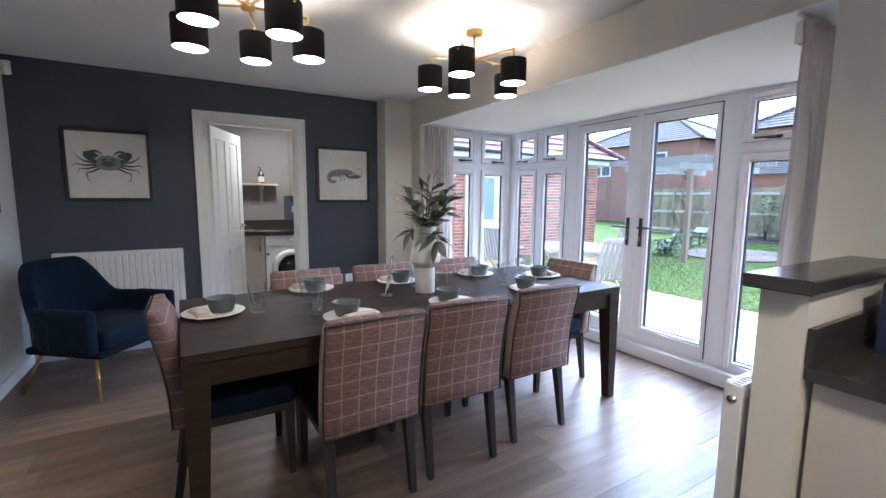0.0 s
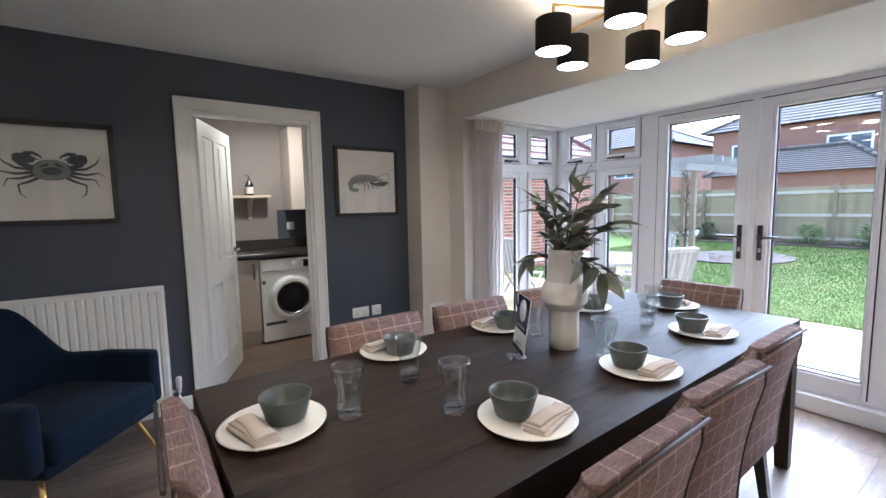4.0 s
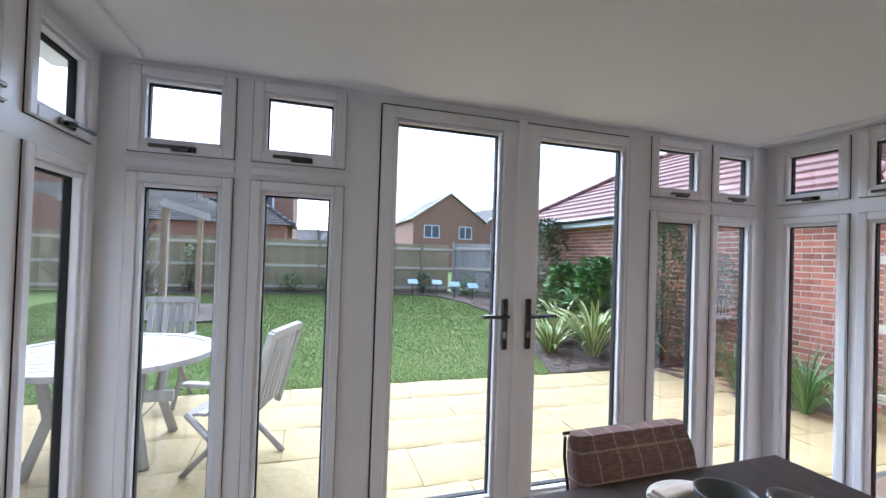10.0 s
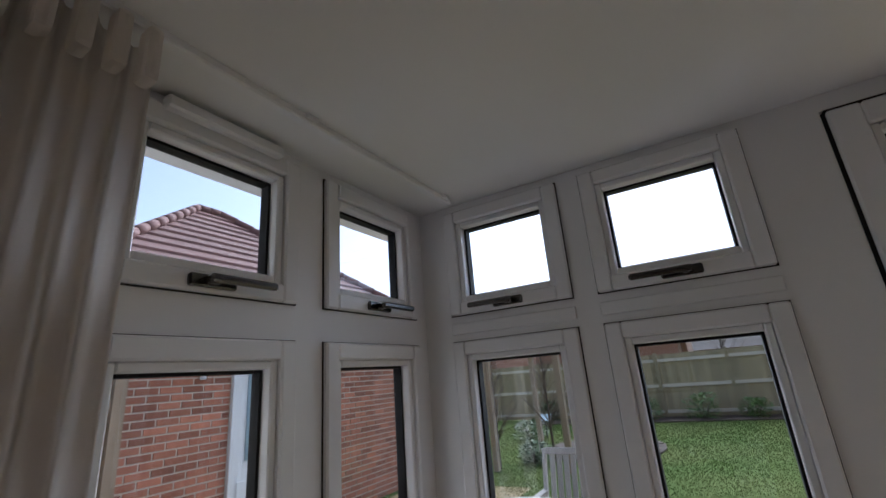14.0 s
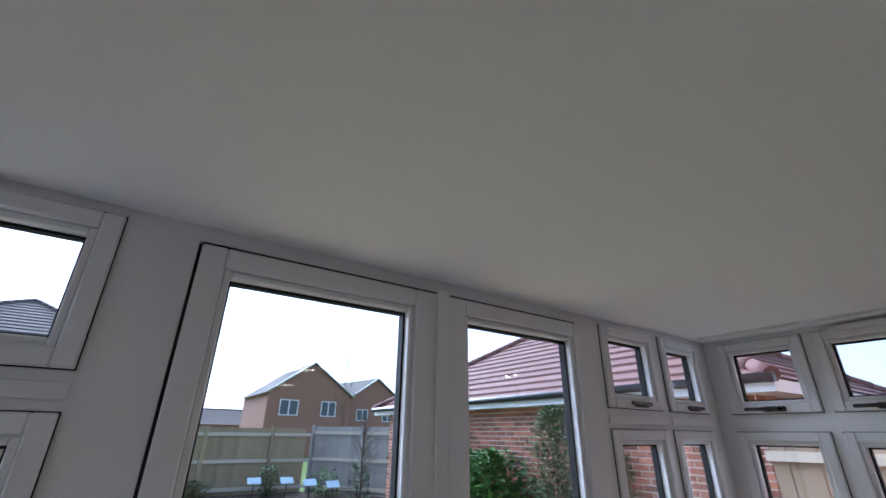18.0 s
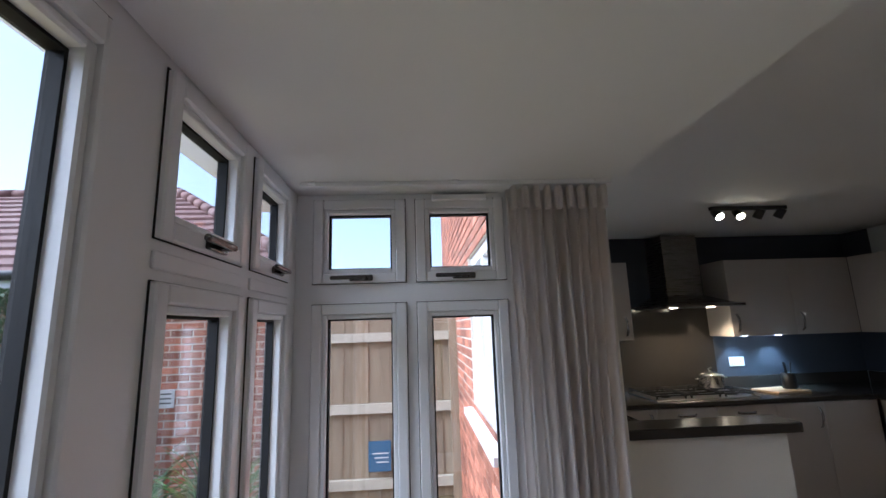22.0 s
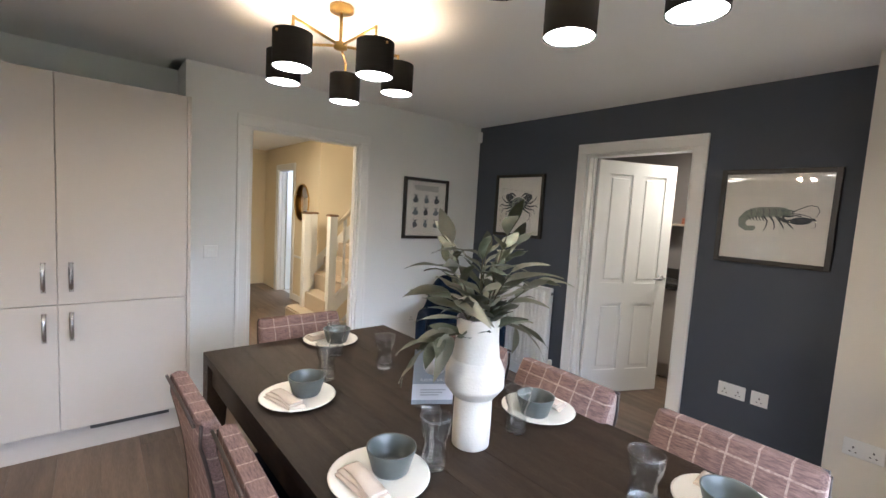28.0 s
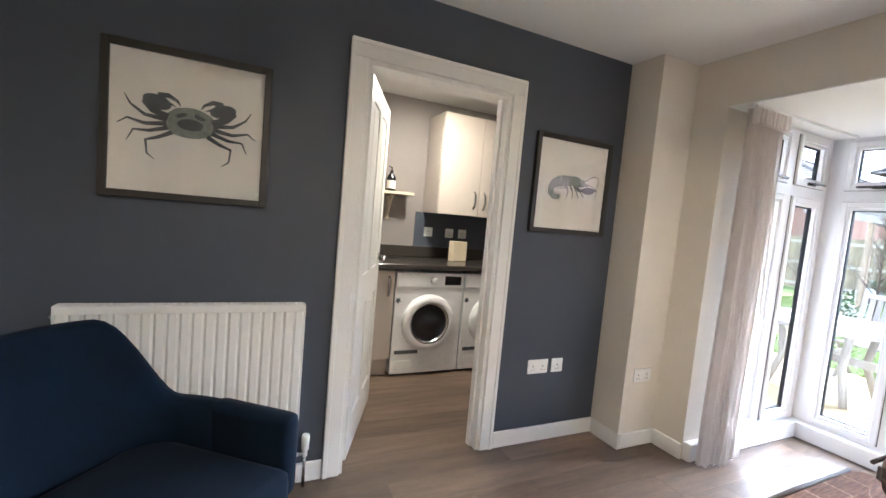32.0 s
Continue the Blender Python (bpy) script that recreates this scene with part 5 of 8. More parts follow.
def chandelier(m):
    c = thing("ceiling_light", "brass ceiling light with five small black drum shades", "ceiling light", group="ceiling lights over the table")
    part("ceiling_rose", lathe([(0.052, 0.0), (0.05, -0.022), (0.012, -0.026)], 28), BRASS, c)
    part("stem", tube([(0, 0, -0.02), (0, 0, -0.165)], 0.007, 10), BRASS, c)
    part("hub", lathe([(0.012, -0.185), (0.03, -0.178), (0.03, -0.155), (0.012, -0.148)], 20), BRASS, c)
    for i in range(5):
        a = i * 2 * math.pi / 5 + 0.3
        dx, dy = math.cos(a), math.sin(a)
        r = 0.27
        z = -0.165
        drop = 0.0 if i % 2 else -0.02
        arm = tube([(0, 0, z), (dx * r, dy * r, z + 0.012), (dx * r, dy * r, z + 0.012)], 0.006, 8)
        tube([(dx * r, dy * r, z + 0.018), (dx * r, dy * r, z - 0.035 + drop)], 0.006, 8, bm=arm)
        ar = part("arm", arm, BRASS, c)
        zt = z - 0.028 + drop
        sh = part("shade", lathe([(0.075, zt - 0.132), (0.075, zt), (0.072, zt), (0.072, zt - 0.132)], 32, cap=False), SHADE, c, "black drum shade", pose(dx * r, dy * r, 0))
        spk = lathe([(0.014, zt - 0.03), (0.014, zt - 0.012), (0.004, zt - 0.012)], 12)
        for q in range(3):
            tube([(0, 0, zt - 0.02), (0.0725 * math.cos(q * 2.0944), 0.0725 * math.sin(q * 2.0944), zt - 0.008)], 0.0025, 6, bm=spk)
        part("shade_ring", spk, BRASS, sh)
        part("side_screw", lathe([(0.005, 0), (0.005, 0.004)], 10), BRASS, sh, "", pose(0.0745 * dx, 0.0745 * dy, zt - 0.016) @ Vector((dx, dy, 0)).to_track_quat("Z", "Y").to_matrix().to_4x4())
        part("diffuser", lathe([(0.071, zt - 0.129), (0.071, zt - 0.122)], 28), BULB, sh, "glowing white diffuser")
    c.matrix_world = m
    return c


CH = [(0.81, 2.60, H - 0.001), (2.09, 2.68, H - 0.001)]
one = chandelier(pose(*CH[0], 0, 0, -12))
copy_thing(one, pose(*CH[1], 0, 0, -12))
for x, y, z in CH:
    for i in range(5):
        a = i * 2 * math.pi / 5 + 0.3 + radians(-12)
        lamp("chandelier_bulb", "POINT", (x + 0.27 * math.cos(a), y + 0.27 * math.sin(a), z - 0.245), (x, y, 0), 0.42, (1.0, 0.66, 0.34), 0.025)

# ---- pictures ----
def picture(name, w, h, place, turn, label):
    p = thing(name, label, "picture", place, turn)
    part("frame", boxes((-w / 2, -0.028, -h / 2, -w / 2 + 0.027, -0.001, h / 2), (w / 2 - 0.027, -0.028, -h / 2, w / 2, -0.001, h / 2), (-w / 2 + 0.027, -0.028, -h / 2, w / 2 - 0.027, -0.001, -h / 2 + 0.027), (-w / 2 + 0.027, -0.028, h / 2 - 0.027, w / 2 - 0.027, -0.001, h / 2), bevel=0.002), BLACKWOOD, p, "black wooden frame")
    part("print", boxes((-w / 2 + 0.019, -0.012, -h / 2 + 0.019, w / 2 - 0.019, -0.006, h / 2 - 0.019)), PAPER, p)
    g = part("glazing", boxes((-w / 2 + 0.019, -0.0195, -h / 2 + 0.019, w / 2 - 0.019, -0.018, h / 2 - 0.019)), PANE, p)
    g.visible_shadow = False
    return p


INK = material("blue_grey_ink", (0.075, 0.10, 0.13), 0.8, other=(0.22, 0.26, 0.27), scale=45, amount=1.0)
INKD = material("dark_ink", (0.035, 0.045, 0.06), 0.8, other=(0.1, 0.11, 0.12), scale=50, amount=1.0)


def blob(bm, pts, y=-0.0125):
    """A flat printed shape on the paper."""
    vs = [bm.verts.new((x, y, z)) for x, z in pts]
    bm.faces.new(vs)


def ell(cx, cz, rx, rz, n=20, rot=0.0):
    return [(cx + rx * math.cos(t) * math.cos(rot) - rz * math.sin(t) * math.sin(rot), cz + rx * math.cos(t) * math.sin(rot) + rz * math.sin(t) * math.cos(rot)) for t in (2 * math.pi * i / n for i in range(n))]


def stroke(bm, pts, w0, w1, y=-0.0127):
    n = len(pts)
    prev = None
    for i, (x, z) in enumerate(pts):
        a, b = pts[max(i - 1, 0)], pts[min(i + 1, n - 1)]
        dx, dz = b[0] - a[0], b[1] - a[1]
        k = math.hypot(dx, dz) or 1
        w = (w0 + (w1 - w0) * i / (n - 1)) / 2
        pair = [bm.verts.new((x - dz / k * w, y, z + dx / k * w)), bm.verts.new((x + dz / k * w, y, z - dx / k * w))]
        if prev:
            bm.faces.new((prev[0], prev[1], pair[1], pair[0]))
        prev = pair


crab = picture("crab_picture", 0.575, 0.575, (-0.02, YN, 1.562), 0, "framed print of a blue-grey crab in black frame")
CRABINK = material("green_grey_ink", (0.13, 0.17, 0.16), 0.8, other=(0.30, 0.32, 0.27), scale=60, amount=1.0)
bm = bmesh.new()
blob(bm, [(0.092 * math.cos(t) * (1 + 0.05 * math.cos(9 * t)), 0.012 + (0.066 if math.sin(t) > 0 else 0.052) * math.sin(t)) for t in (2 * math.pi * i / 40 for i in range(40))])
part("crab_shell", bm, CRABINK, crab)
bm = bmesh.new()
blob(bm, ell(0.0, 0.012, 0.045, 0.022), -0.0132)
for s in (-1, 1):
    blob(bm, ell(s * 0.030, 0.045, 0.020, 0.008, rot=-s * 0.4), -0.0132)
    blob(bm, ell(s * 0.112, 0.082, 0.048, 0.026, rot=s * 0.25), -0.0131)
    stroke(bm, [(s * 0.075, 0.03), (s * 0.125, 0.05), (s * 0.15, 0.075), (s * 0.13, 0.10)], 0.026, 0.022)
    stroke(bm, [(s * 0.11, 0.105), (s * 0.075, 0.112), (s * 0.045, 0.095), (s * 0.035, 0.078)], 0.026, 0.003)
    stroke(bm, [(s * 0.10, 0.080), (s * 0.07, 0.082), (s * 0.05, 0.074)], 0.016, 0.003)
    stroke(bm, [(s * 0.080, 0.02), (s * 0.15, 0.028), (s * 0.195, 0.06), (s * 0.215, 0.095)], 0.018, 0.003)
    stroke(bm, [(s * 0.080, 0.005), (s * 0.15, -0.005), (s * 0.205, 0.008), (s * 0.235, -0.015)], 0.018, 0.003)
    stroke(bm, [(s * 0.075, -0.01), (s * 0.135, -0.03), (s * 0.185, -0.032), (s * 0.205, -0.075)], 0.017, 0.003)
    stroke(bm, [(s * 0.060, -0.025), (s * 0.105, -0.05), (s * 0.145, -0.065), (s * 0.140, -0.115), (s * 0.115, -0.135)], 0.017, 0.003)
part("crab_legs", bm, INKD, crab)

lob = picture("lobster_picture", 0.56, 0.56, (1.92, YN, 1.548), 0, "framed print of a grey lobster in black frame")
bm = bmesh.new()
spine = [(0.055, 0.030), (0.02, 0.034), (-0.03, 0.030), (-0.08, 0.028), (-0.125, 0.012), (-0.150, -0.018), (-0.150, -0.050), (-0.125, -0.070), (-0.098, -0.066)]
stroke(bm, spine[:4], 0.052, 0.062, -0.0125)
stroke(bm, spine[3:], 0.058, 0.026, -0.0124)
blob(bm, [(0.050, 0.054), (0.105, 0.040), (0.075, 0.034), (0.10, 0.024), (0.06, 0.006), (0.02, 0.004)], -0.0126)
blob(bm, ell(-0.104, -0.068, 0.026, 0.015, rot=0.2), -0.0126)
part("lobster_body", bm, CRABINK, lob)
bm = bmesh.new()
for q in range(4):
    x = -0.045 + 0.030 * q
    stroke(bm, [(x, 0.006), (x + 0.020, -0.022), (x + 0.016 + 0.012 * q, -0.056), (x + 0.006 + 0.016 * q, -0.080 + 0.008 * q)], 0.011, 0.003)
for q in range(5):
    x = -0.118 + 0.016 * q
    stroke(bm, [(x, 0.004 - 0.004 * (q < 2)), (x + 0.010, -0.016), (x + 0.016, -0.022)], 0.008, 0.003)
for q in range(5):
    x = -0.115 + 0.030 * q
    stroke(bm, [(x, 0.052), (x + 0.010, 0.030), (x + 0.006, 0.004)], 0.003, 0.003, -0.0131)
stroke(bm, [(0.02, 0.004), (0.055, -0.018), (0.085, -0.016)], 0.014, 0.020)
blob(bm, ell(0.128, -0.014, 0.050, 0.021, rot=0.08), -0.0131)
blob(bm, [(0.150, -0.002), (0.185, 0.004), (0.200, -0.012), (0.178, -0.010), (0.160, -0.014)], -0.0132)
stroke(bm, [(0.045, 0.012), (0.075, 0.008), (0.10, 0.016), (0.13, 0.012)], 0.010, 0.006)
stroke(bm, [(0.085, 0.032), (0.13, 0.060), (0.165, 0.075), (0.195, 0.066), (0.205, 0.040), (0.192, 0.010)], 0.005, 0.003)
stroke(bm, [(0.085, 0.028), (0.13, 0.022), (0.165, 0.012), (0.19, -0.012), (0.195, -0.045), (0.178, -0.052)], 0.005, 0.002)
part("lobster_legs", bm, INKD, lob)

veg = picture("vegetable_picture", 0.51, 0.56, (XW, 4.165, 1.482), 90, "framed print of nine vegetables under a title")
tv = bpy.data.curves.new("poster_title", "FONT")
tv.body, tv.size, tv.align_x, tv.extrude = "VEGETABLES", 0.052, "CENTER", 0.0003
tv.materials.append(INKD)
to = new("poster_title", tv)
to.parent = veg
to.matrix_local = pose(0, -0.0128, 0.165, 90, 0, 0) @ Matrix.Diagonal((0.95, 1.35, 1, 1))
for r in range(3):
    for q in range(3):
        bm = bmesh.new()
        cx, cz = -0.12 + 0.12 * q, 0.085 - 0.115 * r
        g = random.Random(r * 3 + q)
        blob(bm, [(cx + (0.03 + 0.012 * g.random()) * math.cos(t) * (0.6 + 0.4 * g.random()), cz - 0.008 + 0.030 * math.sin(t) * (0.7 + 0.3 * g.random())) for t in (2 * math.pi * i / 18 for i in range(18))])
        for k in range(3):
            stroke(bm, [(cx, cz + 0.01), (cx + 0.012 * (k - 1), cz + 0.035), (cx + 0.026 * (k - 1), cz + 0.045)], 0.012, 0.003)
        part("printed_vegetable", bm, INK if (r + q) % 2 else INKD, veg)

# ---- armchair ----
arm = thing("armchair", "navy velvet tub armchair with slim brass legs", "armchair", (-0.06, 4.20, 0), -129)
sh = bmesh.new()
rings = []
N = 41
for k in range(5):
    row_in, row_out = [], []
    for i in range(N):
        a = math.pi * (-0.02 + 1.04 * i / (N - 1))
        c_, s_ = math.cos(a), math.sin(a)
        q_ = max(0.0, min(1.0, (s_ - 0.40) / 0.50))
        rise = q_ * q_ * (3 - 2 * q_)
        top_z = 0.585 + 0.275 * rise
        u = k / 4
        z = 0.30 + (top_z - 0.30) * u
        rx = 0.335 + 0.035 * u
        ry = 0.30 + 0.075 * u
        yy = (s_ ** 0.8 if s_ > 0 else s_) * ry
        row_out.append(sh.verts.new((c_ * rx, -yy * 1.0 - (0.06 * rise * u), z)))
    rings.append(row_out)
for a, b in zip(rings, rings[1:]):
    for i in range(N - 1):
        sh.faces.new((a[i], a[i + 1], b[i + 1], b[i])).smooth = True
bmesh.ops.recalc_face_normals(sh, faces=sh.faces)
bmesh.ops.solidify(sh, geom=sh.faces[:], thickness=0.075)
shell = part("shell", sh, NAVYVELVET, arm, "navy velvet curved back and arms", smooth=True)
md = shell.modifiers.new("soft", "BEVEL")
md.width, md.segments, md.limit_method = 0.03, 3, "ANGLE"
for s in (-1, 1):
    part("arm_pad", boxes((s * 0.285, -0.02, 0.31, s * 0.365, 0.30, 0.60), bevel=0.035, seg=3), NAVYVELVET, arm, smooth=True)
part("seat_cushion", boxes((-0.285, -0.24, 0.31, 0.285, 0.33, 0.45), bevel=0.045, seg=3), NAVYVELVET, arm, "navy velvet seat cushion", smooth=True)
part("seat_base", boxes((-0.31, -0.26, 0.275, 0.31, 0.31, 0.325), bevel=0.02, seg=2), NAVYVELVET, arm, smooth=True)
for sx in (-1, 1):
    for sy in (-1, 1):
        part("leg", tube([(sx * 0.24, sy * 0.20, 0.29), (sx * 0.315, sy * 0.30, 0.0)], 0.013, 10, taper=0.008), BRASS, arm, "brass leg")

# alarm sensor
al = thing("alarm_sensor", "small white motion sensor high in the corner", "sensor", (XW + 0.03, YN - 0.03, 2.235), -45)
part("case", boxes((-0.03, -0.022, -0.05, 0.03, 0.022, 0.05), bevel=0.01, seg=2), GLOSSWHITE, al)

# ---- utility room ----
UY = 6.52
solid("wall_utility", boxes((XW - 0.1, UY, 0, XE + 0.35, UY + 0.1, H), (XE - 0.1, YN + 0.11, 0, XE - 0.001, UY, H), (XW - 0.1, YN + 0.11, 0, XW, UY, H)), GREIGE, "taupe painted utility room walls", "wall")
solid("ceiling_utility", boxes((XW - 0.1, YN + 0.11, H, XE + 0.35, UY + 0.1, H + 0.12)), CEIL, "white painted utility ceiling", "ceiling")
leafm = pose(0.69, YN + 0.105, 0.008, 0, 0, 66)
udoor = thing("door_2", "white four-panel door standing open into the utility room", "door", kind="structure")
udoor.matrix_world = leafm
DW, DH, DT = 0.757, 1.955, 0.035
slab = bmesh.new()
stiles = [(0, 0.10), (0.33, 0.427), (0.657, DW)]
rails = [(0, 0.20), (0.78, 0.95), (1.85, DH)]
for x0, x1 in stiles:
    grid_box(slab, x0, -DT, 0, x1, 0, DH)
for z0, z1 in rails:
    for x0, x1 in ((0.10, 0.33), (0.427, 0.657)):
        grid_box(slab, x0, -DT, z0, x1, 0, z1)
dl = part("door_leaf", slab, GLOSSWHITE, udoor)
for z0, z1 in ((0.20, 0.78), (0.95, 1.85)):
    for x0, x1 in ((0.10, 0.33), (0.427, 0.657)):
        pb = bmesh.new()
        grid_box(pb, x0, -DT + 0.010, z0, x1, -0.010, z1)
        grid_box(pb, x0 + 0.03, -DT + 0.003, z0 + 0.03, x1 - 0.03, -0.003, z1 - 0.03, bevel=0.006)
        part("door_panel", pb, GLOSSWHITE, dl)
for s, y in ((-1, -DT), (1, 0)):
    hd = lathe([(0.024, 0), (0.024, 0.008)], 20)
    part("rose", hd, CHROME, udoor, "", pose(DW - 0.06, y, 1.0, 90 if s < 0 else -90, 0, 0))
    part("lever", tube([(DW - 0.06, y, 1.0), (DW - 0.06, y + s * 0.045, 1.0), (DW - 0.08, y + s * 0.05, 1.0), (DW - 0.17, y + s * 0.05, 0.995)], 0.008, 10), CHROME, udoor, "chrome lever handle")
for z in (0.25, 1.0, 1.72):
    part("hinge", boxes((-0.012, -0.004, z - 0.05, 0.012, 0.004, z + 0.05)), CHROME, udoor)

LAUNDRYWHITE = material("white_enamel", (0.80, 0.81, 0.82), 0.28, other=(0.78, 0.79, 0.8), scale=3)
DRUM = material("smoky_drum_glass", (0.02, 0.02, 0.025), 0.08, rough_var=0.02)


def washer(name, x, label):
    w = thing(name, label, name.replace("_", " "), (x, 5.95, 0.0), group="laundry machines")
    part("cabinet", boxes((-0.297, 0, 0.02, 0.297, 0.52, 0.845), bevel=0.008, seg=2), LAUNDRYWHITE, w)
    part("control_panel", boxes((-0.297, -0.008, 0.725, 0.297, -0.0005, 0.843), bevel=0.003), LAUNDRYWHITE, w)
    part("drawer", boxes((-0.285, -0.012, 0.735, -0.10, -0.0085, 0.835), bevel=0.002), LAUNDRYWHITE, w)
    part("dial", lathe([(0.030, 0), (0.028, 0.02), (0.022, 0.022)], 24), LAUNDRYWHITE, w, "", pose(0.02, -0.009, 0.785, 90, 0, 0))
    part("display", boxes((0.12, -0.011, 0.748, 0.27, -0.0085, 0.822), bevel=0.001), BLACKGLASS, w)
    part("porthole_ring", lathe([(0.160, 0.03), (0.170, 0.045), (0.205, 0.040), (0.228, 0.014), (0.230, 0.0), (0.215, 0.0)], 48, cap=False), LAUNDRYWHITE, w, "", pose(0.0, -0.001, 0.44, 90, 0, 0))
    part("porthole_chrome", lathe([(0.150, 0.026), (0.156, 0.038), (0.168, 0.0458), (0.160, 0.030)], 48, cap=False), CHROME, w, "", pose(0.0, -0.001, 0.44, 90, 0, 0))
    part("porthole_glass", lathe([(0.160, 0.028), (0.125, 0.008), (0.07, 0.030), (0.04, 0.040), (0.0, 0.043)], 40, cap=False), DRUM, w, "", pose(0.0, -0.001, 0.44, 90, 0, 0))
    part("filter_flap", boxes((-0.27, -0.004, 0.06, -0.12, -0.0005, 0.13), bevel=0.002), LAUNDRYWHITE, w)
    part("energy_sticker", boxes((-0.27, -0.005, 0.185, -0.07, -0.0042, 0.215)), INKD, w)
    st = bmesh.new()
    blob(st, [((0.03 if i % 2 else 0.014) * math.sin(i * math.pi / 5) - 0.27, (0.03 if i % 2 else 0.014) * math.cos(i * math.pi / 5) + 0.62) for i in range(10)], -0.002)
    part("star_sticker", st, INKD, w)
    for sx in (-0.25, 0.25):
        for sy in (0.05, 0.46):
            part("foot", lathe([(0.02, 0), (0.016, 0.025)], 12), BLACKPLASTIC, w, "", pose(sx, sy, 0))
    return w


washer("washing_machine", 1.585, "white front-loading washing machine under the utility worktop")
washer("tumble_dryer", 2.195, "white tumble dryer beside the washing machine")
UFRONT = material("utility_cabinet_door", (0.50, 0.45, 0.40), 0.42, other=(0.47, 0.42, 0.37), scale=2)
uu = thing("utility_unit", "stone grey utility sink cabinet", "cabinet", (0.86, 5.955, 0.15))
part("body", boxes((-0.42, 0.02, 0, 0.42, 0.55, 0.707)), UFRONT, uu)
for x0, x1, hx in ((-0.42, 0.0, -0.05), (0.0, 0.42, 0.37)):
    d = part("door", boxes((x0 + 0.002, 0, 0, x1 - 0.002, 0.019, 0.705), bevel=0.002), UFRONT, uu)
    bar_handle(d, hx, 0, 0.58, (0, -1))
part("plinth", boxes((-0.42, 0.06, -0.15, 0.42, 0.55, -0.002)), UFRONT, uu)
ut = bmesh.new()
grid_box(ut, 0.0, 5.92, 0.872, XE - 0.101, UY - 0.001, 0.91, bevel=0.004)
grid_box(ut, 0.0, UY - 0.016, 0.911, XE - 0.101, UY - 0.001, 1.01, bevel=0.002)
tagged(part("utility_worktop", ut, WORKTOP), "dark speckled worktop in the utility room", "worktop")
us = thing("sink", "stainless steel utility sink with chrome mixer tap", "sink", (0.92, 6.2, 0.911))
part("bowl_rim", boxes((-0.30, -0.22, 0, 0.26, -0.20, 0.008), (-0.30, 0.20, 0, 0.26, 0.22, 0.008), (-0.30, -0.20, 0, -0.28, 0.20, 0.008), (0.24, -0.20, 0, 0.26, 0.20, 0.008), (-0.28, -0.20, 0, 0.24, 0.20, 0.002)), CHROME, us)
part("tap", tube([(0.0, 0.19, 0), (0.0, 0.19, 0.10), (0.02, 0.15, 0.14), (0.05, 0.05, 0.10)], 0.013, 10), CHROME, us)
part("tap_lever", tube([(0.0, 0.19, 0.10), (0.10, 0.17, 0.13)], 0.008, 8), CHROME, us)
uw = thing("utility_wall_unit", "stone grey wall cabinet in the utility room", "cabinet", (2.07, 6.18, 1.33))
part("body", boxes((-0.38, 0.02, 0, 0.40, 0.335, 0.86)), UFRONT, uw)
for x0, x1, hx in ((-0.38, 0.01, -0.04), (0.01, 0.40, 0.06)):
    d = part("door", boxes((x0 + 0.002, 0, 0, x1 - 0.002, 0.019, 0.86), bevel=0.002), UFRONT, uw)
    bar_handle(d, hx, 0, 0.14, (0, -1))
SHELFW = material("pale_oak", (0.62, 0.54, 0.42), 0.5, other=(0.52, 0.44, 0.33), scale=5, stretch=(1, 8, 8))
shf = thing("wall_shelf", "pale wooden shelf on a bracket", "shelf", (1.12, UY, 1.46))
part("board", boxes((-0.55, -0.20, 0, 0.40, -0.001, 0.025), bevel=0.003), SHELFW, shf)
part("bracket", boxes((0.20, -0.15, -0.025, 0.235, -0.001, -0.001), (0.20, -0.03, -0.22, 0.235, -0.001, -0.025), bevel=0.003), SHELFW, shf)
part("brace", tube([(0.2175, -0.14, -0.02), (0.2175, -0.02, -0.20)], 0.012, 6), SHELFW, shf)
btl = thing("soap_bottle", "dark pump bottle with a white label on the shelf", "bottle", (1.33, UY - 0.11, 1.4855))
part("bottle", lathe([(0.0, 0), (0.036, 0), (0.038, 0.006), (0.038, 0.12), (0.014, 0.155), (0.012, 0.175)], 24, cap=False), BLACKGLASS, btl)
part("label", lathe([(0.0385, 0.02), (0.0385, 0.09)], 24, cap=False), PAPER, btl)
part("pump", tube([(0, 0, 0.17), (0, 0, 0.205), (-0.03, -0.02, 0.205)], 0.006, 8), BLACKPLASTIC, btl)
for i, h in enumerate((0.03, 0.028)):
    b = thing("book", "closed cloth-bound book lying on the utility shelf", "book", (0.92, UY - 0.10, 1.4855 + 0.031 * i), 5 * i, group="books on the shelf")
    part("cover", boxes((-0.11, -0.075, 0, 0.11, 0.075, h), bevel=0.003), material("rust_cloth", (0.30, 0.09, 0.04), 0.7), b)
solid("panel_utility", boxes((1.62, UY - 0.004, 1.011, XE - 0.102, UY - 0.001, 1.33)), BLUE, "slate blue painted strip above the utility worktop", "wall panel")
for x in (1.76, 1.98, 2.12):
    double_socket((x, UY - 0.004, 1.15), 0, 0.086, "white single socket above the utility worktop")
dbx = thing("detergent_box", "pale yellow detergent box on the worktop", "box", (1.98, 6.30, 0.911), 12)
part("carton", boxes((-0.075, -0.04, 0, 0.075, 0.04, 0.18), bevel=0.003), material("cream_carton", (0.62, 0.53, 0.36), 0.6, other=(0.7, 0.65, 0.55), scale=8), dbx)
us_ = thing("utility_spotlight", "white ceiling bar with three small spotlights", "spotlight", (1.45, 5.6, H))
part("bar", boxes((-0.30, -0.015, -0.025, 0.30, 0.015, -0.001), bevel=0.003), GLOSSWHITE, us_)
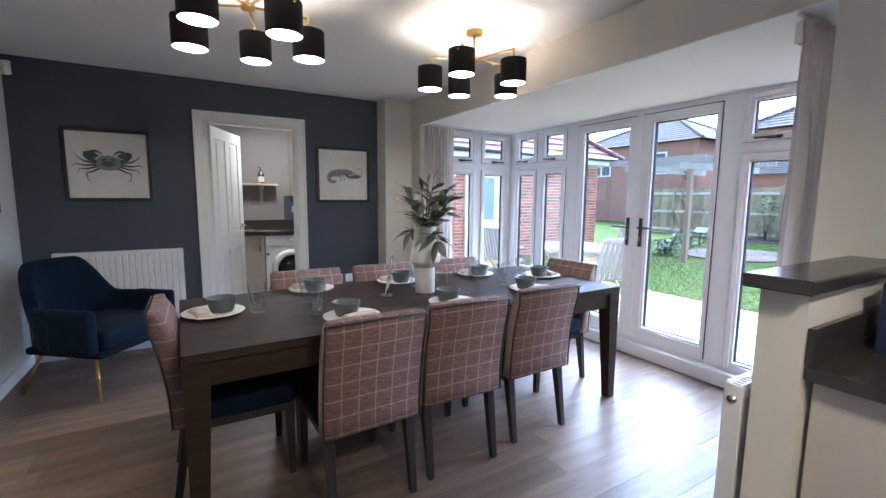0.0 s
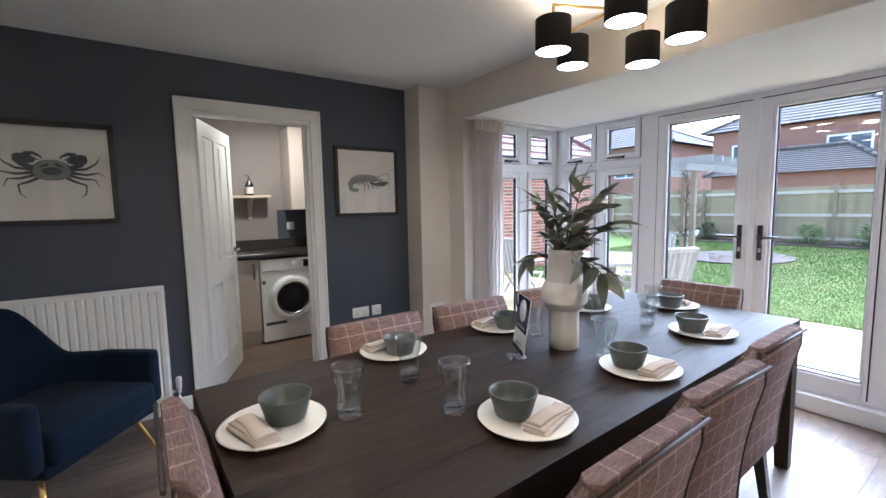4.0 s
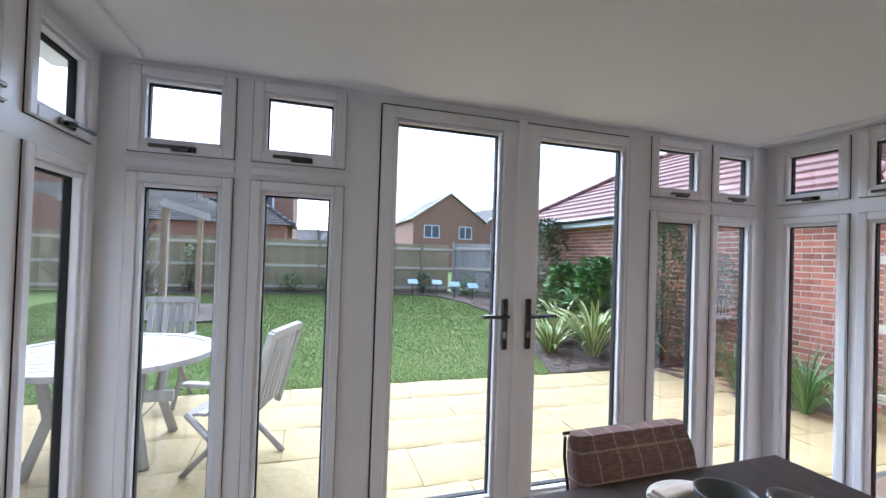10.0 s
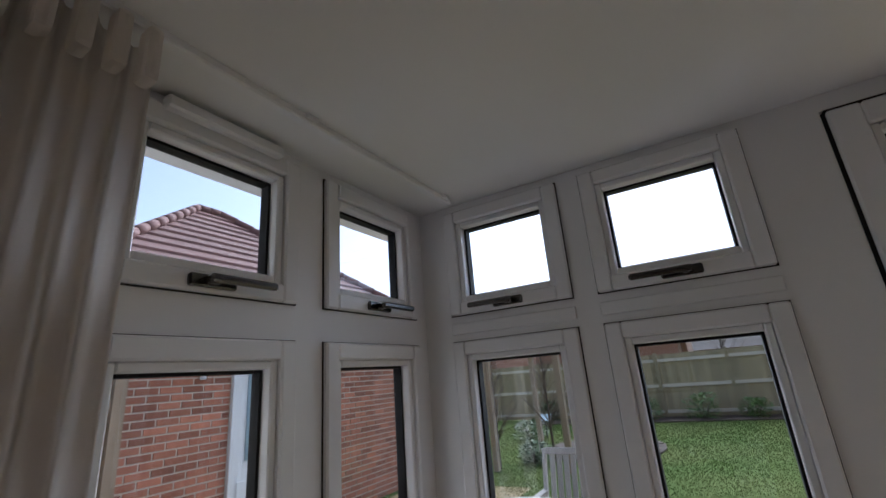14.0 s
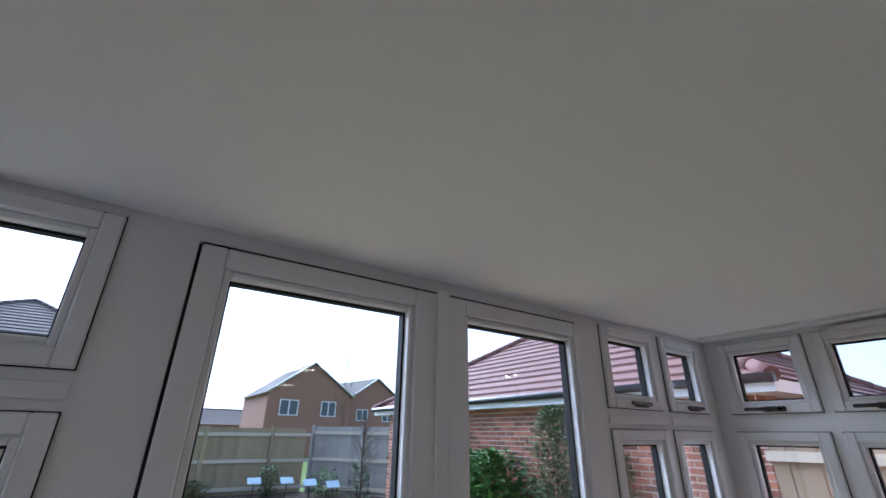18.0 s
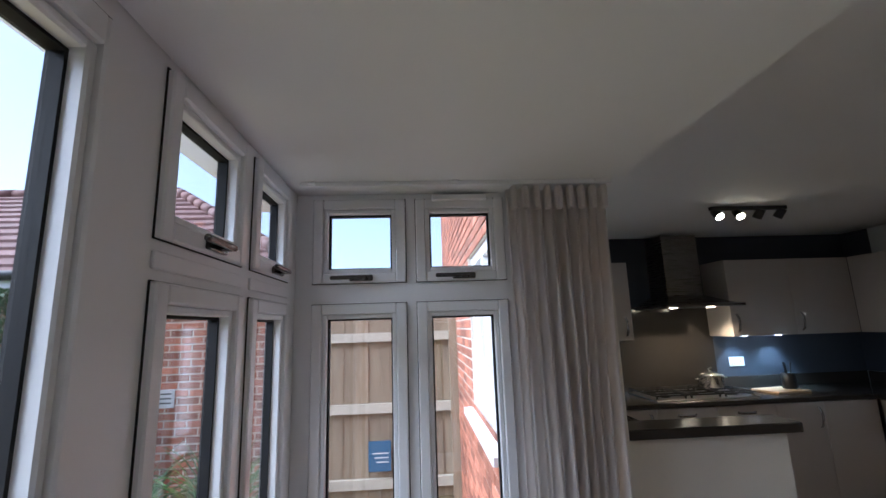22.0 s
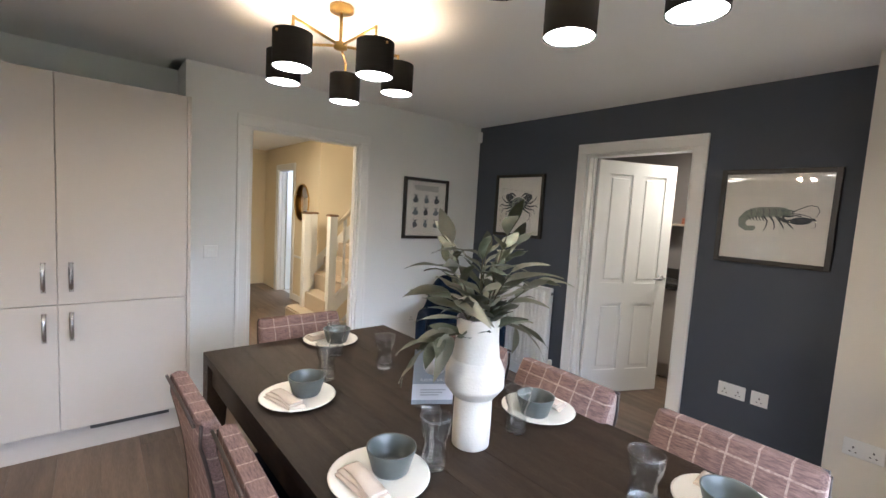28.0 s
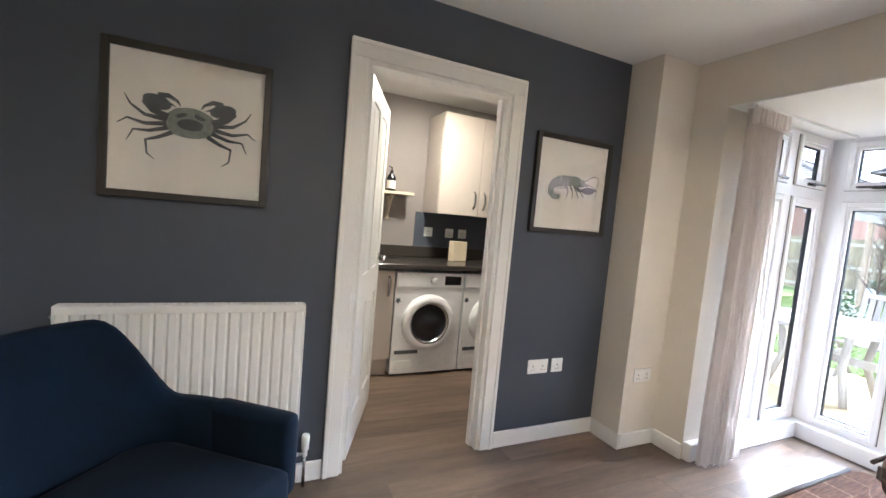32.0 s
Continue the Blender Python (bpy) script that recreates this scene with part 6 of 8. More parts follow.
for i, x in enumerate((-0.25, 0.0, 0.25)):
    hd = tube([(x, 0, -0.03), (x, 0.01, -0.055), (x + 0.02, 0.05, -0.11)], 0.028, 14)
    h = part("spot_head", hd, GLOSSWHITE, us_)
    part("bulb", tube([(x + 0.0201, 0.0502, -0.1105), (x + 0.021, 0.0515, -0.112)], 0.025, 14), SPOTGLOW, h)
lamp("utility_lamp", "AREA", (1.45, 5.65, H - 0.12), (1.45, 5.9, 0), 1.5, (1.0, 0.82, 0.58), 0.25)

# ---- hall ----
HX, HY = -5.2, 4.08
# last two boxes: unseen, added above the ceiling to keep sky light out
solid("wall_hall", boxes((HX - 0.1, 2.15, 0, XK - 0.1, 2.25, H), (HX - 0.1, 2.25, 0, HX, HY, H), (HX, HY, 0, -4.50, HY + 0.1, H), (-3.82, HY, 0, -2.87, HY + 0.1, H + 1.2), (-4.50, HY, 1.98, -3.82, HY + 0.1, H), (-2.97, HY + 0.1, 0, -2.87, 6.4, H + 1.2), (-2.97, 6.4, 0, XW - 0.10, 6.5, H + 1.2), (XW - 0.2, YN + 0.1, 0, XW - 0.10, 6.4, H + 1.2), (-2.87, 3.55, H, XW - 0.1, 3.65, H + 1.2), (-2.97, 3.55, H + 0.101, -2.87, HY, H + 1.2), (XW - 0.2, 3.65, H + 0.001, XW - 0.1, YN + 0.1, H + 1.2)), HALLPAINT, "warm cream painted hall walls", "wall")
solid("ceiling_hall", boxes((HX - 0.1, 2.15, H, XW - 0.10, 3.549, H + 0.1), (HX - 0.1, 3.549, H, -2.871, HY + 0.1, H + 0.1), (-2.97, 3.55, H + 1.2, XW - 0.1, 6.5, H + 1.3)), CEIL, "white painted hall ceiling", "ceiling")
skirting("baseboard_hall", [(HX + 0.001, 2.251, XW - 0.12, 2.266), (-3.74, HY - 0.016, -2.88, HY - 0.001)])
solid("wall_far_room", boxes((-5.2, 6.0, 0, -3.0, 6.1, H), (-5.3, HY + 0.1, 0, -5.2, 6.1, H), (-3.1, HY + 0.1, 0, -2.98, 6.1, H), (-5.3, HY + 0.1, H, -2.98, 6.1, H + 0.1), (-5.3, HY + 0.1, -0.1, -2.98, 6.1, -0.004)), WHITEWALL, "pale painted room beyond the hall", "wall")
architrave("doorframe_3", "y", HY, -1, -4.50, -3.82, 1.98, HY + 0.1, "white moulded doorframe beyond the hall")
far_chair = thing("tub_chair", "navy blue velvet tub chair in the far room", "armchair", (-4.1, 5.0, 0))
part("seat", lathe([(0.0, 0.1), (0.28, 0.1), (0.33, 0.16), (0.34, 0.42), (0.28, 0.46), (0.0, 0.44)], 24, cap=False), NAVYVELVET, far_chair)
part("back", boxes((-0.33, 0.15, 0.40, 0.33, 0.33, 0.75), bevel=0.06, seg=3), NAVYVELVET, far_chair)
for q in (-0.2, 0.2):
    part("leg", tube([(q, -0.15, 0.12), (q, -0.18, 0.0)], 0.012), BRASS, far_chair)
    part("leg", tube([(q, 0.15, 0.12), (q, 0.18, 0.0)], 0.012), BRASS, far_chair)

# stair rising from the hall, parallel to the dining room wall
SX0, SX1, SY = -1.80, -2.86, 3.563
stairs = thing("staircase", "carpeted staircase with white painted balustrade and oak handrail", "staircase", (SX0, SY, 0), kind="structure")
TR, RI, SW = 0.205, 0.19, SX0 - SX1
SLOPE = RI / TR
bull = bmesh.new()
edge = [(-SW + 0.22, TR)] + [(-SW + 0.32 - 0.10 * math.cos(q * math.pi / 12), 0.10 - 0.10 * math.sin(q * math.pi / 12)) for q in range(7)]
edge += [(-0.08 + 0.24 * math.sin(q * math.pi / 16), 0.24 - 0.24 * math.cos(q * math.pi / 16)) for q in range(9)] + [(0.16, 0.34), (-0.03, 0.36), (-0.03, TR)]
bull.faces.new([bull.verts.new((x, y, 0.0)) for x, y in edge])
up = bmesh.ops.extrude_face_region(bull, geom=bull.faces[:])["geom"]
bmesh.ops.translate(bull, vec=(0, 0, RI), verts=[q for q in up if isinstance(q, bmesh.types.BMVert)])
bmesh.ops.recalc_face_normals(bull, faces=bull.faces[:])
bmesh.ops.bevel(bull, geom=[q for q in bull.edges if q.verts[0].co.z > 0.1 and q.verts[1].co.z > 0.1], offset=0.022, segments=3, affect="EDGES")
part("step", bull, CARPET, stairs, "beige carpeted bullnose step")
for i in range(1, 10):
    left = -SW + (0.30 if i == 1 else 0.05 if i == 2 else 0.002)
    part("step", boxes((-0.05, i * TR - 0.015, max(0, (i - 2) * RI), left, (i + 1) * TR, (i + 1) * RI), bevel=0.016, seg=2), CARPET, stairs)


def raking(y0, y1, *bands):
    """Boards that run up the stair's slope: x0, x1, lower and upper height above the slope line."""
    bm = bmesh.new()
    for x0, x1, z0, z1 in bands:
        v = [bm.verts.new((x, y, max(z + y * SLOPE, 0.0))) for x in (x0, x1) for y, z in ((y0, z0), (y0, z1), (y1, z1), (y1, z0))]
        for f in ((0, 1, 2, 3), (7, 6, 5, 4), (0, 4, 5, 1), (1, 5, 6, 2), (2, 6, 7, 3), (3, 7, 4, 0)):
            bm.faces.new([v[q] for q in f])
    bmesh.ops.recalc_face_normals(bm, faces=bm.faces[:])
    return bm


part("spandrel", raking(0.29, 10 * TR, (-0.048, -0.014, -3.0, -0.02)), HALLPAINT, stairs, "cream panel under the stairs")
part("string", raking(0.285, 10 * TR, (-0.049, -0.004, -0.02, 0.135), (-0.052, 0.006, 0.1355, 0.16)), GLOSSWHITE, stairs, "white moulded stair string")
part("panel_moulding", raking(0.30, 10 * TR, (-0.0135, 0.004, -0.25, -0.215), (-0.0135, 0.0, -0.2145, -0.20)), GLOSSWHITE, stairs, "white moulding on the spandrel")
part("skirting", boxes((-0.012, 0.37, 0.0, 0.002, 10 * TR, 0.10), bevel=0.003), GLOSSWHITE, stairs)
part("wall_string", raking(0.45, 10 * TR, (-SW + 0.0025, -SW + 0.018, 0.10, 0.30)), GLOSSWHITE, stairs, "white string along the wall")
for x, y, z0 in ((-0.035, 0.245, RI), (-0.68, 0.205, RI), (-0.90, 0.375, 2 * RI)):
    nw = part("newel", boxes((x - 0.044, y - 0.044, z0 - 0.02, x + 0.044, y + 0.044, 1.335), bevel=0.005), GLOSSWHITE, stairs, "white painted newel post")
    part("newel_cap", boxes((x - 0.053, y - 0.053, 1.3352, x + 0.053, y + 0.053, 1.352), (x - 0.047, y - 0.047, 1.3521, x + 0.047, y + 0.047, 1.36), bevel=0.003), DARKOAK, nw, "dark oak cap")
part("handrail", raking(0.29, 10 * TR, (-0.060, -0.010, 0.945, 0.985), (-0.054, -0.016, 0.9852, 1.0)), SHELFW, stairs, "oak handrail")
for i in range(14):
    y = 0.40 + i * 0.125
    zb, zt = 0.16 + y * SLOPE, 0.944 + y * SLOPE
    part("baluster", boxes((-0.051, y - 0.016, zb - 0.012, -0.019, y + 0.016, zb + 0.20), (-0.046, y - 0.011, zb + 0.2001, -0.024, y + 0.011, zt - 0.2001), (-0.051, y - 0.016, zt - 0.20, -0.019, y + 0.016, zt + 0.012), bevel=0.003), GLOSSWHITE, stairs, "white chamfered baluster")
solid("dado_rail", boxes((-3.73, HY - 0.02, 0.65, -2.90, HY - 0.001, 0.685), bevel=0.005), GLOSSWHITE, "white dado rail on the hall wall", "trim")
mir = thing("wall_mirror", "round mirror in a thin brass frame in the hall", "mirror", (-3.45, HY - 0.001, 1.47), 0)
part("mirror_glass", lathe([(0.255, 0.0), (0.255, 0.008)], 48), material("mirror_silver", (0.85, 0.85, 0.85), 0.03, metal=1.0, rough_var=0.01), mir, "", pose(0, -0.001, 0, 90, 0, 0))
part("mirror_frame", tube([(0.262 * math.cos(t), -0.014, 0.262 * math.sin(t)) for t in (2 * math.pi * i / 48 for i in range(49))], 0.011, 8), BRASS, mir)
fdoor = thing("door_3", "white panelled door standing open into the far room", "door", (-4.47, HY + 0.11, 0.008), 104, kind="structure")
part("door_leaf", boxes((0.0, -0.035, 0, 0.62, 0.0, 1.94), bevel=0.002), GLOSSWHITE, fdoor)
part("lever", tube([(0.56, -0.035, 0.98), (0.56, -0.08, 0.98), (0.45, -0.085, 0.98)], 0.009, 8), CHROME, fdoor, "chrome lever handle")
coat = thing("hanging_bag", "small black bag hanging on the far room wall", "bag", (-4.06, 5.995, 1.35))
part("bag", boxes((-0.07, -0.05, -0.28, 0.07, -0.004, 0.10), bevel=0.02, seg=2), BLACKPLASTIC, coat)
part("strap", tube([(-0.05, -0.02, 0.09), (0, -0.012, 0.24), (0.05, -0.02, 0.09)], 0.006), BLACKPLASTIC, coat)
DOWN = glowing("downlight_glow", (1.0, 0.85, 0.6), 9)
for x, y in ((-1.3, 2.9), (-2.85, 3.38), (-2.2, 3.45)):
    d = thing("downlight", "recessed round downlight in the hall ceiling", "downlight", (x, y, H), group="hall downlights")
    part("bezel", lathe([(0.045, -0.006), (0.045, -0.001)], 20), GLOSSWHITE, d)
    part("lens", lathe([(0.034, -0.008), (0.034, -0.006)], 20), DOWN, d)
lamp("hall_lamp", "AREA", (-1.9, 2.95, H - 0.03), (-1.9, 2.95, 0), 2.5, (1.0, 0.74, 0.43), 0.5)
# added fill light at the stairwell top, no fitting there
lamp("stair_fill", "AREA", (-2.0, 4.9, H + 1.15), (-2.0, 4.9, 0), 0.8, (1.0, 0.74, 0.44), 0.5)
# added fill light to brighten the far room, stands for no known lamp
lamp("far_room_fill", "AREA", (-4.1, 5.0, H - 0.02), (-4.1, 5.0, 0), 1.8, (0.95, 0.97, 1.0), 0.5)
# ---- outdoors ----
LAWN = material("lawn_soil", (0.075, 0.120, 0.030), 0.95, other=(0.165, 0.175, 0.070), scale=0.7, bump=0.4, bump_scale=40)
GRASS = material("grass_blade", (0.078, 0.130, 0.030), 0.95, other=(0.175, 0.19, 0.075), scale=0.7, amount=1.0, piece=0.0, detail=3.0)
GRASS.node_tree.nodes["Principled BSDF"].inputs["Specular IOR Level"].default_value = 0.03
LAWN.node_tree.nodes["Principled BSDF"].inputs["Specular IOR Level"].default_value = 0.03
SLABSTONE = material("buff_riven_paving", (0.33, 0.255, 0.115), 0.85, other=(0.25, 0.19, 0.085), scale=3, amount=0.9, bump=0.9, bump_scale=7, piece=0.07)
for nd in SLABSTONE.node_tree.nodes:
    if nd.bl_idname == "ShaderNodeBump":
        nd.inputs["Distance"].default_value = 0.022
JOINT = material("sandy_joint", (0.27, 0.21, 0.105), 0.95, other=(0.2, 0.16, 0.1), scale=10)
BRICK = material("red_facing_brick", (0.42, 0.165, 0.095), 0.85, other=(0.28, 0.105, 0.065), scale=9, amount=0.9, bump=0.5, bump_scale=60, piece=0.4)
MORTAR = material("pale_mortar", (0.62, 0.55, 0.46), 0.95, other=(0.52, 0.46, 0.38), scale=12, bump=0.4)
ROOFTILE = material("red_brown_roof_tile", (0.15, 0.068, 0.057), 0.8, other=(0.115, 0.052, 0.045), scale=5, piece=0.15)
GREYTILE = material("grey_brown_roof_tile", (0.10, 0.085, 0.075), 0.85, other=(0.075, 0.065, 0.06), scale=3, piece=0.12)
RAILWOOD = material("pale_weathered_rail", (0.56, 0.51, 0.41), 0.85, other=(0.45, 0.40, 0.32), scale=4, stretch=(1, 6, 6), amount=0.9, bump=0.3)
FENCEWOOD = material("green_brown_fence_board", (0.33, 0.275, 0.165), 0.85, other=(0.24, 0.195, 0.115), scale=3, stretch=(6, 6, 1), amount=0.9, piece=0.2, bump=0.3)
NEWWOOD = material("pale_softwood_board", (0.35, 0.27, 0.18), 0.8, other=(0.24, 0.175, 0.115), scale=3, stretch=(7, 7, 1), amount=0.9, piece=0.15, bump=0.3)
GREYWOOD = material("weathered_grey_wood", (0.36, 0.34, 0.31), 0.85, other=(0.27, 0.255, 0.23), scale=4, stretch=(6, 6, 1), amount=0.9, piece=0.15, bump=0.3)
BARK = material("bark_mulch", (0.028, 0.020, 0.015), 0.95, other=(0.085, 0.060, 0.044), scale=14, amount=1.0, bump=1.0, bump_scale=40)
GREENA = material("green_shrub_leaf", (0.045, 0.13, 0.020), 0.5, other=(0.11, 0.22, 0.04), scale=3, amount=1.0, piece=0.35)
GREENB = material("dark_evergreen_leaf", (0.028, 0.072, 0.020), 0.5, other=(0.06, 0.12, 0.03), scale=3, amount=1.0, piece=0.35)
STRAP = material("yellow_leaf_margin", (0.42, 0.42, 0.15), 0.42, other=(0.50, 0.50, 0.24), scale=4, amount=1.0, piece=0.2)
WHITEPVC = material("white_fascia", (0.74, 0.75, 0.76), 0.4)
BLACKGUTTER = material("black_gutter", (0.02, 0.02, 0.022), 0.35)
TWIG = material("bare_twig", (0.10, 0.07, 0.05), 0.85)


def ground_height(x, y):
    return OUT - 0.02 + 0.10 * max(0.0, min(1.0, (x - 7.0) / 10.0))


gb = bmesh.new()
XS = [-60, -25, -5, 2.96, 5, 6.79, 8, 9, 10, 11, 12, 13, 14, 15, 16, 17, 18, 22, 40, 90, 300]
YSS = [-300, -90, -40, -20, -12, -8, -6, -4, -2, 0, 2, 4, 6, 8, 10, 12, 16, 22, 40, 90, 300]
gv = [[gb.verts.new((x, y, ground_height(x, y) - (0.25 if 2.5 < x < 3.9 or x < 2.97 else 0.0))) for y in YSS] for x in XS]
for i in range(len(XS) - 1):
    for j in range(len(YSS) - 1):
        gb.faces.new((gv[i][j], gv[i + 1][j], gv[i + 1][j + 1], gv[i][j + 1])).smooth = True
solid("ground", gb, LAWN, "garden ground with lawn turf rising to the fence", "ground")

BEDS = [[(6.80, 0.62), (8.2, 0.12), (9.2, -0.25), (10.3, -0.58), (12.0, -0.80), (14.0, -0.85), (15.6, -0.55), (16.3, 0.2), (16.45, 2.5), (16.3, 5.0), (16.2, 9.0), (17.35, 9.0), (17.35, -2.25), (14.2, -3.65), (13.1, -1.97), (6.80, -1.97)],
        [(12.5 + 1.35 * math.cos(k * 0.3142), 5.95 + 1.15 * math.sin(k * 0.3142)) for k in range(20)]]


def inside(x, y, ring):
    odd = False
    for (xa, ya), (xb, yb) in zip(ring, ring[1:] + ring[:1]):
        if (ya > y) != (yb > y) and x < xa + (y - ya) * (xb - xa) / (yb - ya):
            odd = not odd
    return odd


# lawn blades
def blades(name, n, region, mat, label, h=(0.010, 0.028), w=0.0045, cat="grass"):
    rg = random.Random(11)
    verts, faces = [], []
    x0, x1, y0, y1 = region
    for i in range(n):
        u = rg.random() ** 1.5
        x, y = x0 + (x1 - x0) * u, rg.uniform(y0, y1)
        if inside(x, y, BEDS[0]) or inside(x, y, BEDS[1]):
            continue
        z = ground_height(x, y)
        a, hh = rg.uniform(0, 6.28), rg.uniform(*h)
        ww = w * (1 + 0.25 * (x - x0))
        dx, dy = ww * math.cos(a), ww * math.sin(a)
        lx, ly = rg.uniform(-0.03, 0.03), rg.uniform(-0.03, 0.03)
        k = len(verts)
        verts += [(x - dx, y - dy, z - 0.01), (x + dx, y + dy, z - 0.01), (x + lx, y + ly, z + hh)]
        faces.append((k, k + 1, k + 2))
    me = bpy.data.meshes.new(name)
    me.from_pydata(verts, [], faces)
    me.materials.append(mat)
    return tagged(new(name, me), label, cat, "", "stuff")


blades("grass", 240000, (6.80, 17.2, -3.2, 9.5), GRASS, "short mown green lawn with dry patches")

# patio slabs are laid at the end; sand bed below them
solid("patio_bed", boxes((2.96, -2.2, OUT - 0.12, 6.78, 12.0, OUT - 0.035)), JOINT, "sandy bedding under the patio slabs", "pavement")


def brick_wall(parent, origin, along, out, length, height, limit, skip=(), seed=3):
    """Bricks in stretcher bond proud of a mortar face. along, out: unit vectors; limit: how many are single parts."""
    bl, bh, bd, j = 0.210, 0.060, 0.007, 0.015
    bm = bmesh.new()
    grid_box(bm, 0.0015, 0, 0.0015, bl - 0.0015, bd, bh - 0.0015)
    me = mesh_of("brick", bm, BRICK)
    rg = random.Random(seed)
    rest_v, rest_f, made = [], [], 0
    ax, ay = along
    ox, oy = out
    rot = Matrix(((ax, ox, 0, 0), (ay, oy, 0, 0), (0, 0, 1, 0), (0, 0, 0, 1)))
    rows_ = int(height / (bh + j))
    for r in range(rows_):
        z = r * (bh + j)
        s = -(bl + j) / 2 if r % 2 else 0.0
        while s < length:
            a0, a1 = max(s, 0.0), min(s + bl, length)
            hid = False
            for b0, b1, c0, c1 in skip:
                if c0 < z + 0.03 < c1:
                    hid = hid or (b0 <= a0 and a1 <= b1)
                    if a0 < b0 < a1:
                        a1 = b0
                    elif a0 < b1 < a1:
                        a0 = b1
            if a1 - a0 > 0.03 and not hid:
                m = Matrix.Translation((origin[0] + ax * a0, origin[1] + ay * a0, origin[2] + z)) @ rot @ Matrix.Diagonal(((a1 - a0) / bl, 1 + rg.uniform(-0.15, 0.2), 1, 1))
                near = made < limit
                if near:
                    b = new("brick", me)
                    b.parent = parent
                    b.matrix_local = parent.matrix_basis.inverted() @ m
                    made += 1
                else:
                    k = len(rest_v)
                    for x in (0.002, bl - 0.002):
                        for zz in (0.002, bh - 0.002):
                            rest_v.append(m @ Vector((x, bd, zz)))
                    for x in (0.0, bl):
                        for zz in (0.0, bh):
                            rest_v.append(m @ Vector((x, 0, zz)))
                    rest_f += [tuple(k + q for q in f) for f in ((0, 1, 3, 2), (4, 5, 1, 0), (2, 3, 7, 6), (1, 5, 7, 3), (4, 0, 2, 6))]
            s += bl + j
    if rest_v:
        me2 = bpy.data.meshes.new("brickwork")
        me2.from_pydata([tuple(v) for v in rest_v], [], rest_f)
        me2.materials.append(BRICK)
        ob = new("brickwork", me2)
        ob.parent = parent
        ob.matrix_local = parent.matrix_basis.inverted()
        tagged(ob, "", "", "", "stuff")


def hip_roof(parent, x0, x1, y0, y1, z0, rise, mat, over=0.3, courses=14, ridge_axis="x"):
    """A hipped roof of overlapping courses of tile."""
    x0, x1, y0, y1 = x0 - over, x1 + over, y0 - over, y1 + over
    half_ = min(x1 - x0, y1 - y0) / 2
    bm = bmesh.new()
    for k in range(courses):
        u0, u1 = k / courses, (k + 1) / courses
        a, b = u0 * half_, u1 * half_ + 0.02
        za, zb = z0 + rise * u0 + 0.03, z0 + rise * u1 + 0.004
        lo = [(x0 + a, y0 + a), (x1 - a, y0 + a), (x1 - a, y1 - a), (x0 + a, y1 - a)]
        hi = [(x0 + b, y0 + b), (x1 - b, y0 + b), (x1 - b, y1 - b), (x0 + b, y1 - b)]
        vl = [bm.verts.new((x, y, za)) for x, y in lo]
        vh = [bm.verts.new((x, y, zb)) for x, y in hi]
        vb = [bm.verts.new((x, y, za - 0.03)) for x, y in lo]
        for i in range(4):
            j_ = (i + 1) % 4
            bm.faces.new((vl[i], vl[j_], vh[j_], vh[i]))
            bm.faces.new((vb[i], vb[j_], vl[j_], vl[i]))
    rf = part("roof", bm, mat, parent, "")
    # ridge and hip cappings
    cap_ = bmesh.new()
    rz = z0 + rise + 0.03
    if x1 - x0 > y1 - y0:
        r0, r1 = (x0 + half_, (y0 + y1) / 2, rz), (x1 - half_, (y0 + y1) / 2, rz)
    else:
        r0, r1 = ((x0 + x1) / 2, y0 + half_, rz), ((x0 + x1) / 2, y1 - half_, rz)
    segs = [(r0, r1)] + [((cx, cy, z0 + 0.03), r0 if (abs(cx - r0[0]) + abs(cy - r0[1]) <= abs(cx - r1[0]) + abs(cy - r1[1])) else r1) for cx in (x0, x1) for cy in (y0, y1)]
    for p, q in segs:
        p, q = Vector(p), Vector(q)
        n_ = max(2, int((q - p).length / 0.33))
        for i in range(n_):
            tube([p.lerp(q, i / n_), p.lerp(q, (i + 1.04) / n_)], 0.085, 8, bm=cap_, taper=0.075)
    part("ridge_tile", cap_, mat, rf)
    return rf


# neighbouring garage with a white side door, across the patio
NW = 8.45
ng = thing("garage", "red brick garage with tiled hip roof and white side door", "garage", (7.0, 10.0, OUT))
part("wall", boxes((-3.2, -1.55, 0, 3.1, 4.6, 2.32)), MORTAR, ng, "brickwork joints")
part("fascia", boxes((-3.5, -1.85, 2.32, 3.4, -1.83, 2.50), (-3.5, -1.83, 2.32, 3.4, 4.9, 2.34)), WHITEPVC, ng)
part("gutter", tube([(-3.5, -1.90, 2.47), (3.4, -1.90, 2.47)], 0.05, 10), BLACKGUTTER, ng)
rf = hip_roof(ng, -3.2, 3.4, -1.55, 4.6, 2.45, 2.7, ROOFTILE, over=0.32, courses=15)
brick_wall(ng, (3.8, NW, OUT + 0.005), (1, 0), (0, -1), 6.3, 2.30, 300, skip=((1.99, 2.95, 0, 2.06),))
gd = part("door", boxes((-1.20, -1.60, 0.02, -0.26, -1.551, 2.05), bevel=0.004), WHITEPVC, ng, "white panelled side door")
part("door_panel", boxes((-1.10, -1.612, 0.15, -0.77, -1.60, 0.75), (-0.68, -1.612, 0.15, -0.35, -1.60, 0.75), bevel=0.004), WHITEPVC, gd)
part("door_glass", boxes((-1.02, -1.612, 0.95, -0.42, -1.60, 1.9), bevel=0.003), material("obscure_glass", (0.25, 0.33, 0.38), 0.25), gd)
lmp = part("wall_lamp", boxes((-1.60, -1.60, 1.85, -1.52, -1.562, 1.92)), CHROME, ng, "white cylinder wall lamp")
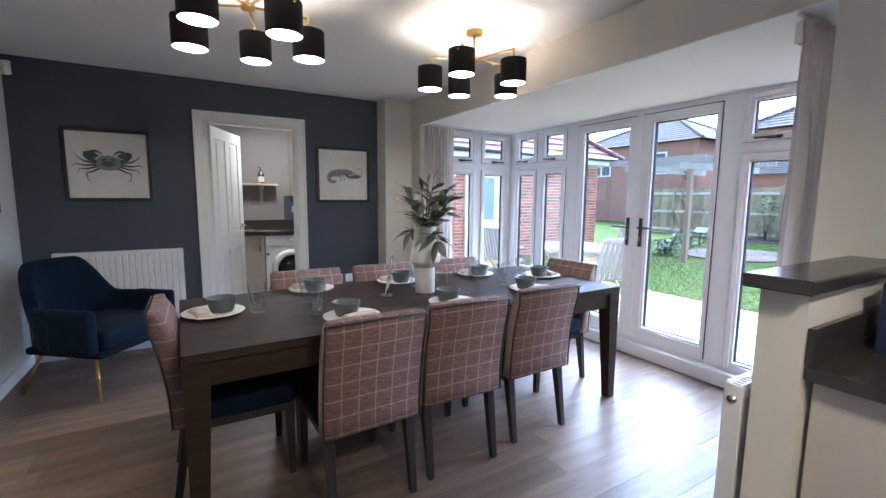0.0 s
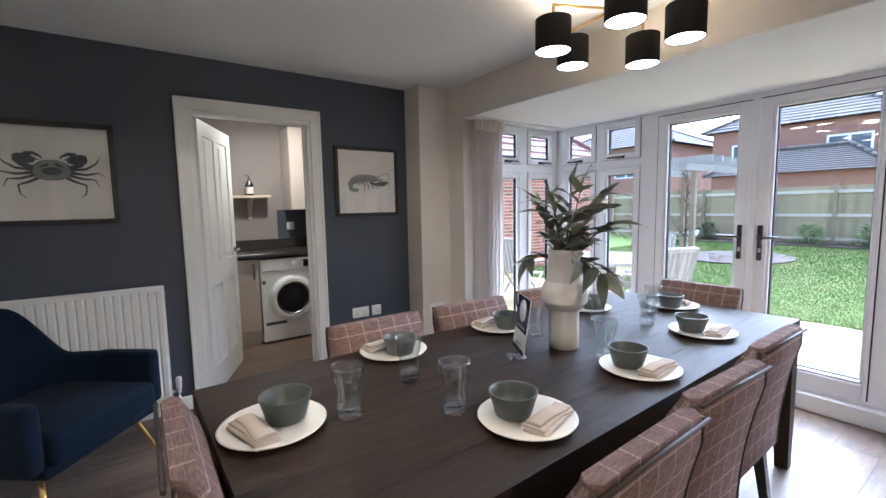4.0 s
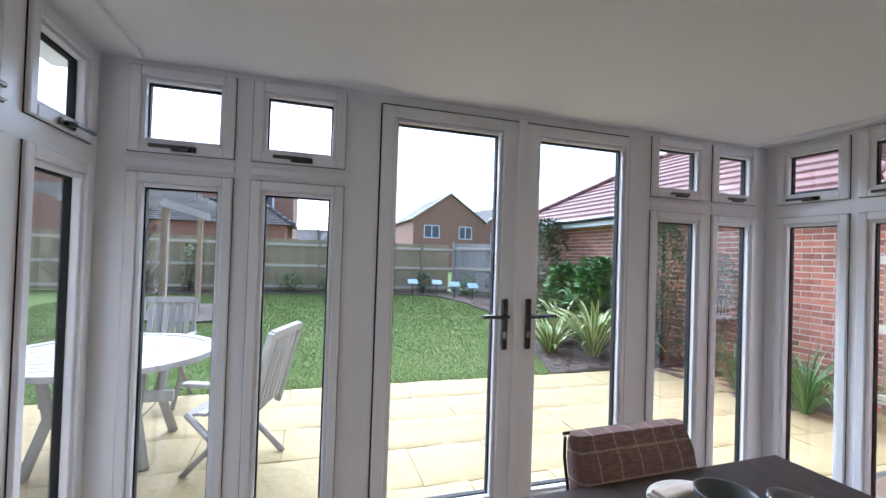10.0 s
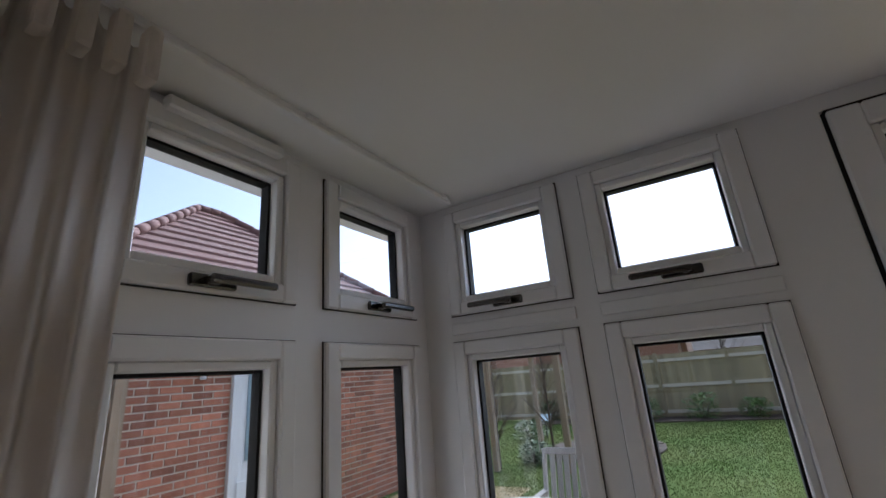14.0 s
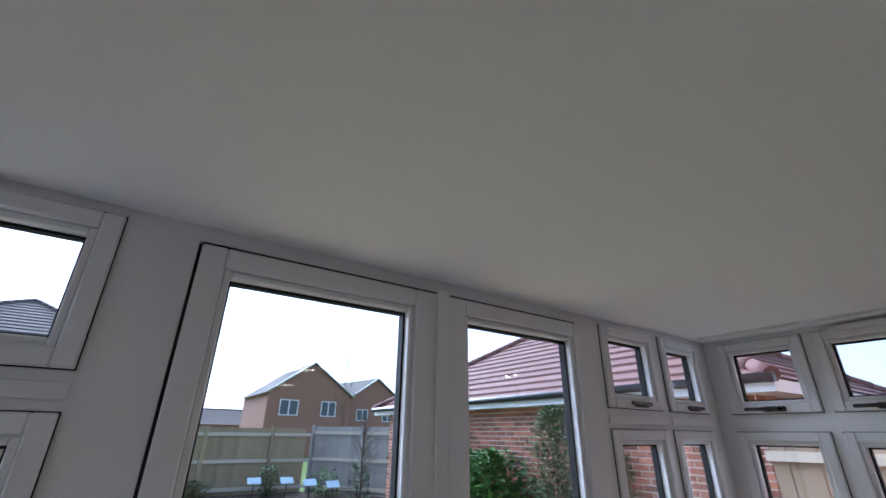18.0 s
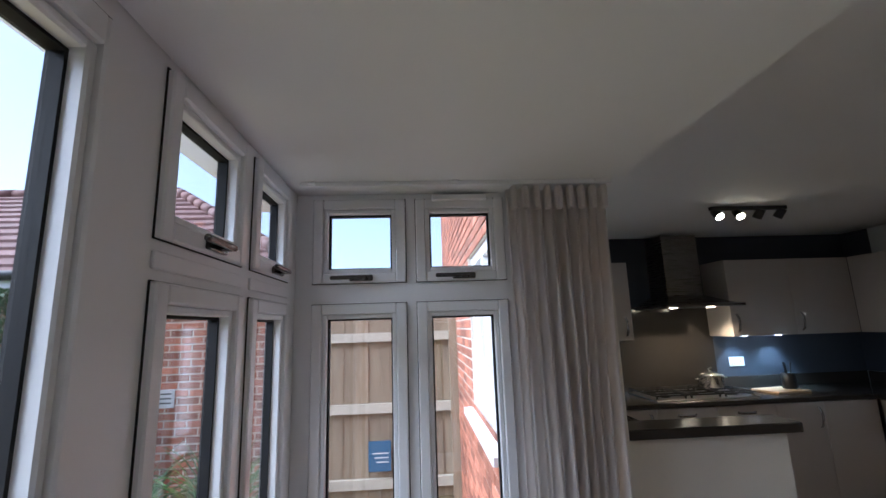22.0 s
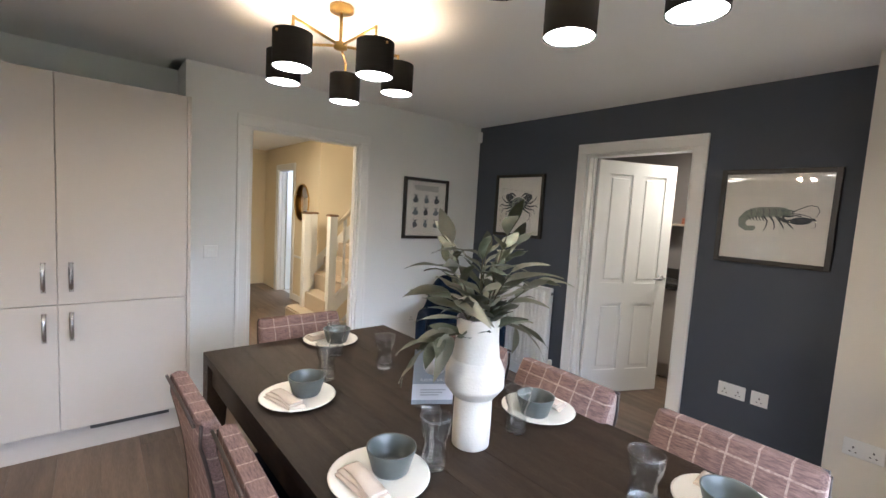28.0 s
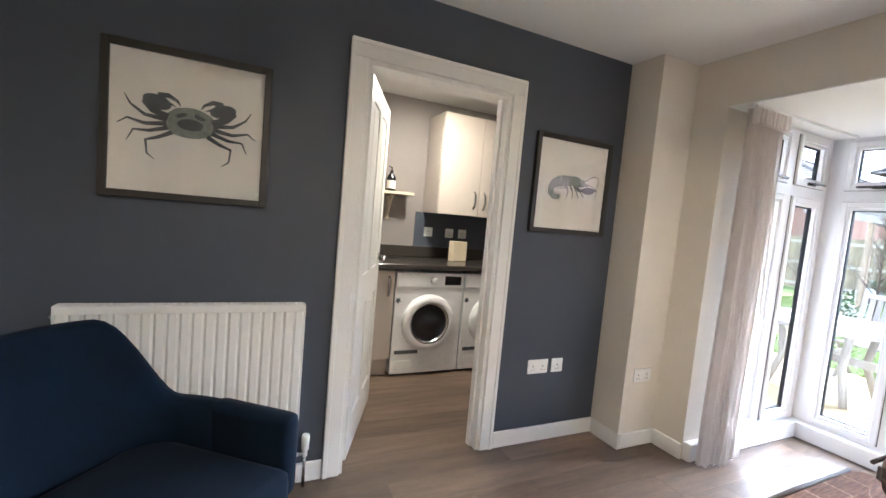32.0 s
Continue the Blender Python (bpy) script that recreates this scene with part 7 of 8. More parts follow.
part("lamp_tube", lathe([(0.045, 0), (0.05, 0.02), (0.05, 0.2), (0.045, 0.22)], 16), WHITEPVC, lmp, "", pose(-1.56, -1.66, 1.90))

# garage on the other side of the lawn
sg = thing("garage", "red brick garage with hipped tile roof behind shrubs", "garage", (8.9, -4.6, OUT))
part("wall", boxes((-4.1, -2.6, 0, 4.1, 2.6, 2.20)), MORTAR, sg, "brickwork joints")
part("fascia", boxes((-4.4, 2.88, 2.16, 4.4, 2.9, 2.30), (-4.42, -2.9, 2.16, -4.4, 2.9, 2.30), (-4.4, -2.9, 2.16, 4.4, 2.88, 2.18)), WHITEPVC, sg)
part("gutter", tube([(-4.45, 2.95, 2.29), (4.4, 2.95, 2.29)], 0.05, 10), BLACKGUTTER, sg)
hip_roof(sg, -4.1, 4.1, -2.6, 2.6, 2.28, 1.78, ROOFTILE, over=0.32, courses=13)
brick_wall(sg, (4.8, -2.0, OUT + 0.005), (1, 0), (0, 1), 8.2, 2.20, 280, seed=5)
brick_wall(sg, (4.8, -7.2, OUT + 0.005), (0, 1), (-1, 0), 5.2, 2.20, 0, seed=6)
ntc = thing("wall_notice", "small white notice fixed to the garage wall", "notice", (5.95, -1.985, 0.92))
part("board", boxes((-0.13, 0, -0.09, 0.13, 0.012, 0.09), bevel=0.002), WHITEPVC, ntc)
for k in range(3):
    part("text_line", boxes((-0.10, 0.0125, 0.04 - 0.045 * k, 0.08, 0.0135, 0.055 - 0.045 * k)), DARKMETAL, ntc)
slate = thing("garden_sign", "blue-grey slate sign with white script on the fence", "sign", (3.75, -1.83, 0.32))
part("board", boxes((-0.11, 0, -0.14, 0.11, 0.012, 0.14), bevel=0.002), material("blue_slate", (0.05, 0.13, 0.24), 0.6), slate)
for k in range(3):
    part("text_line", boxes((-0.085, 0.0125, 0.02 - 0.04 * k, 0.07 - 0.02 * k, 0.0135, 0.032 - 0.04 * k)), WHITEPVC, slate)

# the house itself, seen through the side light
own = thing("house_wall", "red brick outside wall of the house beside the bay", "house", (2.95, 0, OUT))
part("wall", boxes((-0.099, -3.9, 0, 0.0, -0.55, 5.0), (-0.099, 0.55, 0, 0.0, 1.0, 5.0), (-0.099, -0.55, 0, 0.0, 0.55, 1.08), (-0.099, -0.55, 2.17, 0.0, 0.55, 5.0)), MORTAR, own, "brickwork joints")
brick_wall(own, (2.95, -3.9, OUT), (0, 1), (1, 0), 4.88, 4.9, 120, skip=((3.33, 4.47, 1.08, 2.17),), seed=7)
kwin = part("window", boxes((-0.09, -0.55, 1.08, -0.02, -0.49, 2.17), (-0.09, 0.49, 1.08, -0.02, 0.55, 2.17), (-0.09, -0.49, 1.08, -0.02, 0.49, 1.15), (-0.09, -0.49, 2.10, -0.02, 0.49, 2.17), (-0.09, -0.03, 1.15, -0.02, 0.03, 2.10)), UPVC, own, "white framed kitchen window")
kp = part("pane", boxes((-0.06, -0.49, 1.15, -0.055, 0.49, 2.10)), PANE, kwin)
kp.visible_shadow = False
part("window_sill", boxes((-0.09, -0.62, 1.03, 0.07, 0.62, 1.078), bevel=0.006), UPVC, kwin)


def fence_run(name, p0, p1, z0, height, mat, label, board=0.10, rails=3, posts=1.83, face=1, single=120):
    root = thing(name, label, "fence", (p0[0], p0[1], z0))
    a, b = Vector((*p0, 0)), Vector((*p1, 0))
    L = (b - a).length
    ang = math.degrees(math.atan2(b.y - a.y, b.x - a.x))
    root.matrix_world = pose(p0[0], p0[1], z0, 0, 0, ang)
    n_ = int(L / board)
    bm = boxes((0.002, -0.008, 0.03, board + 0.008, 0.008, height), bevel=0.002)
    me = mesh_of("board", bm, mat)
    rg = random.Random(4)
    for i in range(n_):
        o = new("board", me)
        o.parent = root
        o.matrix_local = pose(i * board, 0.004 if i % 2 else -0.004, rg.uniform(-0.006, 0.006), 0, 0, rg.uniform(-1.5, 1.5))
    for k in range(rails):
        z = 0.18 + (height - 0.36) * k / (rails - 1)
        part("rail", boxes((0, face * 0.014, z - 0.045, L, face * 0.062, z + 0.045)), RAILWOOD, root)
    m_ = int(L / posts) + 1
    for i in range(m_):
        part("post", boxes((i * posts - 0.045, face * 0.014, -0.1, i * posts + 0.045, face * 0.10, height + 0.05)), mat, root)
    return root


fence_run("fence", (17.4, 12.5), (17.4, -1.5), -0.05, 1.79, FENCEWOOD, "greenish brown closeboard fence at the end of the lawn", board=0.14, face=-1)
fence_run("fence", (17.35, -1.6), (14.2, -3.7), -0.05, 1.86, GREYWOOD, "weathered pale grey closeboard fence in the garden corner", board=0.14, face=-1)
fence_run("fence", (2.99, -1.9), (4.78, -1.9), OUT, 1.76, NEWWOOD, "new pale softwood fence panel beside the house", board=0.125, face=1)

fence_run("fence", (4.36, 7.75), (3.0, 7.75), OUT, 1.85, NEWWOOD, "new pale softwood fence return beside the garage", board=0.125, face=1)

# shrubs and beds
def clump(name, label, place, radius, height, count, mat, leaf=(0.10, 0.05), seed=1, cat="shrub", droop=0.4, stems=5):
    """A shrub: a few branching stems and a crown of many single leaves."""
    root = thing(name, label, cat, place)
    rg = random.Random(seed)
    st = bmesh.new()
    for s in range(stems):
        a = rg.uniform(0, 6.28)
        tip = Vector((math.cos(a) * radius * 0.6, math.sin(a) * radius * 0.6, height * rg.uniform(0.6, 0.9)))
        tube([(0, 0, -0.05), tip * 0.5 + Vector((0, 0, 0.1)), tip], 0.014, 5, bm=st, taper=0.004)
    part("stems", st, TWIG, root)
    verts, faces = [], []
    for i in range(count):
        a, u = rg.uniform(0, 6.28), rg.random() ** 0.55
        z = height * rg.uniform(0.06, 1.0)
        shape = math.sin(math.pi * min(1.0, 0.12 + 0.80 * z / height)) ** 0.6
        lump = 0.78 + 0.22 * math.sin(3 * a + 5 * z + seed)
        r = radius * u * shape * lump
        c = Vector((r * math.cos(a), r * math.sin(a), z))
        d = Vector((math.cos(a + rg.uniform(-0.9, 0.9)), math.sin(a + rg.uniform(-0.9, 0.9)), rg.uniform(-droop, 0.7))).normalized()
        s = d.cross(Vector((rg.uniform(-0.4, 0.4), rg.uniform(-0.4, 0.4), 1))).normalized()
        k = rg.uniform(0.6, 1.25)
        l_, w_ = leaf[0] * k, leaf[1] * k * 0.5
        n_ = s.cross(d)
        b0 = len(verts)
        for p in (c, c + d * l_ * 0.45 + s * w_ + n_ * l_ * 0.06, c + d * l_, c + d * l_ * 0.45 - s * w_ + n_ * l_ * 0.06):
            verts.append(tuple(p))
        faces += [(b0, b0 + 1, b0 + 2), (b0, b0 + 2, b0 + 3)]
    me = bpy.data.meshes.new("crown")
    me.from_pydata(verts, [], faces)
    me.materials.append(mat)
    o = new("crown", me)
    o.parent = root
    tagged(o, "", "", "", "stuff")
    return root


def strap_plant(place, n, length, seed, label="clump of yellow striped strap leaves", mat=None, slim=1.0):
    root = thing("phormium", label, "plant", place)
    rg = random.Random(seed)
    for i in range(n):
        a = i * 2.4 + rg.uniform(-0.3, 0.3)
        L, w = length * rg.uniform(0.6, 1.1), rg.uniform(0.026, 0.046) * slim
        lean, bend = rg.uniform(0.1, 0.75), rg.uniform(0.7, 2.3)
        bm = bmesh.new()
        rows_ = []
        p = Vector((0.04 * math.cos(a), 0.04 * math.sin(a), 0))
        for k in range(9):
            u = k / 8
            th = lean + bend * u * u
            ww = w * (1 - u ** 3) + 0.001
            s = Vector((-math.sin(a), math.cos(a), 0))
            up_ = 0.006
            rows_.append([bm.verts.new(p - s * ww), bm.verts.new(p - s * ww * 0.5 + Vector((0, 0, -up_))), bm.verts.new(p + s * ww * 0.5 + Vector((0, 0, -up_))), bm.verts.new(p + s * ww)])
            p = p + Vector((math.cos(a) * math.sin(th), math.sin(a) * math.sin(th), math.cos(th))) * L / 8
        for q, r in zip(rows_, rows_[1:]):
            for j in range(3):
                fc = bm.faces.new((q[j], q[j + 1], r[j + 1], r[j]))
                fc.smooth, fc.material_index = True, 1 if j == 1 else 0
        lf_ = part("strap_leaf", bm, mat or STRAP, root)
        lf_.data.materials.append(GREENA)
    return root


solid("soil_bed", boxes((4.85, -1.97, OUT - 0.1, 6.79, -0.95, OUT + 0.0), ), BARK, "bark mulch planting bed beside the garage", "soil")
strap_plant((7.45, -0.50, OUT), 60, 1.10, 1)
strap_plant((7.85, 0.0, OUT), 34, 0.75, 8)
strap_plant((8.5, -0.55, OUT), 46, 1.0, 2)
strap_plant((5.75, -1.25, OUT), 90, 0.85, 4, "clump of narrow green grassy leaves", GREENB, 0.28)
strap_plant((5.0, -1.2, OUT), 90, 0.85, 6, "clump of narrow green grassy leaves", GREENA, 0.28)
clump("shrub", "broad-leaved green shrub in front of the garage", (8.4, -1.35, OUT), 0.75, 1.5, 2000, GREENA, (0.17, 0.085), 2)
clump("shrub", "broad-leaved green shrub in front of the garage", (9.5, -1.4, OUT + 0.05), 0.7, 1.3, 1300, GREENA, (0.17, 0.085), 3)
clump("shrub", "tall dense dark evergreen shrub by the garage", (7.05, -1.42, OUT), 0.52, 2.1, 6500, GREENB, (0.075, 0.03), 4)
clump("shrub", "tall dense dark evergreen shrub by the garage", (10.5, -1.42, OUT + 0.06), 0.66, 2.3, 6500, GREENB, (0.09, 0.04), 5)
clump("shrub", "dark climbing evergreen by the garage wall", (6.35, -1.6, OUT), 0.36, 1.6, 1800, GREENB, (0.07, 0.03), 6)
for i, (x, y, r, h, mt) in enumerate(((16.8, 5.6, 0.5, 0.6, GREENA), (16.8, 4.2, 0.55, 0.65, GREENA), (16.9, 3.0, 0.4, 0.5, GREENA), (16.9, 7.2, 0.35, 1.5, GREENB), (16.9, 8.5, 0.4, 0.6, GREENB), (16.6, -0.2, 0.35, 0.8, GREENB), (15.9, -1.6, 0.5, 0.7, GREENA), (15.0, -2.2, 0.4, 0.9, GREENB), (13.5, 7.9, 0.5, 0.45, GREENB), (11.0, 6.9, 0.35, 0.35, GREENB), (16.9, 1.6, 0.4, 0.45, GREENB))):
    clump("shrub", "small garden shrub at the edge of the lawn", (x, y, ground_height(x, y)), r, h, 420, mt, (0.11, 0.055), 20 + i)
def mulch(name, outline, label):
    bm = bmesh.new()
    top_ = [bm.verts.new((x, y, ground_height(x, y) + 0.03)) for x, y in outline]
    low_ = [bm.verts.new((x, y, ground_height(x, y) - 0.08)) for x, y in outline]
    for i in range(len(outline)):
        j = (i + 1) % len(outline)
        bm.faces.new((top_[i], top_[j], low_[j], low_[i]))
    bmesh.ops.triangulate(bm, faces=[bm.faces.new(top_)])
    return solid(name, bm, BARK, label, "soil")


mulch("border_bed", BEDS[0], "bark mulch border round the lawn")
mulch("round_bed", BEDS[1], "round bark mulch bed beside the path")
CHIP = material("bark_chip", (0.05, 0.034, 0.025), 0.9, other=(0.17, 0.125, 0.095), scale=20, amount=1.0, piece=0.5)
rc = random.Random(31)
cv, cf = [], []
while len(cf) < 15000:
    x, y = rc.uniform(6.81, 17.35), rc.uniform(-3.6, 9.0)
    if rc.random() < 0.5:
        x, y = rc.uniform(6.81, 14.0), rc.uniform(-2.0, 0.5)
    if not (inside(x, y, BEDS[0]) or inside(x, y, BEDS[1])):
        continue
    z, a, L_, W_ = ground_height(x, y) + 0.034 + rc.uniform(0, 0.012), rc.uniform(0, 6.28), rc.uniform(0.02, 0.045), rc.uniform(0.008, 0.018)
    c_, s_, k_ = math.cos(a), math.sin(a), len(cv)
    for p_, q_ in ((-L_, -W_), (L_, -W_ * 0.6), (L_ * 0.9, W_), (-L_ * 0.8, W_ * 0.8)):
        cv.append((x + p_ * c_ - q_ * s_, y + p_ * s_ + q_ * c_, z + rc.uniform(-0.006, 0.010)))
    cf.append((k_, k_ + 1, k_ + 2, k_ + 3))
cm = bpy.data.meshes.new("bark_chips")
cm.from_pydata(cv, [], cf)
cm.materials.append(CHIP)
tagged(new("bark_chips", cm), "loose brown bark chips on the planting beds", "bark chips", "", "stuff")


def bare_tree(place, height, seed, label="slender bare young tree"):
    root = thing("tree", label, "tree", place)
    rg = random.Random(seed)
    bm = tube([(0, 0, -0.1), (0.02, 0, height * 0.5), (0.03, 0.02, height)], 0.03, 7, taper=0.006)
    part("trunk", bm, TWIG, root)
    br = bmesh.new()
    for i in range(46):
        z = height * rg.uniform(0.25, 0.98)
        a = rg.uniform(0, 6.28)
        l_ = (height - z) * 0.45 + 0.2
        p = Vector((0.02, 0.0, z))
        q = p + Vector((math.cos(a) * l_ * 0.6, math.sin(a) * l_ * 0.6, l_ * 0.7))
        tube([p, p.lerp(q, 0.5) + Vector((0, 0, 0.04)), q], 0.008, 4, bm=br, taper=0.002)
        for _ in range(3):
            e = p.lerp(q, rg.uniform(0.4, 0.9))
            tube([e, e + Vector((rg.uniform(-0.2, 0.2), rg.uniform(-0.2, 0.2), rg.uniform(0.08, 0.25)))], 0.004, 3, bm=br, taper=0.001)
    part("branches", br, TWIG, root)


bare_tree((11.2, 6.6, OUT), 2.1, 1)
bare_tree((10.5, 7.4, OUT), 1.9, 5)
bare_tree((14.2, -1.9, -0.05), 2.0, 2)
bare_tree((24.0, -5.2, -0.08), 5.5, 3)
bare_tree((18.6, 3.4, -0.08), 4.0, 4)

# plant information signs on stakes
SIGNBLUE = material("pale_blue_sign_face", (0.24, 0.36, 0.46), 0.4, other=(0.34, 0.45, 0.52), scale=12)
for x, y in ((15.2, -0.9), (14.6, -1.3), (15.9, -0.5), (13.8, 7.6), (16.1, 0.3)):
    z = ground_height(x, y)
    s = thing("garden_sign", "small pale blue information sign on a stake", "sign", (x, y, z), 90, group="plant signs")
    part("stake", boxes((-0.015, -0.01, -0.1, 0.015, 0.01, 0.42)), DARKMETAL, s)
    part("sign_face", boxes((-0.17, -0.01, -0.11, 0.17, 0.01, 0.11), bevel=0.003), SIGNBLUE, s, "", pose(0, 0.0, 0.48, 50, 0, 0))

# pergola
per = thing("pergola", "weathered softwood pergola over the garden path", "pergola", (11.5, 6.75, OUT))
for x, y in ((-1.2, -0.72), (-1.2, 0.62), (1.2, -0.72), (1.2, 0.62)):
    part("post", boxes((x - 0.05, y - 0.05, 0, x + 0.05, y + 0.05, 2.25), bevel=0.004), NEWWOOD, per)
for y in (-0.72, 0.62):
    part("beam", boxes((-1.75, y - 0.08, 2.12, 1.75, y - 0.052, 2.27)), GREYWOOD, per)
for i in range(8):
    x = -1.6 + 0.45 * i
    bm = bmesh.new()
    grid_box(bm, x - 0.02, -1.25, 2.271, x + 0.02, 1.15, 2.40)
    part("rafter", bm, GREYWOOD, per)
solid("garden_path", boxes((8.2, 6.4, OUT - 0.1, 15.0, 8.3, OUT + 0.004)), SLABSTONE, "buff paved path under the pergola", "path")

# garden table and chairs
gt = thing("garden_table", "round weathered teak garden table", "table", (5.56, 4.98, OUT))
for i in range(13):
    x = -0.6 + i * 0.0925
    hl = math.sqrt(max(0.02, 0.62 ** 2 - (x + 0.04) ** 2))
    part("slat", boxes((x, -hl, 0.70, x + 0.084, hl, 0.722), bevel=0.004), GREYWOOD, gt)
rim = bmesh.new()
for i in range(32):
    a0, a1 = 2 * math.pi * i / 32, 2 * math.pi * (i + 1) / 32
    q = [rim.verts.new((r * math.cos(a), r * math.sin(a), z)) for a in (a0, a1) for r in (0.60, 0.67) for z in (0.69, 0.728)]
    for f in ((1, 3, 7, 5), (0, 4, 6, 2), (2, 6, 7, 3), (0, 1, 5, 4)):
        rim.faces.new([q[j] for j in f])
part("rim", rim, GREYWOOD, gt)
for a in range(4):
    t = math.radians(45 + 90 * a)
    part("leg", tube([(0.40 * math.cos(t), 0.40 * math.sin(t), 0.70), (0.34 * math.cos(t), 0.34 * math.sin(t), 0.35), (0.46 * math.cos(t), 0.46 * math.sin(t), 0.0)], 0.035, 6), GREYWOOD, gt)
part("stretcher", boxes((-0.4, -0.03, 0.35, 0.4, 0.03, 0.42), (-0.03, -0.4, 0.35, 0.03, 0.4, 0.42)), GREYWOOD, gt)


def garden_chair(m):
    c = thing("garden_chair", "weathered folding teak garden chair with slatted back", "chair", group="garden chairs")
    for i in range(6):
        part("seat_slat", boxes((-0.22, -0.20 + 0.07 * i, 0.42 - 0.004 * i, 0.22, -0.14 + 0.07 * i, 0.44 - 0.004 * i)), GREYWOOD, c)
    tilt = pose(0, -0.20, 0.42, 14, 0, 0)
    for i in range(6):
        part("back_slat", boxes((-0.19 + 0.065 * i, -0.01, 0.02, -0.145 + 0.065 * i, 0.01, 0.50)), GREYWOOD, c, "", tilt)
    for s in (-1, 1):
        part("back_stile", boxes((s * 0.215, -0.02, -0.05, s * 0.25, 0.02, 0.55), bevel=0.004), GREYWOOD, c, "", tilt)
        part("leg", tube([(s * 0.235, -0.24, 0.0), (s * 0.235, 0.20, 0.42)], 0.02, 6), GREYWOOD, c)
        part("leg", tube([(s * 0.20, 0.24, 0.0), (s * 0.20, -0.18, 0.44)], 0.02, 6), GREYWOOD, c)
        part("armrest", boxes((s * 0.21, -0.26, 0.60, s * 0.27, 0.22, 0.625), bevel=0.004), GREYWOOD, c)
    part("top_rail", boxes((-0.215, -0.02, 0.50, 0.215, 0.02, 0.56), bevel=0.004), GREYWOOD, c, "", tilt)
    c.matrix_world = m
    return c


gc = garden_chair(pose(5.18, 4.10, OUT, 0, 0, -20))
for x, y, a in ((5.13, 6.17, -80), (6.62, 5.0, 90)):
    copy_thing(gc, pose(x, y, OUT, 0, 0, a))

# houses beyond the fence
HOUSEGLASS = material("dull_house_glass", (0.07, 0.08, 0.09), 0.45)
OLDBRICK = material("orange_brown_brickwork", (0.31, 0.165, 0.110), 0.9, other=(0.23, 0.12, 0.082), scale=14, amount=0.9, bump=0.3)


def house(place, turn, w, d, eaves, rise, label, windows, roofmat=None, gable=True, wallmat=None):
    """Gable end faces local -y."""
    h = thing("house", label, "house", place, turn)
    bm = bmesh.new()
    grid_box(bm, -w / 2, 0, -1.4, w / 2, d, eaves)
    if gable:
        a = [bm.verts.new(p) for p in ((-w / 2, 0, eaves), (w / 2, 0, eaves), (0, 0, eaves + rise))]
        b = [bm.verts.new(p) for p in ((-w / 2, d, eaves), (w / 2, d, eaves), (0, d, eaves + rise))]
        bm.faces.new(a); bm.faces.new(b)
    part("wall", bm, wallmat or OLDBRICK, h)
    if gable:
        rb = bmesh.new()
        for s in (-1, 1):
            n_ = 12
            for k in range(n_):
                u0, u1 = k / n_, (k + 1.06) / n_
                xa, xb = s * (w / 2 + 0.3) * (1 - u0), s * (w / 2 + 0.3) * (1 - u1)
                za, zb = eaves - 0.15 + (rise + 0.2) * u0 + 0.07, eaves - 0.15 + (rise + 0.2) * u1 + 0.03
                q = [rb.verts.new(p) for p in ((xa, -0.25, za), (xa, d + 0.25, za), (xb, d + 0.25, zb), (xb, -0.25, zb))]
                rb.faces.new(q)
                q2 = [rb.verts.new(p) for p in ((xa, -0.25, za - 0.06), (xa, d + 0.25, za - 0.06), (xa, d + 0.25, za), (xa, -0.25, za))]
                rb.faces.new(q2)
        part("roof", rb, roofmat or GREYTILE, h)
        for s in (-1, 1):
            part("bargeboard", tube([(s * (w / 2 + 0.3), -0.26, eaves - 0.12), (0, -0.26, eaves + rise + 0.08)], 0.07, 4), WHITEPVC, h)
    else:
        hip_roof(h, -w / 2, w / 2, 0, d, eaves, rise, roofmat or GREYTILE, over=0.35, courses=12)
    for cx, cz, ww, hh in windows:
        wn_ = part("window", boxes((cx - ww / 2, -0.05, cz, cx + ww / 2, 0.02, cz + 0.07), (cx - ww / 2, -0.05, cz + hh - 0.07, cx + ww / 2, 0.02, cz + hh), (cx - ww / 2, -0.05, cz + 0.07, cx - ww / 2 + 0.07, 0.02, cz + hh - 0.07), (cx + ww / 2 - 0.07, -0.05, cz + 0.07, cx + ww / 2, 0.02, cz + hh - 0.07), (cx - 0.04, -0.05, cz + 0.07, cx + 0.04, 0.02, cz + hh - 0.07)), WHITEPVC, h)
        part("pane", boxes((cx - ww / 2 + 0.06, -0.02, cz + 0.06, cx + ww / 2 - 0.06, -0.005, cz + hh - 0.06)), HOUSEGLASS, wn_)
    return h


house((40.0, -8.7, -0.3), -90, 6.9, 9.0, 4.95, 2.45, "orange brick house with a gable end and white windows", [(-1.7, 3.2, 1.5, 1.2), (1.6, 3.2, 1.3, 1.2), (-1.5, 0.7, 2.4, 1.2)])
house((46.0, -17.6, -0.3), -80, 7.5, 9.0, 4.9, 2.4, "orange brick house with dark roof further along", [(-1.6, 3.1, 1.4, 1.1), (1.6, 3.1, 1.4, 1.1)])
house((22.0, 7.5, -0.1), -90, 6.1, 6.0, 4.45, 1.85, "brick house with hipped grey roof behind the fence", [(-1.6, 2.75, 1.3, 1.1), (1.6, 2.75, 1.3, 1.1)], gable=False)
house((20.0, 7.1, -0.1), -90, 4.9, 1.98, 2.42, 0.95, "single-storey brick extension with a tiled roof", [(1.0, 0.6, 1.6, 1.1)], gable=False)
house((23.0, 17.0, -0.1), -90, 8.0, 7.0, 4.5, 1.9, "brick house with hipped grey roof behind the fence", [(-2.0, 2.8, 1.4, 1.2), (1.6, 2.8, 1.4, 1.2)], gable=False)
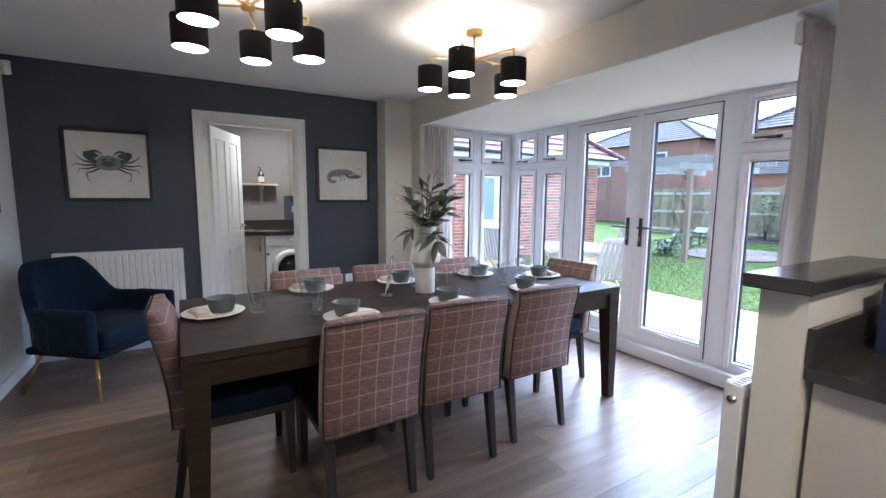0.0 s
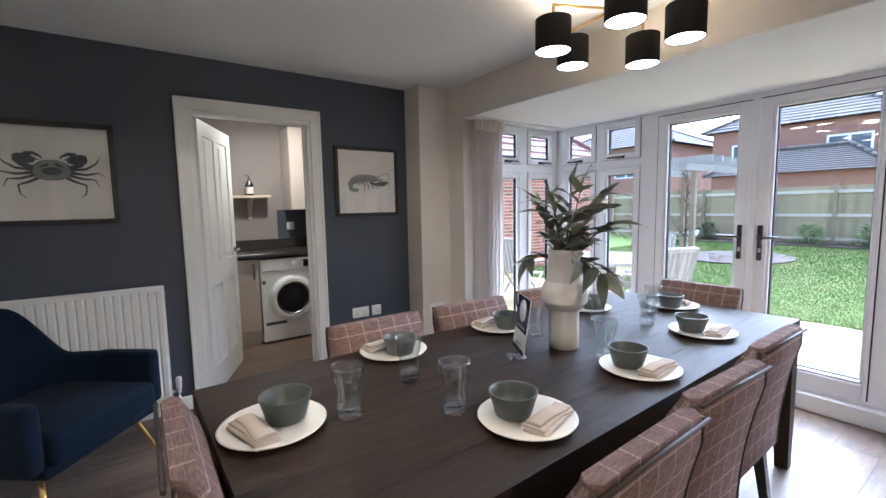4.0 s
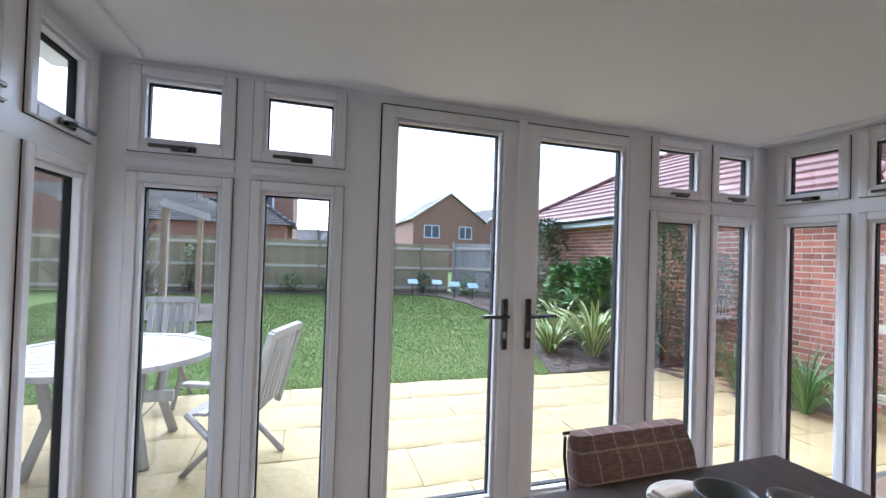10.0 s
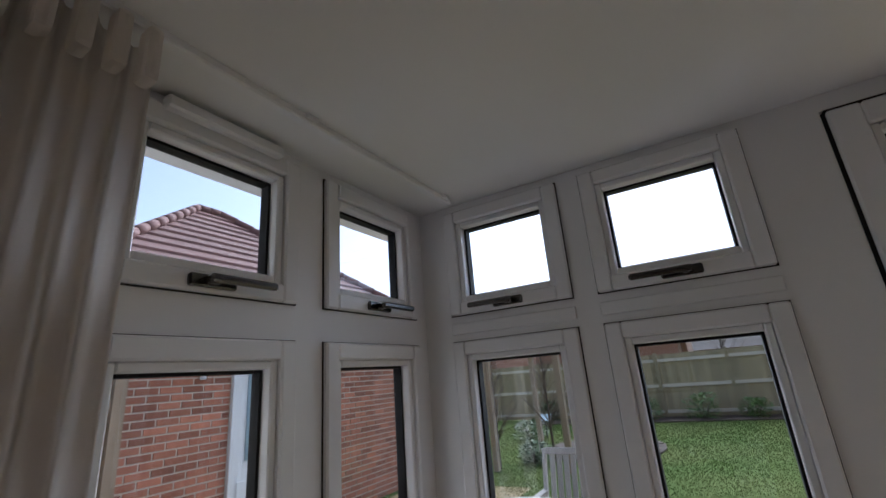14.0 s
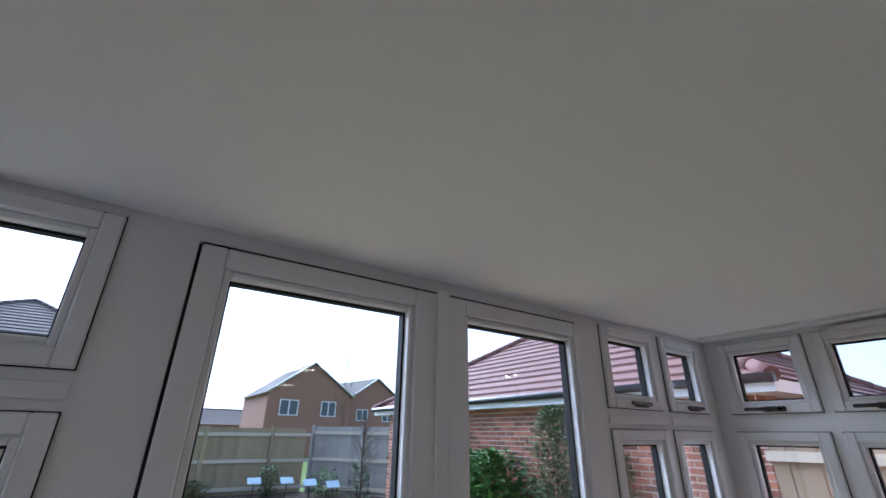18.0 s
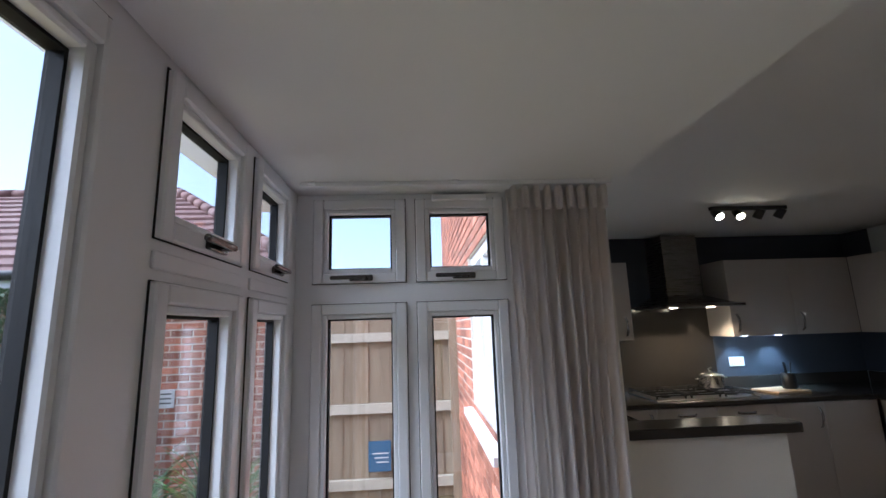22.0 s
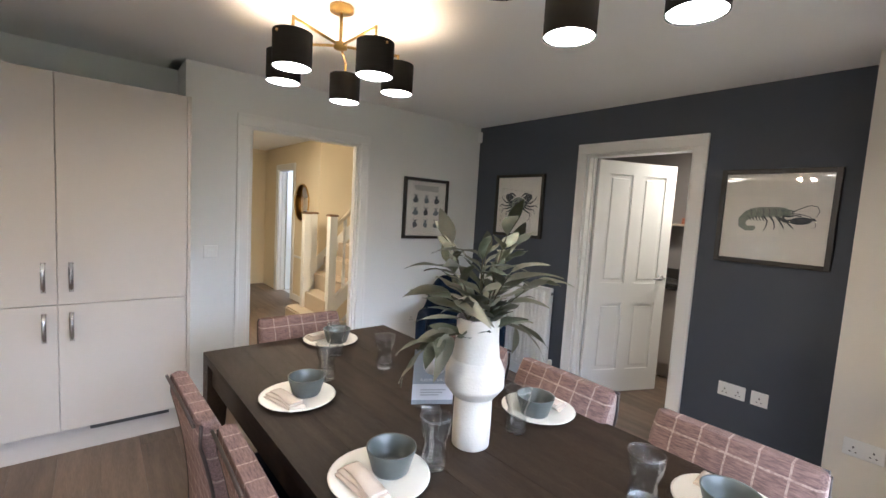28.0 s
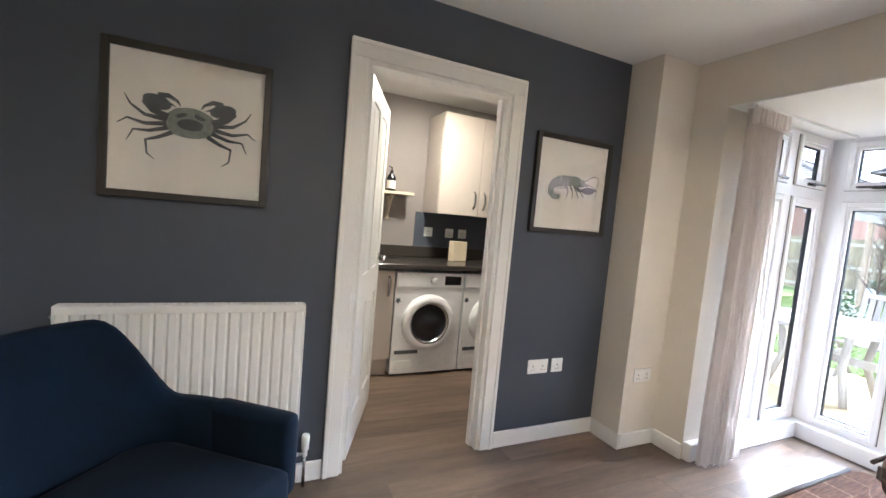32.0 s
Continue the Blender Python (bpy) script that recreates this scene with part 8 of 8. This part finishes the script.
house((55.0, 1.0, -0.3), -90, 24.0, 7.0, 2.6, 1.6, "long low building with grey roof in the distance", [(-6, 0.8, 2, 1), (0, 0.8, 2, 1), (6, 0.8, 2, 1)], gable=False)

# ---- pieces: patio slabs and floor planks ----
patio = thing("patio", "patio of buff riven stone slabs", "pavement", (0, 0, OUT), kind="structure")
rg = random.Random(9)
slab_bank = []
for k in range(4):
    bm = bmesh.new()
    g_ = 6
    at = [0.001, 0.008, 0.15, 0.3, 0.45, 0.592, 0.599]
    vs = [[bm.verts.new((at[i], at[j], rg.uniform(-0.005, 0.005) - (0.003 if i in (0, g_) or j in (0, g_) else 0))) for j in range(g_ + 1)] for i in range(g_ + 1)]
    for i in range(g_):
        for j in range(g_):
            bm.faces.new((vs[i][j], vs[i + 1][j], vs[i + 1][j + 1], vs[i][j + 1])).smooth = True
    bd = [vs[i][0] for i in range(g_ + 1)] + [vs[g_][j] for j in range(1, g_ + 1)] + [vs[i][g_] for i in range(g_ - 1, -1, -1)] + [vs[0][j] for j in range(g_ - 1, 0, -1)]
    low = [bm.verts.new((v.co.x, v.co.y, -0.034)) for v in bd]
    for i in range(len(bd)):
        j = (i + 1) % len(bd)
        bm.faces.new((bd[i], bd[j], low[j], low[i]))
    slab_bank.append(mesh_of("slab", bm, SLABSTONE))
for i in range(7):
    for j in range(24):
        x, y = 2.97 + 0.545 * i, -2.2 + 0.6 * j - (0.3 if i % 2 else 0)
        if x < 3.85 and 0.35 < y < 4.3:
            continue
        o = new("slab", slab_bank[rg.randrange(4)])
        o.parent = patio
        o.matrix_local = pose(x, y, rg.uniform(-0.003, 0.003)) @ Matrix.Diagonal((0.545 / 0.6, 1, 1, 1))

bm = boxes((0.0003, 0.0003, 0, 1.2197, 0.1817, 0.007), bevel=0.0004)
plank_me = mesh_of("plank", bm, PLANK)
rg = random.Random(2)
PW, PL = 0.182, 1.22
def lay(x0, x1, y0, y1):
    j = 0
    y = y0
    while y < y1 - 0.01:
        x = x0 - rg.uniform(0.1, PL - 0.1)
        w = min(PW, y1 - y)
        while x < x1 - 0.01:
            a, b = max(x, x0), min(x + PL, x1)
            if b - a > 0.02:
                o = new("plank", plank_me)
                o.parent = floor
                o.matrix_local = pose(a, y, -0.0075) @ Matrix.Diagonal(((b - a) / PL, w / PW, 1, 1))
            x += PL
        y += PW


lay(XK, BX - 0.01, YS, YN + 0.11)
lay(XW, XE - 0.1, YN + 0.11, 6.2)
lay(HX, XW - 0.0, 2.25, HY + 0.1)
lay(-1.98, XW - 0.1, HY + 0.1, 5.0)
